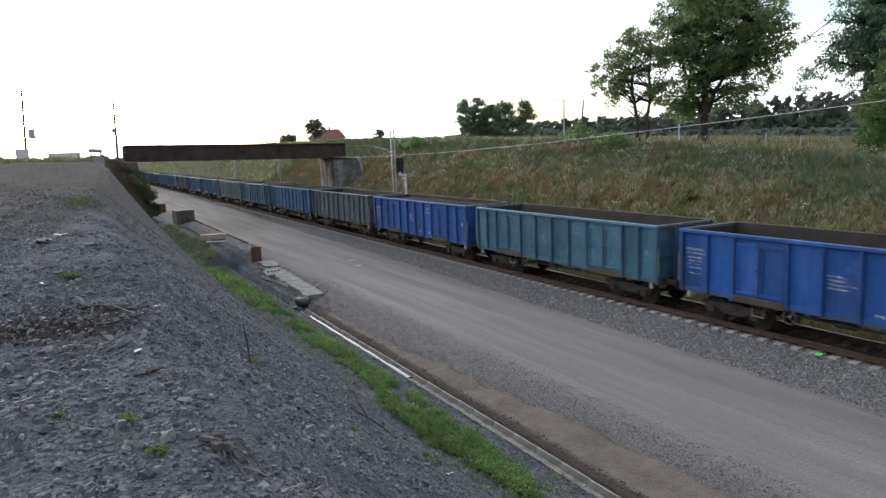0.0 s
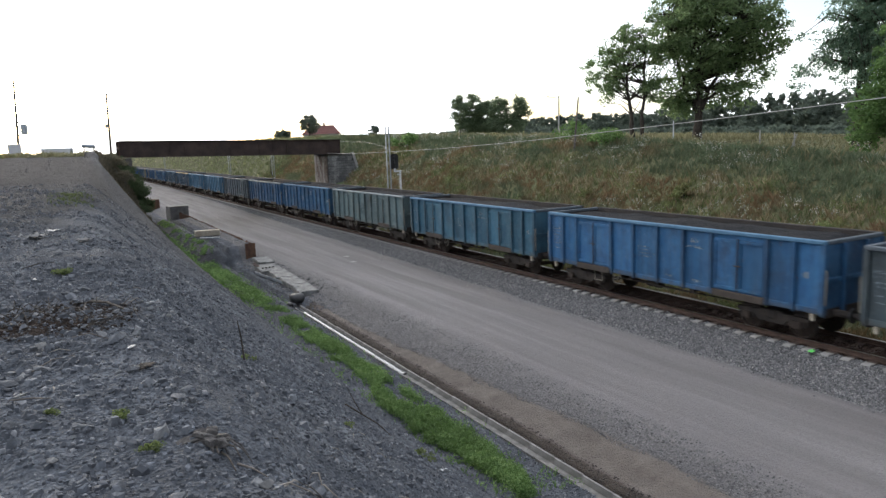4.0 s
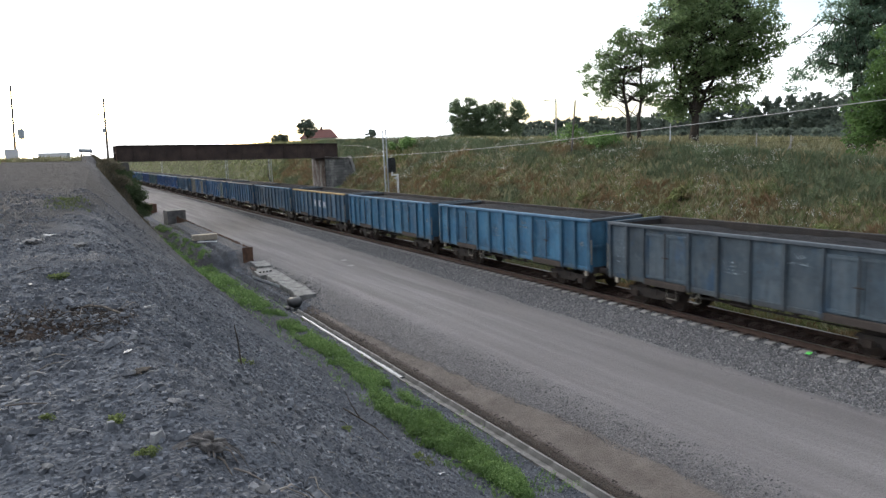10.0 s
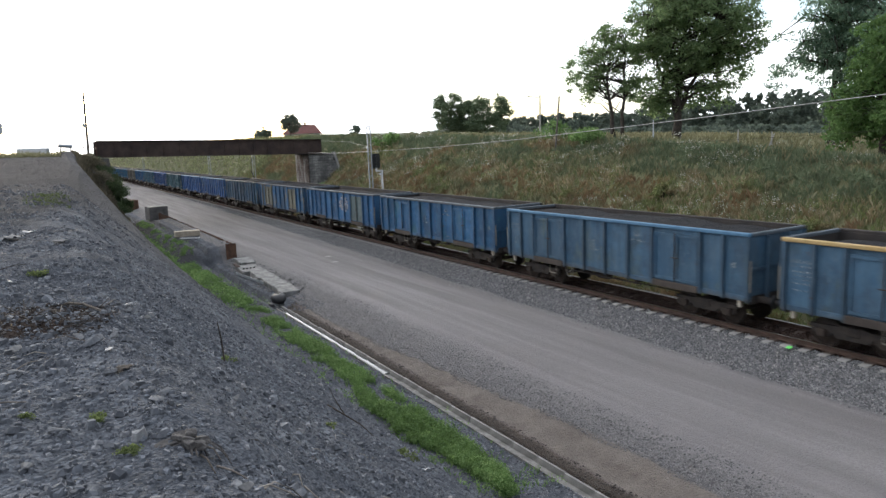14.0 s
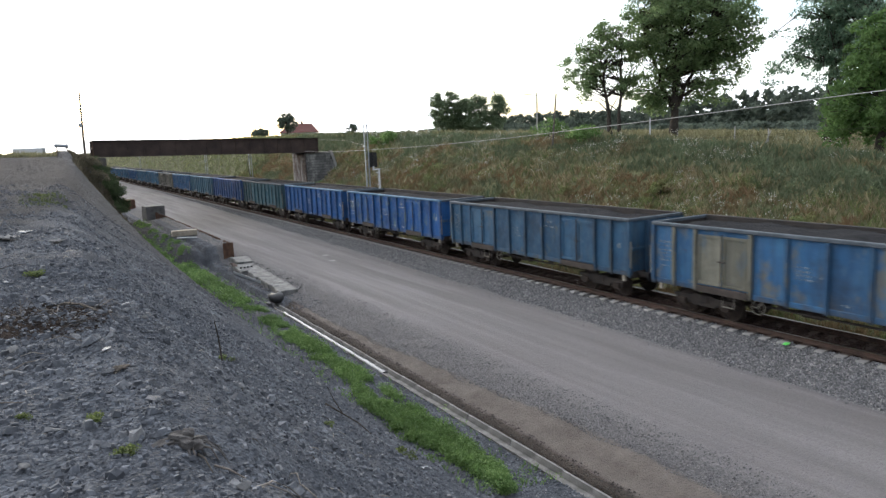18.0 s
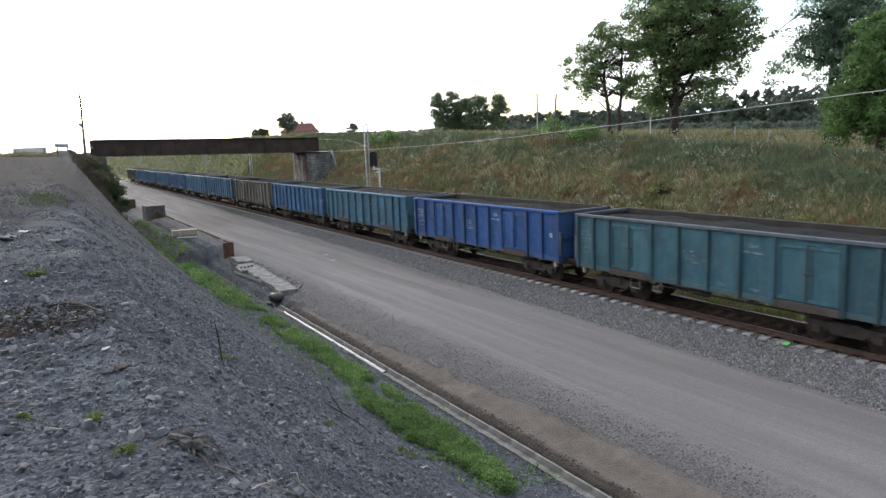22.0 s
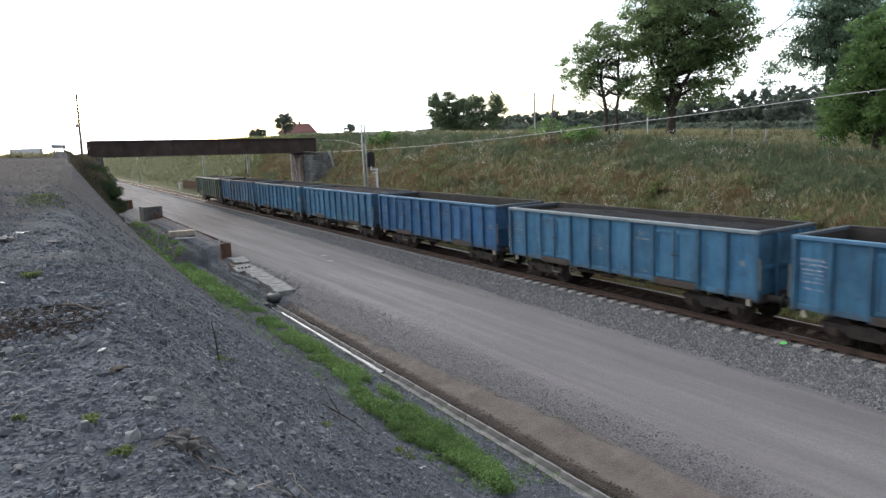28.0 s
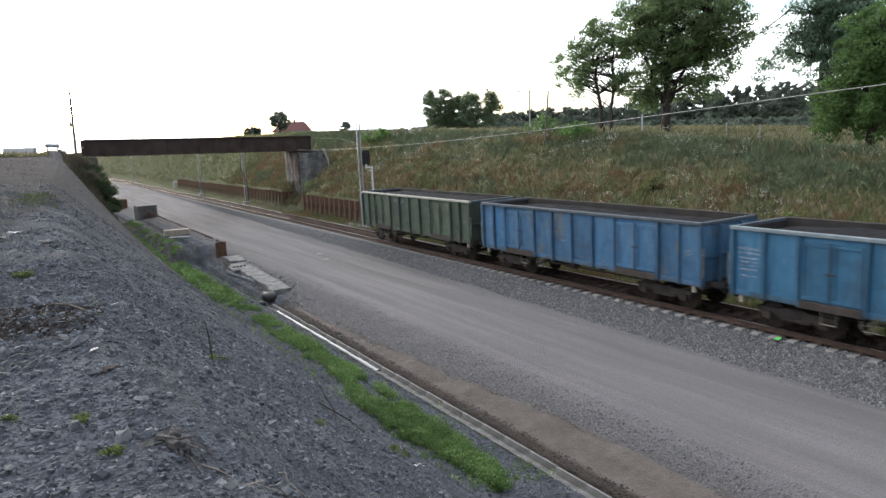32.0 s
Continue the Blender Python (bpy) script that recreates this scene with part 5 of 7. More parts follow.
lay("root", "dark bent root on the spoil bank", "root", [(-20.55, 9.1, 0.0), (-20.35, 9.0, 0.03), (-20.22, 8.75, 0.04), (-20.12, 8.3, 0.02), (-20.05, 7.9, -0.02)], 0.022, 0.01, "bark")
lay("stick", "thin dead stick standing in the slope", "stick", [(-18.7, 8.84, -0.05), (-18.72, 8.86, 0.3), (-18.75, 8.85, 0.48)], 0.012, 0.006, "bark")
lay("twig", "bare dark twig lying on the slope", "twig", [(-16.2, 12.1, 0.02), (-16.0, 11.75, 0.05), (-15.85, 11.4, 0.1), (-15.69, 11.18, 0.0)], 0.018, 0.008, "bark")
lay("twig", "bare dark twig lying on the slope", "twig", [(-16.0, 11.75, 0.05), (-16.12, 11.85, 0.22), (-16.2, 11.95, 0.4)], 0.012, 0.005, "bark")
for i, (x, y, dx, dy) in enumerate(((-19.87, 4.1, 0.02, -0.3), (-19.8, 4.0, 0.12, -0.22), (-20.3, 7.2, -0.3, 0.1), (-20.5, 7.6, 0.3, 0.05), (-20.75, 8.7, 0.35, 0.02), (-20.2, 3.3, 0.2, -0.3), (-19.6, 3.2, 0.15, -0.35), (-20.1, 3.1, 0.4, 0.05), (-19.9, 10.4, 0.3, 0.1), (-21.2, 12, 0.5, 0.2), (-20.9, 6.3, 0.3, 0.2), (-21.0, 5.4, 0.25, -0.1))):
    lay("stick", "short bleached stick on the grey spoil", "stick", [(x, y, 0.0), (x + dx * 0.5, y + dy * 0.5, 0.04), (x + dx, y + dy, 0.01)], 0.008, 0.004, "grey_wood" if i % 3 else "bark", 0.008, "sticks on the bank")


for i, (x, y, z) in enumerate(strew(71, 46, -22.2, -17.0, 2.6, 16, 1.4)):
    a, r = i * 2.4, 0.08 + 0.03 * (i % 5)
    lay("stick", "short bleached stick on the grey spoil", "stick", [(x, y, 0.0), (x + 0.5 * r * math.cos(a), y + 0.5 * r * math.sin(a), 0.025), (x + r * math.cos(a), y + r * math.sin(a), 0.005)], 0.006, 0.003, "dry_wood" if i % 3 else "bark", 0.006, "sticks on the bank")
for x, y, dx, dy, h in ((-19.65, 3.62, 0.28, 0.1, 0.05), (-19.3, 3.95, -0.04, 0.2, 0.12), (-19.7, 3.58, 0.3, 0.06, 0.04), (-19.33, 4.05, 0.14, -0.16, 0.05)):
    lay("root", "pale snapped root curling out of the spoil", "root", [(x, y, -0.01), (x + 0.3 * dx, y + 0.3 * dy, h), (x + 0.7 * dx, y + 0.7 * dy, h * 0.8), (x + dx, y + dy, 0.0)], 0.007, 0.003, "dry_wood", 0.01, "roots on the bank")


def build_lump(name, label, category, x, y, size, material, seed, rough=0.25, sink=0.25, turn=0, group=""):
    """A weathered lump: rock, clod, sack or bundle."""
    bm = bmesh.new()
    bmesh.ops.create_icosphere(bm, subdivisions=4 if rough > 0.8 else 2, radius=1)
    for v in bm.verts:
        d = 1 + 1.3 * rough * (noise.noise(v.co * 1.6 + Vector((seed, 0, 0))) + 0.5 * noise.noise(v.co * 4.1 + Vector((seed, 3, 0))))
        v.co = Vector((v.co.x * size[0] * d, v.co.y * size[1] * d, v.co.z * size[2] * d))
    ob = part(name, bm, M[material], smooth=0.36 < rough < 0.8)
    ob.matrix_basis = pose(x, y, ground(x, y) + size[2] * (1 - 2 * sink), 0, 0, turn)
    return tagged(ob, label, category, group)


def build_heap():
    """The dark nest of roots and peat on the edge of the bank."""
    rng = np.random.default_rng(5)
    for i in range(34):
        x, y = -20.8 + rng.normal() * 0.4, 8.2 + rng.normal() * 0.42
        a = rng.uniform(0, math.tau)
        r = rng.uniform(0.15, 0.35)
        lay("root", "thin dead root sticking out of the peat", "root", [(x, y, 0.02), (x + r * 0.5 * math.cos(a), y + r * 0.5 * math.sin(a), 0.12 * rng.random() + 0.05), (x + r * math.cos(a), y + r * math.sin(a), 0.03)], 0.006, 0.002, "bark" if i % 3 else "grey_wood", 0.03, "roots in the peat heap")


M["plastic_white"] = plain("plastic_white", (0.2, 0.21, 0.22), (0.34, 0.35, 0.36), 9.0, 0.4)
M["shale"] = plain("shale", (0.085, 0.088, 0.096), (0.175, 0.18, 0.19), 7.0, 0.9, strength=0.6, distance=0.02)
M["pale_stone"] = plain("pale_stone", (0.13, 0.13, 0.13), (0.21, 0.205, 0.2), 7.0, 0.9, strength=0.5)
build_heap()


def build_rock(x, y, size, material, seed, turn, label):
    """An angular broken rock: the hull of a few scattered points, bedded in the spoil."""
    rng = np.random.default_rng(seed)
    d = rng.normal(size=(13, 3))
    d *= (rng.uniform(0.75, 1.1, 13) / np.linalg.norm(d, axis=1))[:, None]
    bm = bmesh.new()
    for p in d:
        bm.verts.new((p[0] * size[0], p[1] * size[1], p[2] * size[2]))
    bmesh.ops.convex_hull(bm, input=bm.verts)
    loose = [v for v in bm.verts if not v.link_faces]
    bmesh.ops.delete(bm, geom=loose, context="VERTS")
    bmesh.ops.bevel(bm, geom=bm.edges[:], offset=0.08 * min(size), segments=1, affect="EDGES")
    ob = part("rock", bm, M[material])
    ob.matrix_basis = pose(x, y, ground(x, y) + size[2] * 0.35, 0, 0, turn)
    return tagged(ob, label, "rock", "rocks on the bank")


build_rock(-20.56, 4.68, (0.085, 0.065, 0.05), "shale", 7, 20, "squarish grey rock bedded in the spoil")
for i, (x, y, a, b, c, m) in enumerate(((-20.2, 7.0, 0.13, 0.08, 0.07, "shale"), (-20.05, 7.1, 0.1, 0.07, 0.06, "shale"), (-20.35, 7.3, 0.14, 0.08, 0.06, "shale"), (-20.9, 7.0, 0.09, 0.06, 0.06, "shale"), (-21.05, 6.0, 0.12, 0.07, 0.05, "shale"), (-20.95, 5.55, 0.06, 0.09, 0.03, "pale_stone"), (-21.2, 5.6, 0.11, 0.07, 0.05, "shale"), (-20.45, 3.75, 0.07, 0.05, 0.04, "shale"), (-20.75, 4.25, 0.06, 0.07, 0.04, "pale_stone"), (-19.75, 3.55, 0.05, 0.07, 0.04, "pale_stone"), (-19.9, 4.9, 0.07, 0.06, 0.06, "shale"), (-20.2, 3.45, 0.08, 0.06, 0.05, "shale"), (-19.95, 5.4, 0.08, 0.05, 0.04, "shale"))):
    build_rock(x, y, (a * 0.75, b * 0.75, c * 0.8), m, 10 + i, i * 47, "angular grey rock lying on the bank" if m == "shale" else "pale flat stone lying on the bank")
rng = np.random.default_rng(303)
for i, (x, y, z) in enumerate(strew(301, 130, -22.0, -19.6, 2.7, 10.5, 1.2, 0.0, lambda x, y, r: noise.noise((x * 1.3, y * 0.9, 31.0)) > -0.05 + 0.25 * (x > -20.0))):
    a = 0.028 + 0.05 * rng.random() ** 2
    build_rock(x, y, (a * 1.25, a * rng.uniform(0.6, 0.9), a * rng.uniform(0.45, 0.7)), "pale_stone" if i % 5 == 0 else "shale", 400 + i, rng.uniform(0, 360), "angular grey rock lying on the bank" if i % 5 else "pale flat stone lying on the bank")


def build_stump():
    """A log torn out with its roots: split slabs of grey wood over a dark hollow."""
    stump = thing("tree_stump", (-19.9, 4.25, ground(-19.9, 4.25)), "split grey tree stump half buried in spoil", "tree stump")
    rng = np.random.default_rng(77)
    wood = plain("stump_wood", (0.05, 0.045, 0.043), (0.135, 0.126, 0.12), 14.0, 0.95, fine=50, strength=0.8, distance=0.02)
    for i in range(9):
        l, w, d = rng.uniform(0.06, 0.13), rng.uniform(0.018, 0.038), rng.uniform(0.012, 0.028)
        bm = slab(bmesh.new(), [(-l, -d), (l * 0.8, -d * 0.8), (l, 0), (l * 0.7, d * 0.9), (-l * 0.3, d), (-l, d * 0.4)], "y", -w, w)
        for v in bm.verts:
            v.co += 0.012 * Vector((noise.noise(v.co * 19 + Vector((i, 0, 0))), noise.noise(v.co * 23 + Vector((0, i, 0))), noise.noise(v.co * 21 + Vector((0, 0, i)))))
        bmesh.ops.bevel(bm, geom=bm.edges[:], offset=0.004, segments=1, affect="EDGES")
        part("split_wood", bm, wood, stump).matrix_basis = pose(-0.05 + rng.normal() * 0.05, rng.normal() * 0.035, 0.02 + 0.008 * i, rng.uniform(-30, 30), rng.uniform(-15, 20), rng.uniform(-35, 35) + (70 if i % 4 == 0 else 0))
    for i in range(11):
        a, r = rng.uniform(0, math.tau), rng.uniform(0.14, 0.34)
        ca, sa = math.cos(a), math.sin(a)
        part("root", bent(bmesh.new(), [(0.05 * ca, 0.05 * sa, 0.03), (0.5 * r * ca, 0.5 * r * sa, 0.05 * rng.random() + 0.015), (0.8 * r * ca, 0.8 * r * sa, 0.015), (r * ca, r * sa, -0.05)], 0.016 * rng.uniform(0.5, 1), 0.003), M["grey_wood"] if i % 3 == 0 else wood, stump)


build_stump()


def build_litter(name, label, x, y, w, d, material, seed, category="litter"):
    """Crumpled sheet: a small grid, folded and creased."""
    bm = bmesh.new()
    bmesh.ops.create_grid(bm, x_segments=9, y_segments=7, size=0.5)
    for v in bm.verts:
        f = noise.noise((v.co.x * 4, v.co.y * 4, seed)) + 0.5 * noise.noise((v.co.x * 11, v.co.y * 11, seed))
        v.co = Vector((v.co.x * w * (1 + 0.2 * f), v.co.y * d * (1 - 0.2 * f), 0.22 * min(w, d) * (f + 0.55)))
    bmesh.ops.solidify(bm, geom=bm.faces[:], thickness=0.004)
    ob = part(name, bm, M[material], smooth=True)
    ob.matrix_basis = pose(x, y, ground(x, y) + 0.015, -20 if x > -19.4 else 0, 35 if x > -19.4 else 0, seed * 40)
    return tagged(ob, label, category)


M["neon"] = plain("neon", (0.12, 0.75, 0.12), (0.3, 0.85, 0.25), 9.0, 0.5)
build_litter("paper_scrap", "crumpled white printed paper lying on the slope", -15.19, 10.09, 0.26, 0.18, "white_paint", 1)
build_litter("plastic_bag", "torn white plastic bag on the spoil bank", -21.08, 16.4, 0.5, 0.32, "pale_stone", 2, "plastic bag")
build_litter("plastic_scrap", "grubby pale plastic scrap on the bank", -20.25, 15.4, 0.25, 0.2, "pale_stone", 3)
build_litter("plastic_scrap", "small white plastic scrap on the bank", -20.8, 17.8, 0.25, 0.2, "plastic_white", 4)
build_litter("plastic_scrap", "small white plastic scrap on the bank", -19.71, 9.4, 0.12, 0.04, "plastic_white", 5)
build_litter("plastic_scrap", "small white plastic scrap on the bank", -20.15, 6.5, 0.1, 0.04, "plastic_white", 6)
build_litter("plastic_scrap", "small white plastic scrap on the bank", -21.0, 11.0, 0.1, 0.06, "plastic_white", 7)
build_litter("bottle_cap", "tiny white bottle cap on the bank", -20.35, 3.92, 0.03, 0.03, "plastic_white", 8)
for x, y in ((-4.33, 43.2), (-4.78, 40.85)):
    build_lump("stone", "flat pale stone pressed into the haul road", "stone", x, y, (0.24, 0.15, 0.03), "concrete", 31, 0.3, 0.3)
build_litter("sack", "crumpled brown sack lying on the bank", -20.12, 5.75, 0.16, 0.1, "bark", 10, "sack")
scrap = build_litter("green_wrapper", "neon-green crumpled wrapper beside the rail", -1.42, 12.3, 0.26, 0.16, "neon", 9)
scrap.matrix_basis = pose(-1.42, 12.3, -0.13, 0, 0, 20)

# ---- drain, slabs and sheet piles at the foot of the bank ----
M["water"] = Nodes("water").done((0.1, 0.1, 0.1), 0.04)
M["water"].node_tree.nodes["Principled BSDF"].inputs["Specular IOR Level"].default_value = 0.8
M["old_brick"] = plain("old_brick", (0.1, 0.07, 0.06), (0.16, 0.12, 0.1), 8.0, 0.9)


def build_drain():
    drain = thing("drainage_channel", (-11.0, 0, -1.13), "open concrete drainage channel with standing water below the bank", "drainage channel")
    bm = slab(bmesh.new(), [(-0.18, -0.42), (0.16, -0.42), (0.16, 0.02), (0.1, 0.02), (0.07, -0.13), (-0.1, -0.13), (-0.12, -0.06), (-0.18, -0.06)], "y", 0.006, 0.994)
    M["channel_concrete"] = plain("channel_concrete", (0.11, 0.107, 0.1), (0.31, 0.3, 0.285), 1.6, 0.9, strength=0.4)
    first = part("channel_unit", bm, M["channel_concrete"], drain)
    for i in range(25):
        o = first if i == 0 else part("channel_unit", first.data, None, drain)
        o.location, o.rotation_euler = (random.uniform(-0.012, 0.012), 7.5 + i, random.uniform(-0.01, 0.01)), (0, 0, random.uniform(-0.006, 0.006))
    part("water", boxes((-0.115, 0.085, 20.5, 32.4, -0.125, -0.07)), M["water"], drain, "still water that mirrors the sky")


build_drain()
build_lump("refuse_sack", "crumpled black plastic refuse sack at the channel's end", "refuse sack", -10.75, 33.4, (0.36, 0.38, 0.32), "black_paint", 41, 0.5, 0.15)
build_lump("refuse_sack", "small torn black plastic sack beside the channel", "refuse sack", -10.95, 34.2, (0.18, 0.25, 0.16), "black_paint", 43, 0.5, 0.15)


M["slab_concrete"] = plain("slab_concrete", (0.1, 0.1, 0.097), (0.27, 0.268, 0.255), 2.6, 0.92, fine=24, strength=0.7, distance=0.03)


def build_slab(x, y, w, l, h, turn, lift=0.0, label="weathered grey concrete slab lying beside the haul road"):
    bm = boxes((-w / 2, w / 2, -l / 2, l / 2, 0, h), bevel=0.03)
    bmesh.ops.subdivide_edges(bm, edges=bm.edges[:], cuts=3, use_grid_fill=True)
    for v in bm.verts:
        v.co.z += 0.03 * noise.noise(v.co * 5 + Vector((x, y, 2))) * (v.co.z > 0.1)
        v.co += 0.09 * Vector((noise.noise(v.co * 2 + Vector((x, y, 0))), noise.noise(v.co * 2 + Vector((y, x, 0))), 0))
    ob = part("concrete_slab", bm, M["slab_concrete"])
    ob.matrix_basis = pose(x, y, ground(x, y, False) + lift - 0.04, 0, 0, turn)
    return tagged(ob, label, "concrete slab", "slabs beside the road")


for x, y, w, l, turn in ((-9.72, 35.5, 1.1, 2.2, -5), (-9.6, 38.0, 1.1, 2.4, -3), (-9.5, 40.6, 1.15, 2.5, -4), (-9.55, 43.3, 1.5, 2.6, -3), (-9.15, 46.0, 1.1, 2.4, -4)):
    build_slab(x, y, w * 0.9, l * 1.06, 0.34, turn, random.uniform(-0.12, -0.04))
for i in range(4):
    b = part("anchor_bolt", rods(((0, 0, 0), (0, 0, 0.09), 0.05), ((0, 0, 0.03), (0, 0, 0.06), 0.075), n=8), M["black_paint"])
    b.matrix_basis = pose(-10.05 + 0.23 * i, 42.75 + 0.04 * i, ground(-9.55, 43.3, False) + 0.21)
    tagged(b, "short dark anchor bolt set in the slab", "bolt", "bolts in the slab")
beam = part("steel_angle", slab(bmesh.new(), [(0, 0), (0.16, 0), (0.16, 0.02), (0.02, 0.02), (0.02, 0.16), (0, 0.16)], "y", -2.4, 2.4), M["galvanised"])
beam.matrix_basis = pose(-10.3, 40.4, ground(-10.3, 40.4) + 0.06, 0, 0, 6)
tagged(beam, "pale steel angle bar lying by the slabs", "steel bar")
for i in range(3):
    b = part("brick", boxes((-0.13, 0.13, -0.07, 0.07, 0, 0.08), bevel=0.006), M["old_brick"])
    b.matrix_basis = pose(-10.1 + 0.05 * i, 44.0 + 0.55 * i, ground(-9.8, 44.2, False) + 0.24, 0, 0, 20 * i)
    tagged(b, "dark old brick lying on the slab", "brick", "bricks on the slab")


def wavy_pile(depth, h):
    """One pan of trough-shaped sheet piling, 1.2 m of wall along y."""
    d = depth
    outline = [(0, 0), (-d, 0.18), (-d, 0.52), (0, 0.7), (0, 1.19), (0.02, 1.19), (0.02, 0.69), (-d + 0.02, 0.51), (-d + 0.02, 0.19), (0.02, 0)]
    return slab(bmesh.new(), outline, "z", -h, 0)


def build_piles(name, label, x, y0, y1, top, h, depth=0.3):
    wall = thing(name, (x, y0, top), label, "sheet pile wall")
    n = max(1, round((y1 - y0) / 1.2))
    first = part("sheet_pile", wavy_pile(depth, h), M["rust"], wall)
    for i in range(n):
        o = first if i == 0 else part("sheet_pile", first.data, None, wall)
        o.location = (0, i * 1.2, random.uniform(-0.06, 0.04))
    return wall


M["rust"].node_tree.nodes["Principled BSDF"].inputs["Roughness"].default_value = 0.85
build_piles("sheet_pile_wall", "rust-brown steel sheet pile wall holding the meadow slope", 4.45, 51.0, 70.5, 1.32, 2.0)
build_piles("sheet_pile_wall", "rust-brown steel sheet pile wall beyond the bridge", 4.6, 76.4, 138.5, 1.34, 2.0)
build_piles("sheet_pile_wall", "low rusty sheet pile wall beside the haul road", -9.1, 48.6, 82.0, 0.02, 1.2, 0.22)
end = part("pile_end", boxes((-0.65, 0.05, -0.03, 0.03, -1.25, 0.1)), M["rust"])
end.matrix_basis = Matrix.Translation((-9.1, 48.5, 0.0))
tagged(end, "rusty steel plate closing the low pile wall", "steel plate")
ret = part("return_plate", boxes((-0.3, 2.2, -0.04, 0.04, -2.0, 0)), M["rust"])
ret.matrix_basis = Matrix.Translation((4.62, 76.3, 1.34))
tagged(ret, "rusty return plate of the pile wall", "steel plate")


def build_timber():
    stack = thing("timber_stack", pose(-10.7, 57.2, ground(-10.7, 57.2) + 0.08, 0, 0, -8), "stack of sawn timber boards on the earth berm", "timber stack")
    for i in range(4):
        for j in range(5):
            part("board", boxes((-0.95 + 0.1 * (j % 2), 0.95, -0.36 + i * 0.185, -0.19 + i * 0.185, 0.03 + j * 0.085, 0.105 + j * 0.085), bevel=0.008), M["timber"], stack)
    for x in (-0.6, 0.6):
        part("bearer", boxes((x - 0.05, x + 0.05, -0.4, 0.4, -0.04, 0.03)), M["grey_wood"], stack)
    b = part("white_board", boxes((-0.75, 0.75, -0.07, 0.07, 0, 0.05), bevel=0.006), M["white_paint"])
    b.matrix_basis = pose(-10.8, 55.6, ground(-10.8, 55.6) + 0.1, 0, 0, -30)
    tagged(b, "single white-painted board on the ground", "board")


build_timber()
blk = part("concrete_block", boxes((-1.0, 1.0, -1.1, 1.1, 0, 1.75), bevel=0.05), M["dirty_concrete"])
blk.matrix_basis = pose(-9.2, 83.6, ground(-9.2, 83.6) - 0.1, 0, 0, 5)
tagged(blk, "large grey concrete block at the road's edge", "concrete block")
rp = part("steel_tank", boxes((-0.8, 0.8, -1.0, 1.0, 0, 1.5), bevel=0.08), M["rust"])
rp.matrix_basis = pose(-9.6, 105, ground(-9.6, 105) - 0.1, 0, 0, 12)
tagged(rp, "rust-red steel box at the foot of the bank", "steel box")

# ---- bridge abutments ----


def block_mat(name, a, b, c):
    """Old masonry: each block of its own tone, some with flaking limewash."""
    n = Nodes(name)
    p = n.world_place()
    col = n.ramp(n.chance(), (0.0, a), (1.0, b))
    col = n.mix(n.ramp(n.sum(n.noise(0.7, 5, 0.7, p, stretch=(1, 1, 0.4)), n.sum(n.noise(9, 4, 0.7, p), 0.3, "MULTIPLY")), (0.62, 0.0), (0.74, 0.85)), col, c)
    return n.done(col, 0.92, 0, n.noise(14, 4, 0.7, p), 0.5, 0.03)


M["whitewashed"] = block_mat("whitewashed", (0.1, 0.07, 0.055), (0.2, 0.15, 0.13), (0.4, 0.37, 0.35))
M["wing_stone"] = block_mat("wing_stone", (0.1, 0.1, 0.1), (0.19, 0.185, 0.18), (0.36, 0.35, 0.33))


def block_wall(parent, x0, y0, dx, dy, z0, z1, wide, high, material, keep=None):
    """Courses of dressed blocks along a line, 3 cm proud of the core behind them."""
    length = math.hypot(dx, dy)
    rz = math.degrees(math.atan2(dy, dx))
    made = {}
    row = 0
    z = z0
    while z < z1 - 0.05:
        h = min(high, z1 - z)
        at = -wide / 2 * (row % 2)
        while at < length - 0.05:
            a, b = max(0, at), min(length, at + wide)
            key = (round(b - a, 2), round(h, 2))
            if b - a > 0.08 and (keep is None or keep((a + b) / 2, z + h)):
                if key not in made:
                    me = bpy.data.meshes.new("stone_block")
                    bm = boxes((0.014, b - a - 0.014, -0.06, 0.12, 0.014, h - 0.014), bevel=0.012)
                    bm.to_mesh(me), bm.free()
                    me.materials.append(material)
                    made[key] = me
                o = part("stone_block", made[key], None, parent)
                o.matrix_basis = pose(x0 + dx * a / length, y0 + dy * a / length, z, 0, 0, rz) @ pose(0, random.uniform(-0.012, 0.012), 0)
            at += wide
        z += high
        row += 1


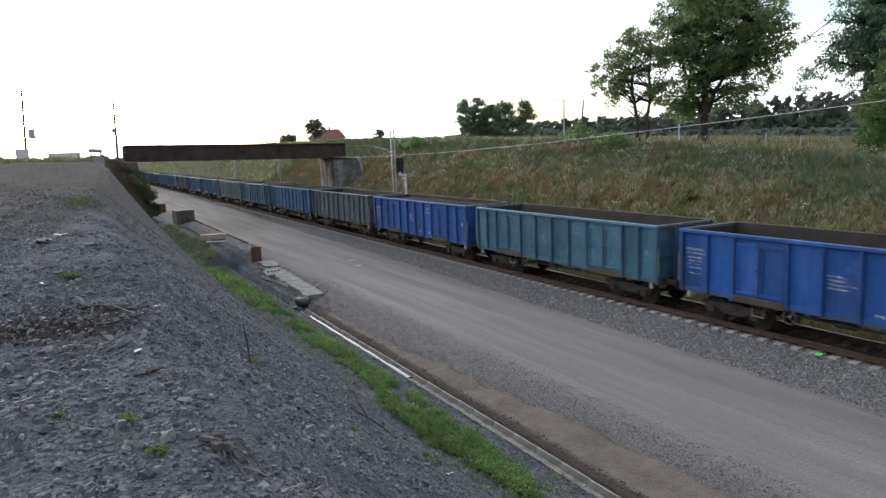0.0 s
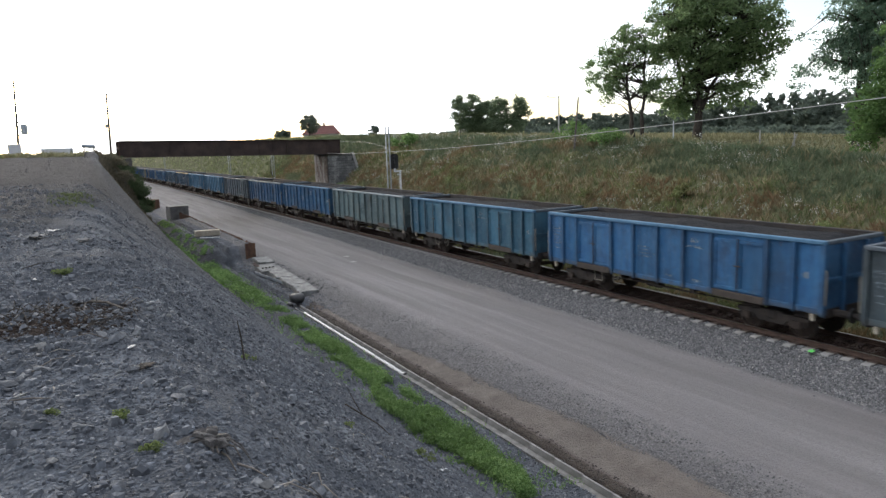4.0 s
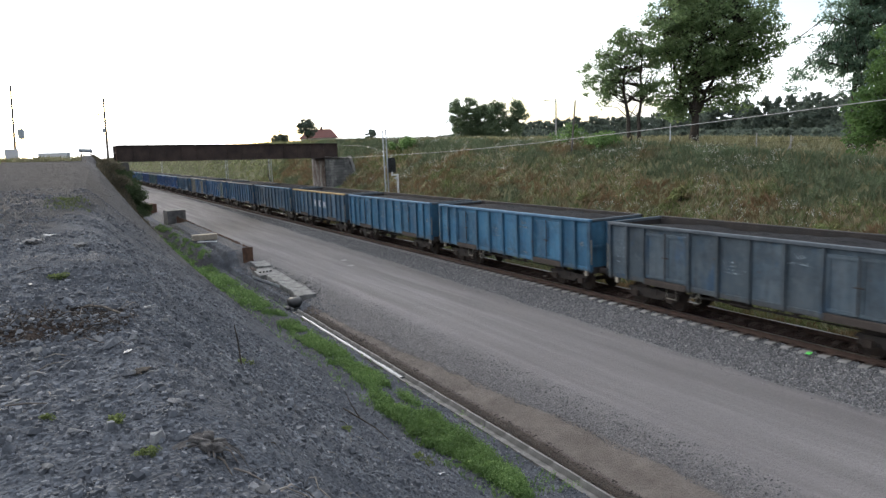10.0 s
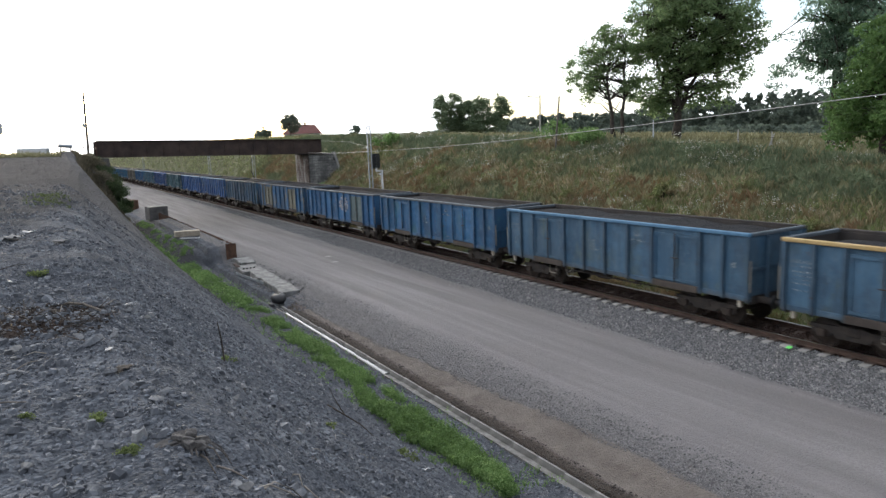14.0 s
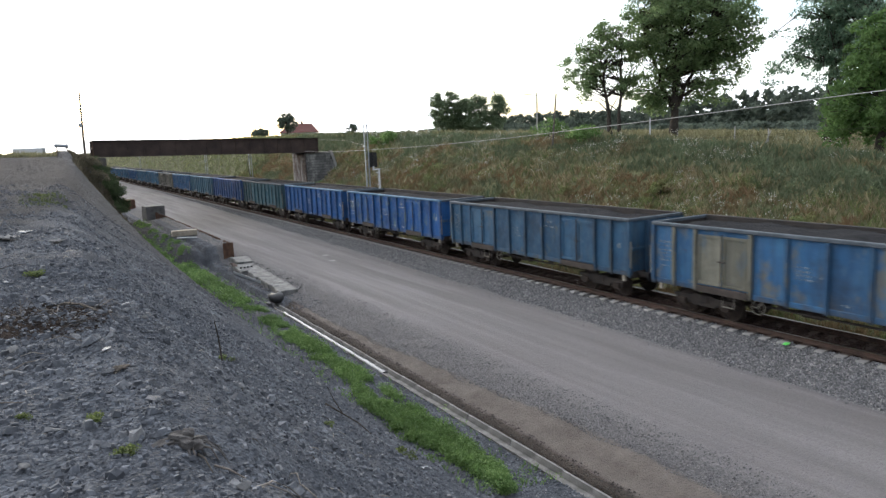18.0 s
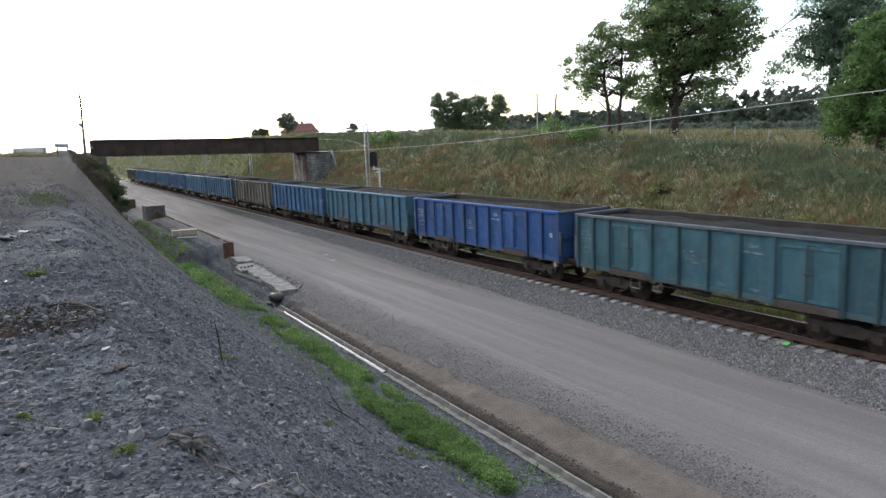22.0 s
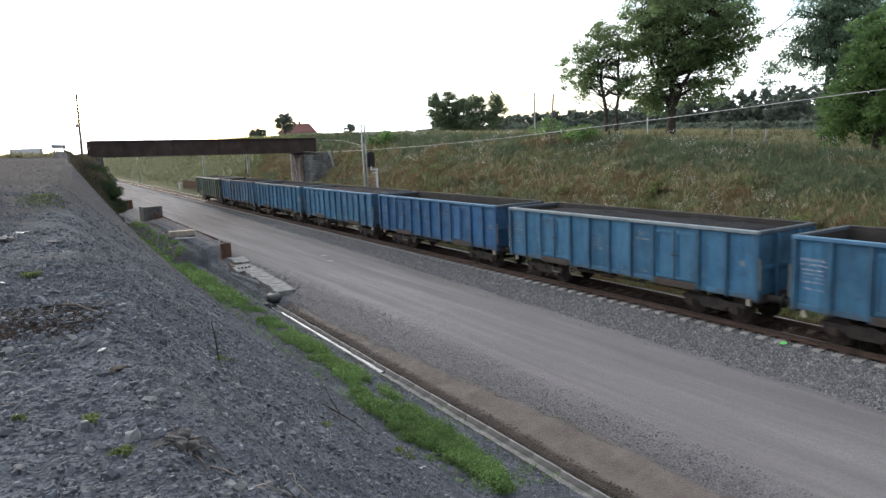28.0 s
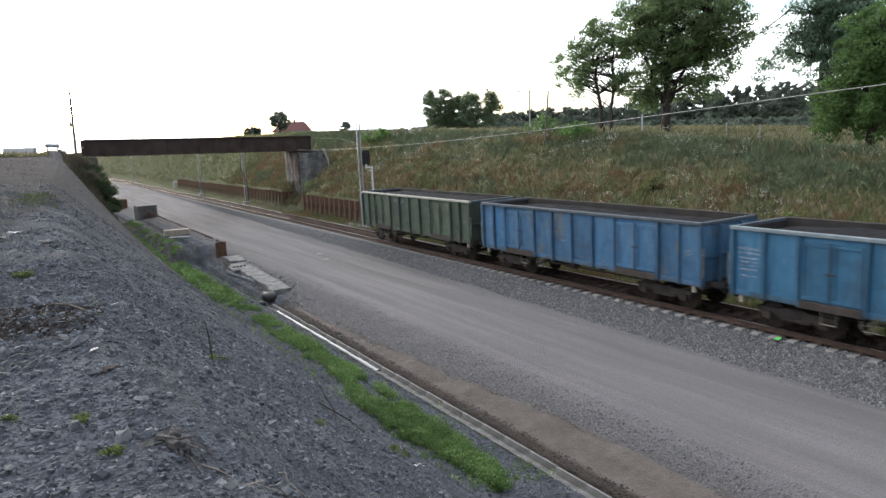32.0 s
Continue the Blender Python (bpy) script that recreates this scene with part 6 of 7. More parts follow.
def build_abutments():
    east = thing("bridge_abutment", (0, 0, 0), "grey stone abutment with whitewashed patches and a sloping wing wall", "bridge abutment")
    bm = bmesh.new()
    slab(bm, [(5.96, -0.6), (10.9, -0.6), (10.3, 1.0), (8.9, 5.7), (5.96, 5.7)], "y", 74.75, 79.0)
    part("core", bm, M["joint"], east)
    block_wall(east, 5.9, 79.0, 0, -4.2, -0.5, 5.7, 0.52, 0.29, M["whitewashed"])
    block_wall(east, 5.96, 74.7, 4.6, 0, -0.5, 5.7, 0.52, 0.29, M["wing_stone"], lambda a, z: a < 3.0 + (5.7 - z) * 0.3)
    part("coping", slab(bmesh.new(), [(8.8, 5.95), (9.05, 5.95), (10.75, 0.4), (10.4, 0.4)], "y", 74.55, 75.1), M["concrete"], east, "pale sloping coping")
    part("bearing_shelf", boxes((5.85, 9.0, 74.6, 79.1, 5.7, 5.84)), M["old_stone"], east)
    west = thing("bridge_abutment", (0, 0, 0), "dark grey stone abutment overgrown with dry grass", "bridge abutment")
    part("core", boxes((-18.5, -14.3, 74.2, 80.5, -1.0, 6.25)), M["joint"], west)
    block_wall(west, -18.4, 74.15, 4.1, 0, 1.0, 6.25, 0.6, 0.35, M["old_stone"])
    block_wall(west, -14.25, 74.2, 0, 6.3, -0.8, 6.25, 0.6, 0.35, M["old_stone"])


build_abutments()


def build_guard():
    """The pipe rail and the barrier tube at the west end of the bridge."""
    rail = thing("guard_rail", (-17.2, 74.3, 6.7), "thin steel pipe guard rail at the bridge end", "guard rail")
    for x in (-0.2, 0.9, 1.95):
        part("post", rods(((x, 0, -0.4), (x, 0, 1.15), 0.03)), M["rust"], rail)
    for z in (0.6, 1.12):
        part("bar", rods(((-0.25, 0, z), (2.0, 0, z), 0.025)), M["rust"], rail)
    pipe = thing("barrier_pipe", (-17.9, 73.2, 6.6), "fat grey pipe propped as a road barrier", "barrier")
    part("pipe", rods(((-0.55, 0, 0.95), (0.6, 0, 0.85), 0.17), n=14), M["galvanised"], pipe)
    for x in (-0.35, 0.45):
        part("prop", rods(((x, 0, -0.3), (x, 0, 0.8), 0.05)), M["grey_wood"], pipe)


build_guard()

# ---- line-side masts, signal and wires ----


def build_mast(x, y, h, label):
    mast = thing("line_mast", (x, y, ground(x, y, False)), label, "railway mast", "masts along the track")
    h -= ground(x, y, False)
    part("foundation", boxes((-0.4, 0.4, -0.4, 0.4, -0.2, 0.25), bevel=0.03), M["concrete"], mast)
    for s in (-1, 1):
        part("leg", slab(bmesh.new(), [(s * 0.17, -0.06), (s * 0.17, 0.06), (s * 0.11, 0.06), (s * 0.11, 0.05), (s * 0.155, 0.05), (s * 0.155, -0.05), (s * 0.11, -0.05), (s * 0.11, -0.06)], "z", 0.25, h), M["galvanised"], mast)
    n = int((h - 0.5) / 0.55)
    for i in range(n):
        z, s = 0.5 + i * 0.55, 1 if i % 2 else -1
        part("lacing", rods(((-0.15 * s, -0.062, z), (0.15 * s, -0.062, z + 0.5), 0.014), n=5), M["galvanised"], mast)
    part("cap", boxes((-0.19, 0.19, -0.08, 0.08, h, h + 0.06)), M["galvanised"], mast)
    return mast


build_mast(2.85, 51.5, 7.95, "grey galvanised lattice mast beside the track")
build_mast(3.5, 88.5, 6.9, "grey galvanised lattice mast beyond the bridge")
build_mast(3.2, 113.0, 6.6, "grey galvanised lattice mast beyond the bridge")
build_mast(3.3, 190.0, 7.2, "slim far mast beside the track")
lying = part("concrete_plate", boxes((-0.9, 0.9, -1.6, 1.6, 0, 0.16), bevel=0.03), M["concrete"])
lying.matrix_basis = pose(3.1, 54.5, -0.66, 0, 0, 4)
tagged(lying, "pale concrete plate lying beside the mast", "concrete plate")


def build_cable(name, label, points, r, material):
    bm = bent(bmesh.new(), points, r, r, 6)
    return tagged(part(name, bm, M[material], smooth=True), label, "cable")


build_cable("overhead_cable", "pale overhead cable strung along the track", [(2.75, y, line(y, (-14, 8.35), (12, 7.4), (20.2, 6.96), (32.2, 6.42), (42, 6.13), (51.5, 5.98))) for y in range(-14, 53, 3)] + [(4.3, 63, 5.86), (5.8, 74.3, 5.95)], 0.015, "wire")
build_cable("overhead_cable", "thin grey overhead cable", [(3.05, y, line(y, (-14, 7.2), (14, 6.2), (51.5, 5.2), (84, 4.9))) for y in range(-14, 85, 7)], 0.004, "underside")
build_cable("stay_cable", "thin cable from the mast to the bridge", [(2.9, 51.5, 6.3), (5.5, 62, 6.9), (7.3, 74.3, 7.2)], 0.01, "wire")
for y, z in ((51.5, 5.98), (51.5, 6.3)):
    b = part("insulator", rods(((2.66, y - 0.1, z), (2.66, y + 0.1, z), 0.045), n=8), M["white_paint"])
    tagged(b, "small white insulator on the mast", "insulator", "insulators")


build_cable("hanging_cable", "slack dark cable hanging down the far mast", [(3.25, 88.2, 5.6), (3.05, 88.2, 4.6), (3.1, 88.2, 3.7), (3.35, 88.2, 3.0), (3.62, 88.2, 2.3), (3.68, 88.2, 1.2), (3.68, 88.2, -0.5)], 0.045, "black_paint")


def build_signal():
    sig = thing("railway_signal", (4.05, 52.4, ground(3.6, 52.4, False)), "black colour-light railway signal on a white post", "railway signal")
    z0 = ground(3.6, 52.4, False)
    def up(z):
        return z - z0
    part("post", rods(((0.25, 0, 0), (0.25, 0, up(4.35)), 0.06), n=10), M["white_paint"], sig, "white tubular post")
    part("bracket", boxes((-0.32, 0.33, -0.06, 0.06, up(4.3), up(4.42)), (-0.32, -0.2, -0.06, 0.06, up(4.42), up(4.62)), (-0.05, 0.2, -0.05, 0.05, up(4.05), up(4.15))), M["white_paint"], sig, "white cranked bracket")
    part("backboard", slab(bmesh.new(), [(-0.55, up(4.55)), (0.05, up(4.55)), (0.1, up(4.65)), (0.1, up(5.65)), (0.0, up(5.78)), (-0.5, up(5.78)), (-0.6, up(5.65)), (-0.6, up(4.65))], "y", 0.0, 0.05), M["black_paint"], sig, "black backboard")
    for i in range(4):
        z = up(4.78 + i * 0.26)
        part("lens_hood", rods(((-0.25, -0.22, z), (-0.25, 0.0, z), 0.085), n=12), M["black_paint"], sig)
    part("ladder", rods(((0.42, 0.1, 0), (0.32, 0.1, up(4.3)), 0.018), ((0.42, 0.4, 0), (0.32, 0.4, up(4.3)), 0.018), *[((0.4 - 0.02 * i, 0.1, 0.3 + 0.3 * i), (0.4 - 0.02 * i, 0.4, 0.3 + 0.3 * i), 0.012) for i in range(14)], n=5), M["white_paint"], sig)
    part("footing", boxes((-0.1, 0.6, -0.3, 0.3, -0.2, 0.12), bevel=0.02), M["concrete"], sig)


build_signal()
culvert = part("culvert_head", boxes((-1.2, 1.2, -0.15, 0.15, 0.95, 1.2), (-1.2, -0.95, -0.15, 0.15, -0.3, 0.95), (0.95, 1.2, -0.15, 0.15, -0.3, 0.95)), M["white_paint"])
culvert.matrix_basis = Matrix.Translation((5.0, 139.6, -0.3))
tagged(culvert, "whitewashed concrete culvert frame at the slope's foot", "culvert")

# ---- poles and posts ----


def build_pole(name, x, y, h, label, category, r=0.13, lean=(0, 0), material="grey_wood", arms=(), z=None):
    pole = thing(name, (x, y, ground(x, y, False) if z is None else z), label, category)
    part("shaft", rod(bmesh.new(), (0, 0, -0.3), (lean[0], lean[1], h), r, r * 0.65, 10), M[material], pole)
    for z, a, b in arms:
        part("crossarm", boxes((a + lean[0] * z / h, b + lean[0] * z / h, -0.05, 0.05, z - 0.05, z + 0.05)), M[material], pole)
        for x1 in (a + 0.1, b - 0.1):
            part("insulator", rods(((x1 + lean[0] * z / h, 0, z + 0.05), (x1 + lean[0] * z / h, 0, z + 0.2), 0.04), n=6), M["grey_wood"], pole)
    return pole


p1 = build_pole("power_pole", -25.0, 110, 10.1, "tall grey wooden power pole with a transformer", "power pole", 0.16, (0.45, 0), arms=((8.2, -0.1, 0.9), (5.5, -0.1, 1.0)))
part("transformer", rod(bmesh.new(), (1.0, 0, 3.1), (1.0, 0, 4.4), 0.42, 0.4, 14), M["galvanised"], p1, "grey drum transformer")
part("transformer_bracket", boxes((0.1, 1.35, -0.2, 0.2, 2.95, 3.05), (0.15, 1.3, -0.1, 0.1, 4.62, 4.74)), M["grey_wood"], p1)
p2 = build_pole("power_pole", -15.65, 79.4, 6.55, "slim dark wooden power pole behind the bridge", "power pole", 0.13, (0.15, 0), arms=((4.9, -0.7, 0.7),), z=6.25)
part("fuse_box", boxes((-0.28, 0.02, -0.2, -0.08, 3.1, 3.5), bevel=0.02), M["galvanised"], p2)
p3 = build_pole("street_lamp", 53.9, 94.1, 6.9, "concrete lamp post with a short arm on the field", "street lamp", 0.15, (0.1, 0), "concrete")
part("lamp_arm", rods(((0.1, 0, 6.5), (-1.3, 0.9, 6.75), 0.05), n=6), M["galvanised"], p3)
part("lamp_head", boxes((-1.75, -1.25, 0.75, 1.05, 6.7, 6.85), bevel=0.03), M["galvanised"], p3)
build_pole("wooden_pole", 12.7, 40.3, 3.9, "leaning dark wooden pole on the crest of the cutting", "wooden pole", 0.075, (0.3, -0.2))
build_pole("fence_post", 16.1, 34.0, 1.7, "grey steel fence post in the meadow", "fence post", 0.06, (0, 0), "galvanised")
for x, y in ((20.7, 30.8), (21.3, 28.7)):
    build_pole("fence_post", x, y, 1.35, "weathered concrete fence post in the meadow", "fence post", 0.06, (0.04, 0), "concrete")
build_pole("fence_post", 21.1, 29.0, 1.2, "leaning concrete strut against the fence post", "fence post", 0.05, (0.2, -0.5), "concrete")
build_pole("far_mast", 64.6, 181.0, 5.6, "thin far antenna mast beyond the field", "mast", 0.06, (0.3, 0), "galvanised")
cab = part("control_cabinet", boxes((-0.75, 0.75, -0.4, 0.4, 0, 1.75), bevel=0.04), M["white_paint"])
cab.matrix_basis = Matrix.Translation((-25.3, 108, ground(-25.3, 108, False) - 0.05))
tagged(cab, "pale grey control cabinet at the foot of the pole", "cabinet")


def build_container():
    box_ = thing("container", (-20.4, 125, ground(-20.4, 125, False)), "low white container standing beyond the bank", "container")
    part("body", boxes((-2.2, 1.75, -1.2, 1.2, 0.1, 1.5), bevel=0.05), M["white_paint"], box_)
    part("end_door", boxes((1.76, 2.2, -1.2, 1.2, 0.1, 1.5), bevel=0.05), M["galvanised"], box_)
    part("skid", boxes((-2.2, 2.2, -1.1, 1.1, -0.1, 0.1)), M["grey_wood"], box_)


build_container()


def build_house():
    x, y, z = bearing(205, 65.6, 189)
    house = thing("house", pose(x, y, z - 0.6, 0, 0, -20), "house with pale walls and a red tiled hipped roof", "house")
    part("wall", boxes((-5, 5, -4, 4, 0, 3.2)), M["white_paint"], house)
    bm = bmesh.new()
    v = [bm.verts.new(p) for p in ((-5.6, -4.6, 3.0), (5.6, -4.6, 3.0), (5.6, 4.6, 3.0), (-5.6, 4.6, 3.0), (-2.6, 0, 5.6), (3.6, 0, 5.6))]
    for f in ((0, 1, 5, 4), (2, 3, 4, 5), (1, 2, 5), (3, 0, 4), (3, 2, 1, 0)):
        bm.faces.new([v[i] for i in f])
    part("roof", bm, M["tile_red"], house, "weathered red tiles")
    part("chimney", boxes((0.6, 1.2, -0.3, 0.3, 5.0, 6.3)), M["old_brick"], house)
    for x in (-3.2, 0, 3.2):
        w = part("window", boxes((x - 0.6, x + 0.6, -4.06, -4.0, 1.0, 2.3)), M["window_glass"], house)


M["tile_red"] = plain("tile_red", (0.11, 0.04, 0.033), (0.17, 0.06, 0.048), 1.5, 0.85)
M["window_glass"] = Nodes("window_glass").done((0.05, 0.06, 0.07), 0.1)
build_house()

# ---- woods, pines and bushes ----


def build_pine(px, py, d, h, seed, label="dark spreading pine tree beyond the field"):
    rng = np.random.default_rng(seed)
    blobs = [((0, 0, h * 0.62), (h * 0.24, h * 0.24, h * 0.36)), ((rng.normal() * 0.6, rng.normal() * 0.6, h * 0.84), (h * 0.15, h * 0.15, h * 0.16)), ((rng.normal() * 1.2, 0, h * 0.3), (h * 0.25, h * 0.25, h * 0.24))]
    build_tree("pine_tree", bearing(d, px, py), label, blobs, [((0, 0, -0.2), (0.2, 0.1, h * 0.95), 0.22)], "needle", seed, clumps=170, leaves=64, size=0.16, clump_r=0.95, droop=-0.6)


for i, (px, py, d, h) in enumerate(((101.5, 172.5, 198, 12.5), (104.5, 170.5, 201, 13.2), (108.0, 168.8, 204, 11.5), (111.0, 166.5, 199, 12.4), (115.5, 163.2, 201, 12.2))):
    build_pine(px, py, d, h, 60 + i)
build_tree("tree", bearing(185, 62.5, 190), "round leafy tree beside the house", [((0, 0, 4.6), (2.7, 2.7, 2.4)), ((0.5, 0, 6.0), (1.6, 1.6, 1.2))], [((0, 0, -0.2), (0, 0, 5.5), 0.2)], "far_leaf", 71, clumps=90, leaves=60, size=0.13, clump_r=0.55)
build_tree("tree", bearing(200, 55.5, 192), "low leafy tree beside the house", [((0, 0, 2.4), (2.6, 2.6, 1.1))], [((0, 0, -0.2), (0, 0, 3.5), 0.18)], "far_leaf", 72, clumps=60, leaves=60, size=0.13, clump_r=0.55)
build_tree("tree", bearing(190, 79.3, 183.6), "small lone tree on the horizon", [((0, 0, 2.6), (1.5, 1.5, 1.5)), ((0.6, 0, 3.4), (0.9, 0.9, 0.8))], [((0, 0, -0.2), (0, 0, 3), 0.15)], "far_leaf", 73, clumps=45, leaves=60, size=0.12, clump_r=0.5)


def build_woods(name, label, lineup, leaf, seed, size=0.42, count=46):
    """A far belt of trees: crowns of clumps at uneven heights along a line of (direction, distance, height)."""
    rng = np.random.default_rng(seed)
    centres, radii = [], []
    for (ax, ay, d0, h0), (bx, by, d1, h1) in zip(lineup, lineup[1:]):
        n = int(math.hypot(bx - ax, by - ay) * d0 / 200 / (0.62 if h0 > 4 else 1.0)) + 2
        for i in range(n):
            t = i / n
            h = (h0 + (h1 - h0) * t) * (rng.uniform(0.9, 1.04) + 0.08 * noise.noise((i * 0.3, h0, 0)))
            x, y, z = bearing(d0 + (d1 - d0) * t + rng.uniform(-3, 14), ax + (bx - ax) * t + rng.normal() * 0.8, ay + (by - ay) * t)
            for k in range(24):
                u = rng.random() * (1.0 if k % 2 else 0.6)
                centres.append((x + rng.normal() * 1.9 * (1.35 - u), y + rng.normal() * 1.9 * (1.35 - u), z - 0.4 + (h - 0.8) * u))
                radii.append((1.25 if h0 > 4 else 0.8) * (1.35 - 0.65 * u) * rng.uniform(0.7, 1.2))
    v, f = leaf_cloud(rng, centres, radii, count, size, 0.85)
    v2, f2 = leaf_cloud(rng, centres, [0.85 * r for r in radii], 14, size * 2.4, 0.85)
    v, f = np.concatenate([v, v2]), np.concatenate([f, f2 + len(v)])
    ob = new(name, mesh_of(name, v.tolist(), f.tolist(), M[leaf]))
    return tagged(ob, label, "woods", kind="stuff")


build_woods("far_woods", "dark mixed woods along the far edge of the field", [(116, 163, 230, 8.6), (124, 155, 230, 9.0), (134, 148, 225, 9.2), (148, 134, 215, 10.0), (158, 122, 205, 11.5), (166, 108, 195, 12.2), (172, 92, 185, 12.6), (176, 72, 180, 13.0)], "far_leaf", 81, 0.25, 18)
build_woods("far_hedge", "low hedge on the horizon of the field", [(64, 190, 210, 3.2), (84, 182, 215, 3.0), (98, 174, 215, 4.2), (116, 163, 215, 5.0), (126, 155, 215, 5.4)], "far_leaf", 82, 0.22, 18)
build_woods("field_scrub", "scrub and young trees at the wood's edge", [(120, 160, 150, 2.4), (140, 140, 140, 2.6), (160, 118, 125, 2.8), (172, 96, 115, 3.0)], "far_leaf", 83, 0.17, 18)


def build_bush(x, y, r, h, leaf, label, seed, n=26, leaves=70, size=0.07):
    rng = np.random.default_rng(seed)
    bush = thing("bush", (x, y, ground(x, y, False) - 0.05), label, "bush")
    verts, faces, centres = [], [], []
    for i in range(n):
        a, u = rng.uniform(0, math.tau), rng.random() ** 0.6
        end = Vector((r * u * math.cos(a), r * u * math.sin(a), h * rng.uniform(0.25, 1.0) * (1.1 - 0.5 * u)))
        tube(verts, faces, [Vector((end.x * 0.1, end.y * 0.1, -0.1)), Vector((end.x * 0.5, end.y * 0.5, end.z * 0.6)), end], [0.02, 0.014, 0.005], 4)
        centres.append(end)
    part("stems", mesh_of("stems", verts, faces, M["bark"]), None, bush)
    v, f = leaf_cloud(rng, centres, r * 0.34, leaves, size)
    part("foliage", mesh_of("foliage", v.tolist(), f.tolist(), M[leaf]), None, bush)


build_bush(-14.9, 70.5, 1.1, 2.4, "shade_leaf", "dark green bush at the bridge abutment", 91, 44, 110, 0.055)
build_bush(-14.3, 67.0, 0.9, 1.6, "shade_leaf", "dark green bush below the bridge abutment", 92, 40, 110, 0.055)
build_bush(12.3, 67.5, 1.5, 1.4, "weed", "light green shrub on the crest of the cutting", 93, 26, 70, 0.1)
build_bush(6.6, 71.5, 1.3, 1.3, "leaf_dark", "dark green bush below the wing wall", 94, 26, 70, 0.1)
build_bush(9.6, 27.2, 0.6, 0.8, "green_grass", "pale green thistle bush in the slope", 95, 20, 60, 0.07)
build_bush(8.7, 17.9, 0.7, 0.6, "green_grass", "yellow-green weed bush in the slope", 96, 20, 60, 0.06)
build_bush(8.8, 34.3, 0.5, 0.6, "green_grass", "yellow-green weed bush in the slope", 97, 18, 60, 0.06)
build_bush(14.9, 43.0, 1.5, 1.5, "weed", "fresh green shrub on the crest", 98, 24, 70, 0.08)
build_bush(14.3, 38.5, 1.4, 1.3, "weed", "fresh green shrub on the crest", 99, 24, 70, 0.08)
spots = strew(101, 1500, -17.4, -14.2, 60, 73.5, None, 0, lambda x, y, r: noise.noise((x * 0.7, y * 0.7, 21.0)) > -0.15)
sprig_field("abutment_grass", "tall tawny grass on the slope beside the abutment", "dry_scrub", spots, tall(spots, 7, 0.2, 0.5), 0.018, 102, 7)
build_bush(-14.7, 67.6, 1.2, 2.0, "shade_leaf", "tall dark green bush at the foot of the abutment", 204, 60, 100, 0.055)
build_bush(-14.8, 70.2, 1.2, 2.2, "shade_leaf", "tall dark green bush beside the abutment", 205, 60, 100, 0.055)
build_bush(-15.9, 65.2, 0.9, 1.0, "dry_scrub", "tawny dried shrub on the slope edge", 206, 36, 90, 0.05)
build_bush(-16.2, 68.4, 1.0, 1.1, "dry_scrub", "tawny dried shrub on the slope edge", 207, 40, 90, 0.05)
build_bush(-15.4, 72.6, 1.2, 2.2, "shade_leaf", "dark scrubby bush growing against the abutment", 201, 48, 100, 0.055)
build_bush(-16.0, 73.0, 0.8, 1.0, "dry_scrub", "tawny-green shrub against the abutment", 202, 26, 80, 0.08)
build_bush(-14.8, 63.5, 0.7, 1.0, "shade_leaf", "low dark bush on the foot of the bank", 203, 26, 100, 0.05)
spots = strew(103, 3000, -60, -24, 70, 130, None, 0)
sprig_field("mound_grass", "green grass on the mound beyond the bank", "green_grass", spots, tall(spots, 8, 0.3, 0.7), 0.05, 104, 5)
spots = strew(105, 500, -24, -15, 76, 95, None, 0)
sprig_field("verge_grass", "tawny grass on the verge by the bridge", "crest_grass", spots, tall(spots, 9, 0.3, 0.7), 0.04, 106, 5)

# ---- the near trees ----


def masses(ex, ey, *items):
    """Crown masses on a cross line through the foot: (along it, height, radius, half height)."""
    return [((u * ex, u * ey, z), (r, r, h)) for u, z, r, h in items]


build_tree("tree", bearing(62, 75.23, 65.88), "tall dark-green deciduous tree on the meadow bank", masses(0.659, -0.752, (1.6, 9.6, 4.6, 3.4), (1.2, 12.8, 4.0, 2.6), (4.8, 8.2, 1.9, 2.1), (-2.2, 9.2, 2.2, 2.8), (3.6, 5.2, 2.2, 1.5), (-1.5, 4.2, 1.7, 1.8), (0.9, 6.4, 2.4, 1.4), (5.7, 6.9, 1.1, 0.8), (3.4, 3.6, 1.5, 0.9), (-1.7, 2.6, 1.1, 0.8), (1.5, 3.3, 1.2, 0.7)),
           [((0, 0, -0.1), (0.5, -0.5, 11.5), 0.36), ((0.05, -0.05, 2.2), (2.3, -2.6, 9.5), 0.2), ((-0.05, 0.05, 2.6), (-1.6, 1.8, 9.0), 0.17)], "leaf_dark", 3, clumps=580, leaves=60, size=0.112, clump_r=0.68)
build_tree("tree", bearing(60, 70.03, 71.39), "slender twin-stemmed tree beside the tall tree", masses(0.714, -0.7, (-0.8, 7.3, 2.0, 2.0), (-2.7, 5.7, 1.5, 2.0), (1.1, 6.2, 1.2, 2.2), (-2.6, 4.0, 1.4, 0.8), (1.2, 4.2, 0.9, 1.0)),
           [((-0.2, 0.2, -0.1), (-0.9, 0.8, 8.0), 0.2), ((0.25, -0.2, -0.1), (0.5, -0.5, 8.2), 0.17)], "leaf_dark", 5, clumps=145, leaves=54, size=0.095, clump_r=0.52)
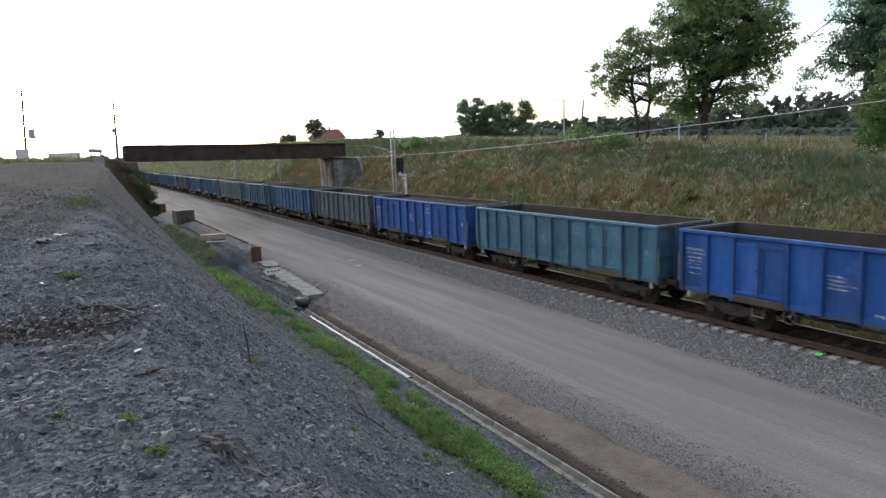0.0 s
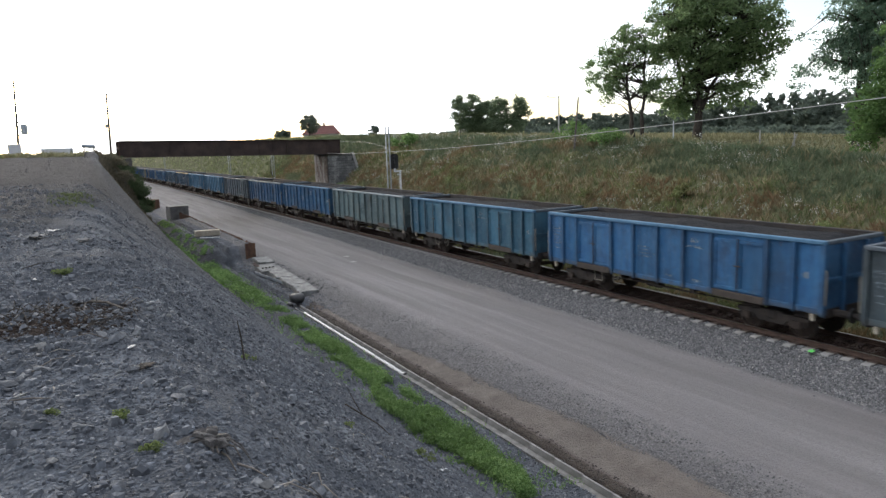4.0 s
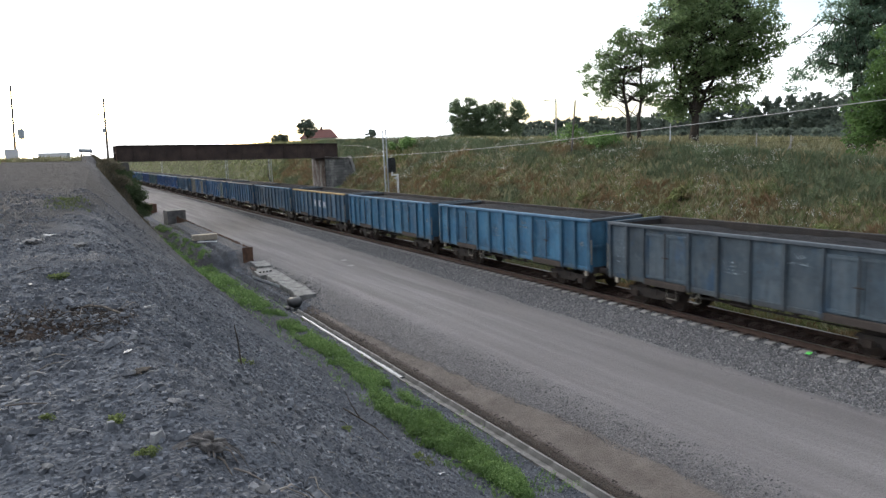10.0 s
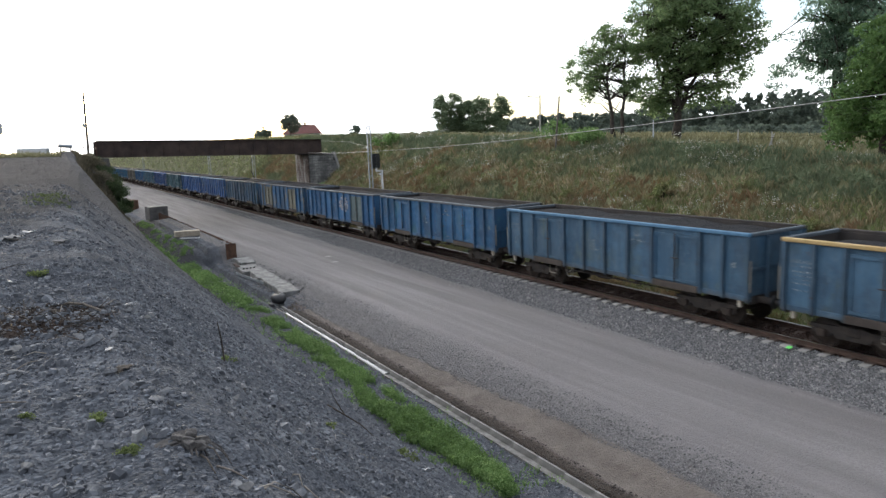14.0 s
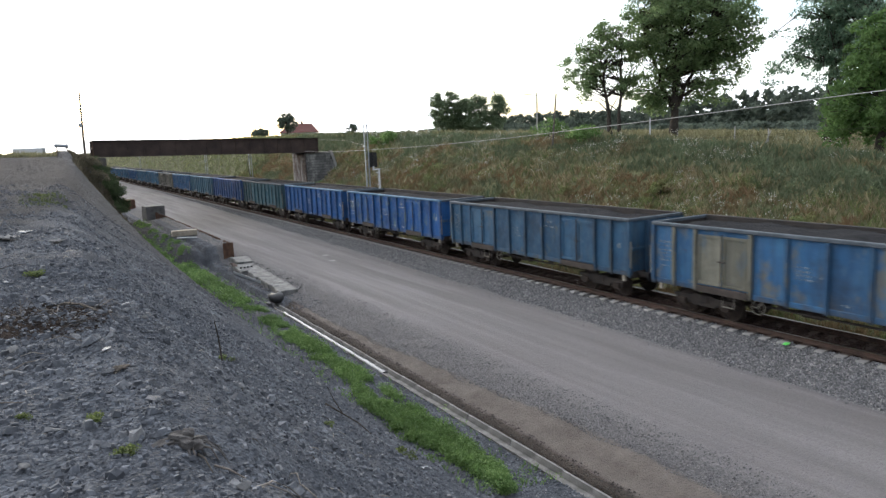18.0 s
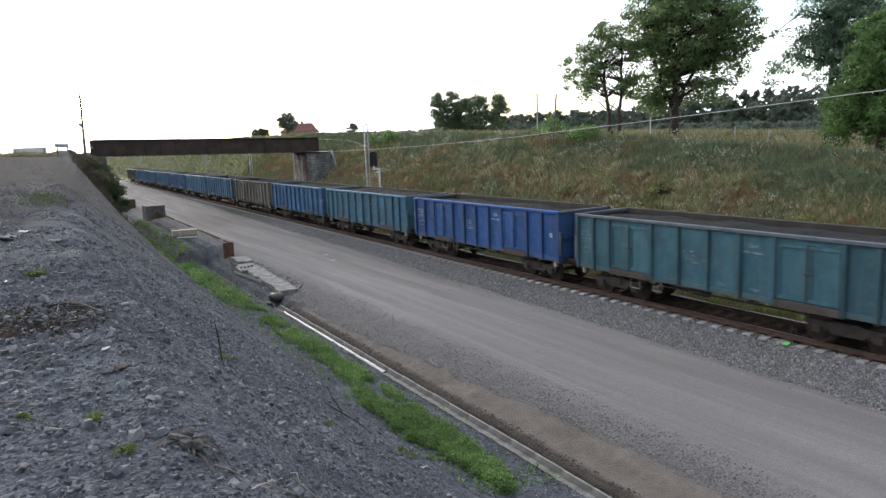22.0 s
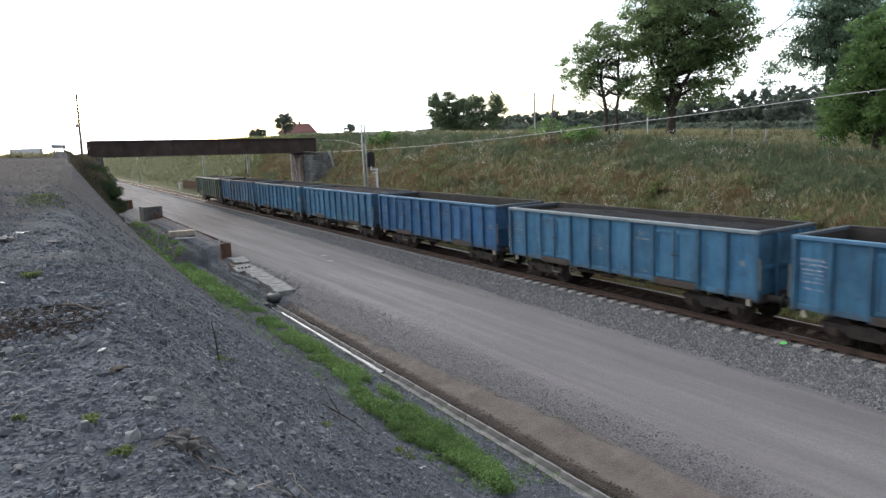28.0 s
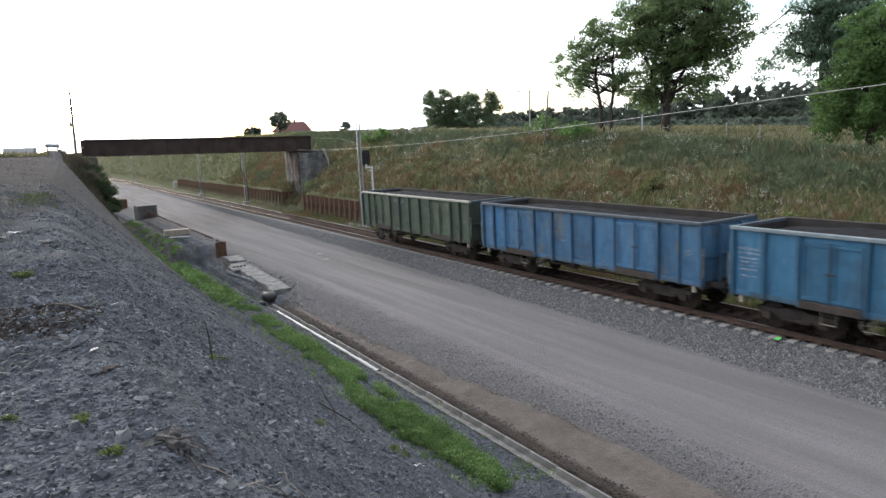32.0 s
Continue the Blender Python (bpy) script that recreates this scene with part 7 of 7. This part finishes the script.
build_tree("tree", bearing(66, 86.02, 50.99), "feathery blue-green robinia tree with drooping boughs", masses(0.51, -0.86, (0.6, 10.6, 2.3, 2.4), (-3.2, 9.0, 1.5, 1.1), (-4.8, 8.3, 0.9, 0.6), (-4.0, 6.4, 1.1, 0.9), (-1.6, 7.0, 1.7, 1.4), (-4.4, 5.2, 0.9, 0.8), (1.2, 5.4, 2.6, 2.2), (3.0, 8.0, 3.8, 3.8), (1.6, 13.0, 2.6, 2.0)),
           [((0, 0, -0.1), (0.4, -0.3, 11.5), 0.3)], "leaf_blue", 7, clumps=240, leaves=46, size=0.11, clump_r=0.6, droop=1.4)
build_tree("tree", bearing(50, 87.97, 47.56), "dense fresh-green tree at the edge of the meadow", masses(0.476, -0.88, (0.5, 3.6, 2.7, 3.0), (1.5, 6.6, 2.4, 2.6), (-1.0, 1.8, 1.4, 1.5), (3.0, 3.5, 2.2, 3.0)),
           [((0.4, -0.8, -0.1), (0.8, -1.4, 8.0), 0.26)], "leaf_fresh", 9, clumps=300, leaves=62, size=0.11, clump_r=0.55)

# ---- motion ----
ACCEL = [-6.76387e-06, 0.000592451, 0.00881752, 12.17, 10.297]


def run_of(t):
    """Metres that the train has rolled at t seconds."""
    v = 0.0
    for c in ACCEL:
        v = v * t + c
    return v


def motions():
    for k, wagon in WAGONS.items():
        walk(wagon, [(t, Matrix.Translation((0, PITCH * k - HALF - 0.17 - run_of(t), 0))) for t in range(33)])
    rows = [i / FPS for i in range(32 * FPS + 1)]
    led = {}
    for wagon in WAGONS.values():
        for bogie in wagon.children:
            if bogie.name.split(".")[0] != "bogie":
                continue
            for w in bogie.children:
                if w.name.split(".")[0] != "wheelset":
                    continue
                end = w.location.y > 0
                if end not in led:
                    y = 0.9 if end else -0.9
                    walk(w, [(t, pose(0, y, 0.46, math.degrees(run_of(t) / 0.46))) for t in rows])
                    led[end] = w.animation_data
                else:
                    keys = w.animation_data_create()
                    w.rotation_mode = "QUATERNION"
                    keys.action = led[end].action
                    keys.action_slot = led[end].action_slot


motions()
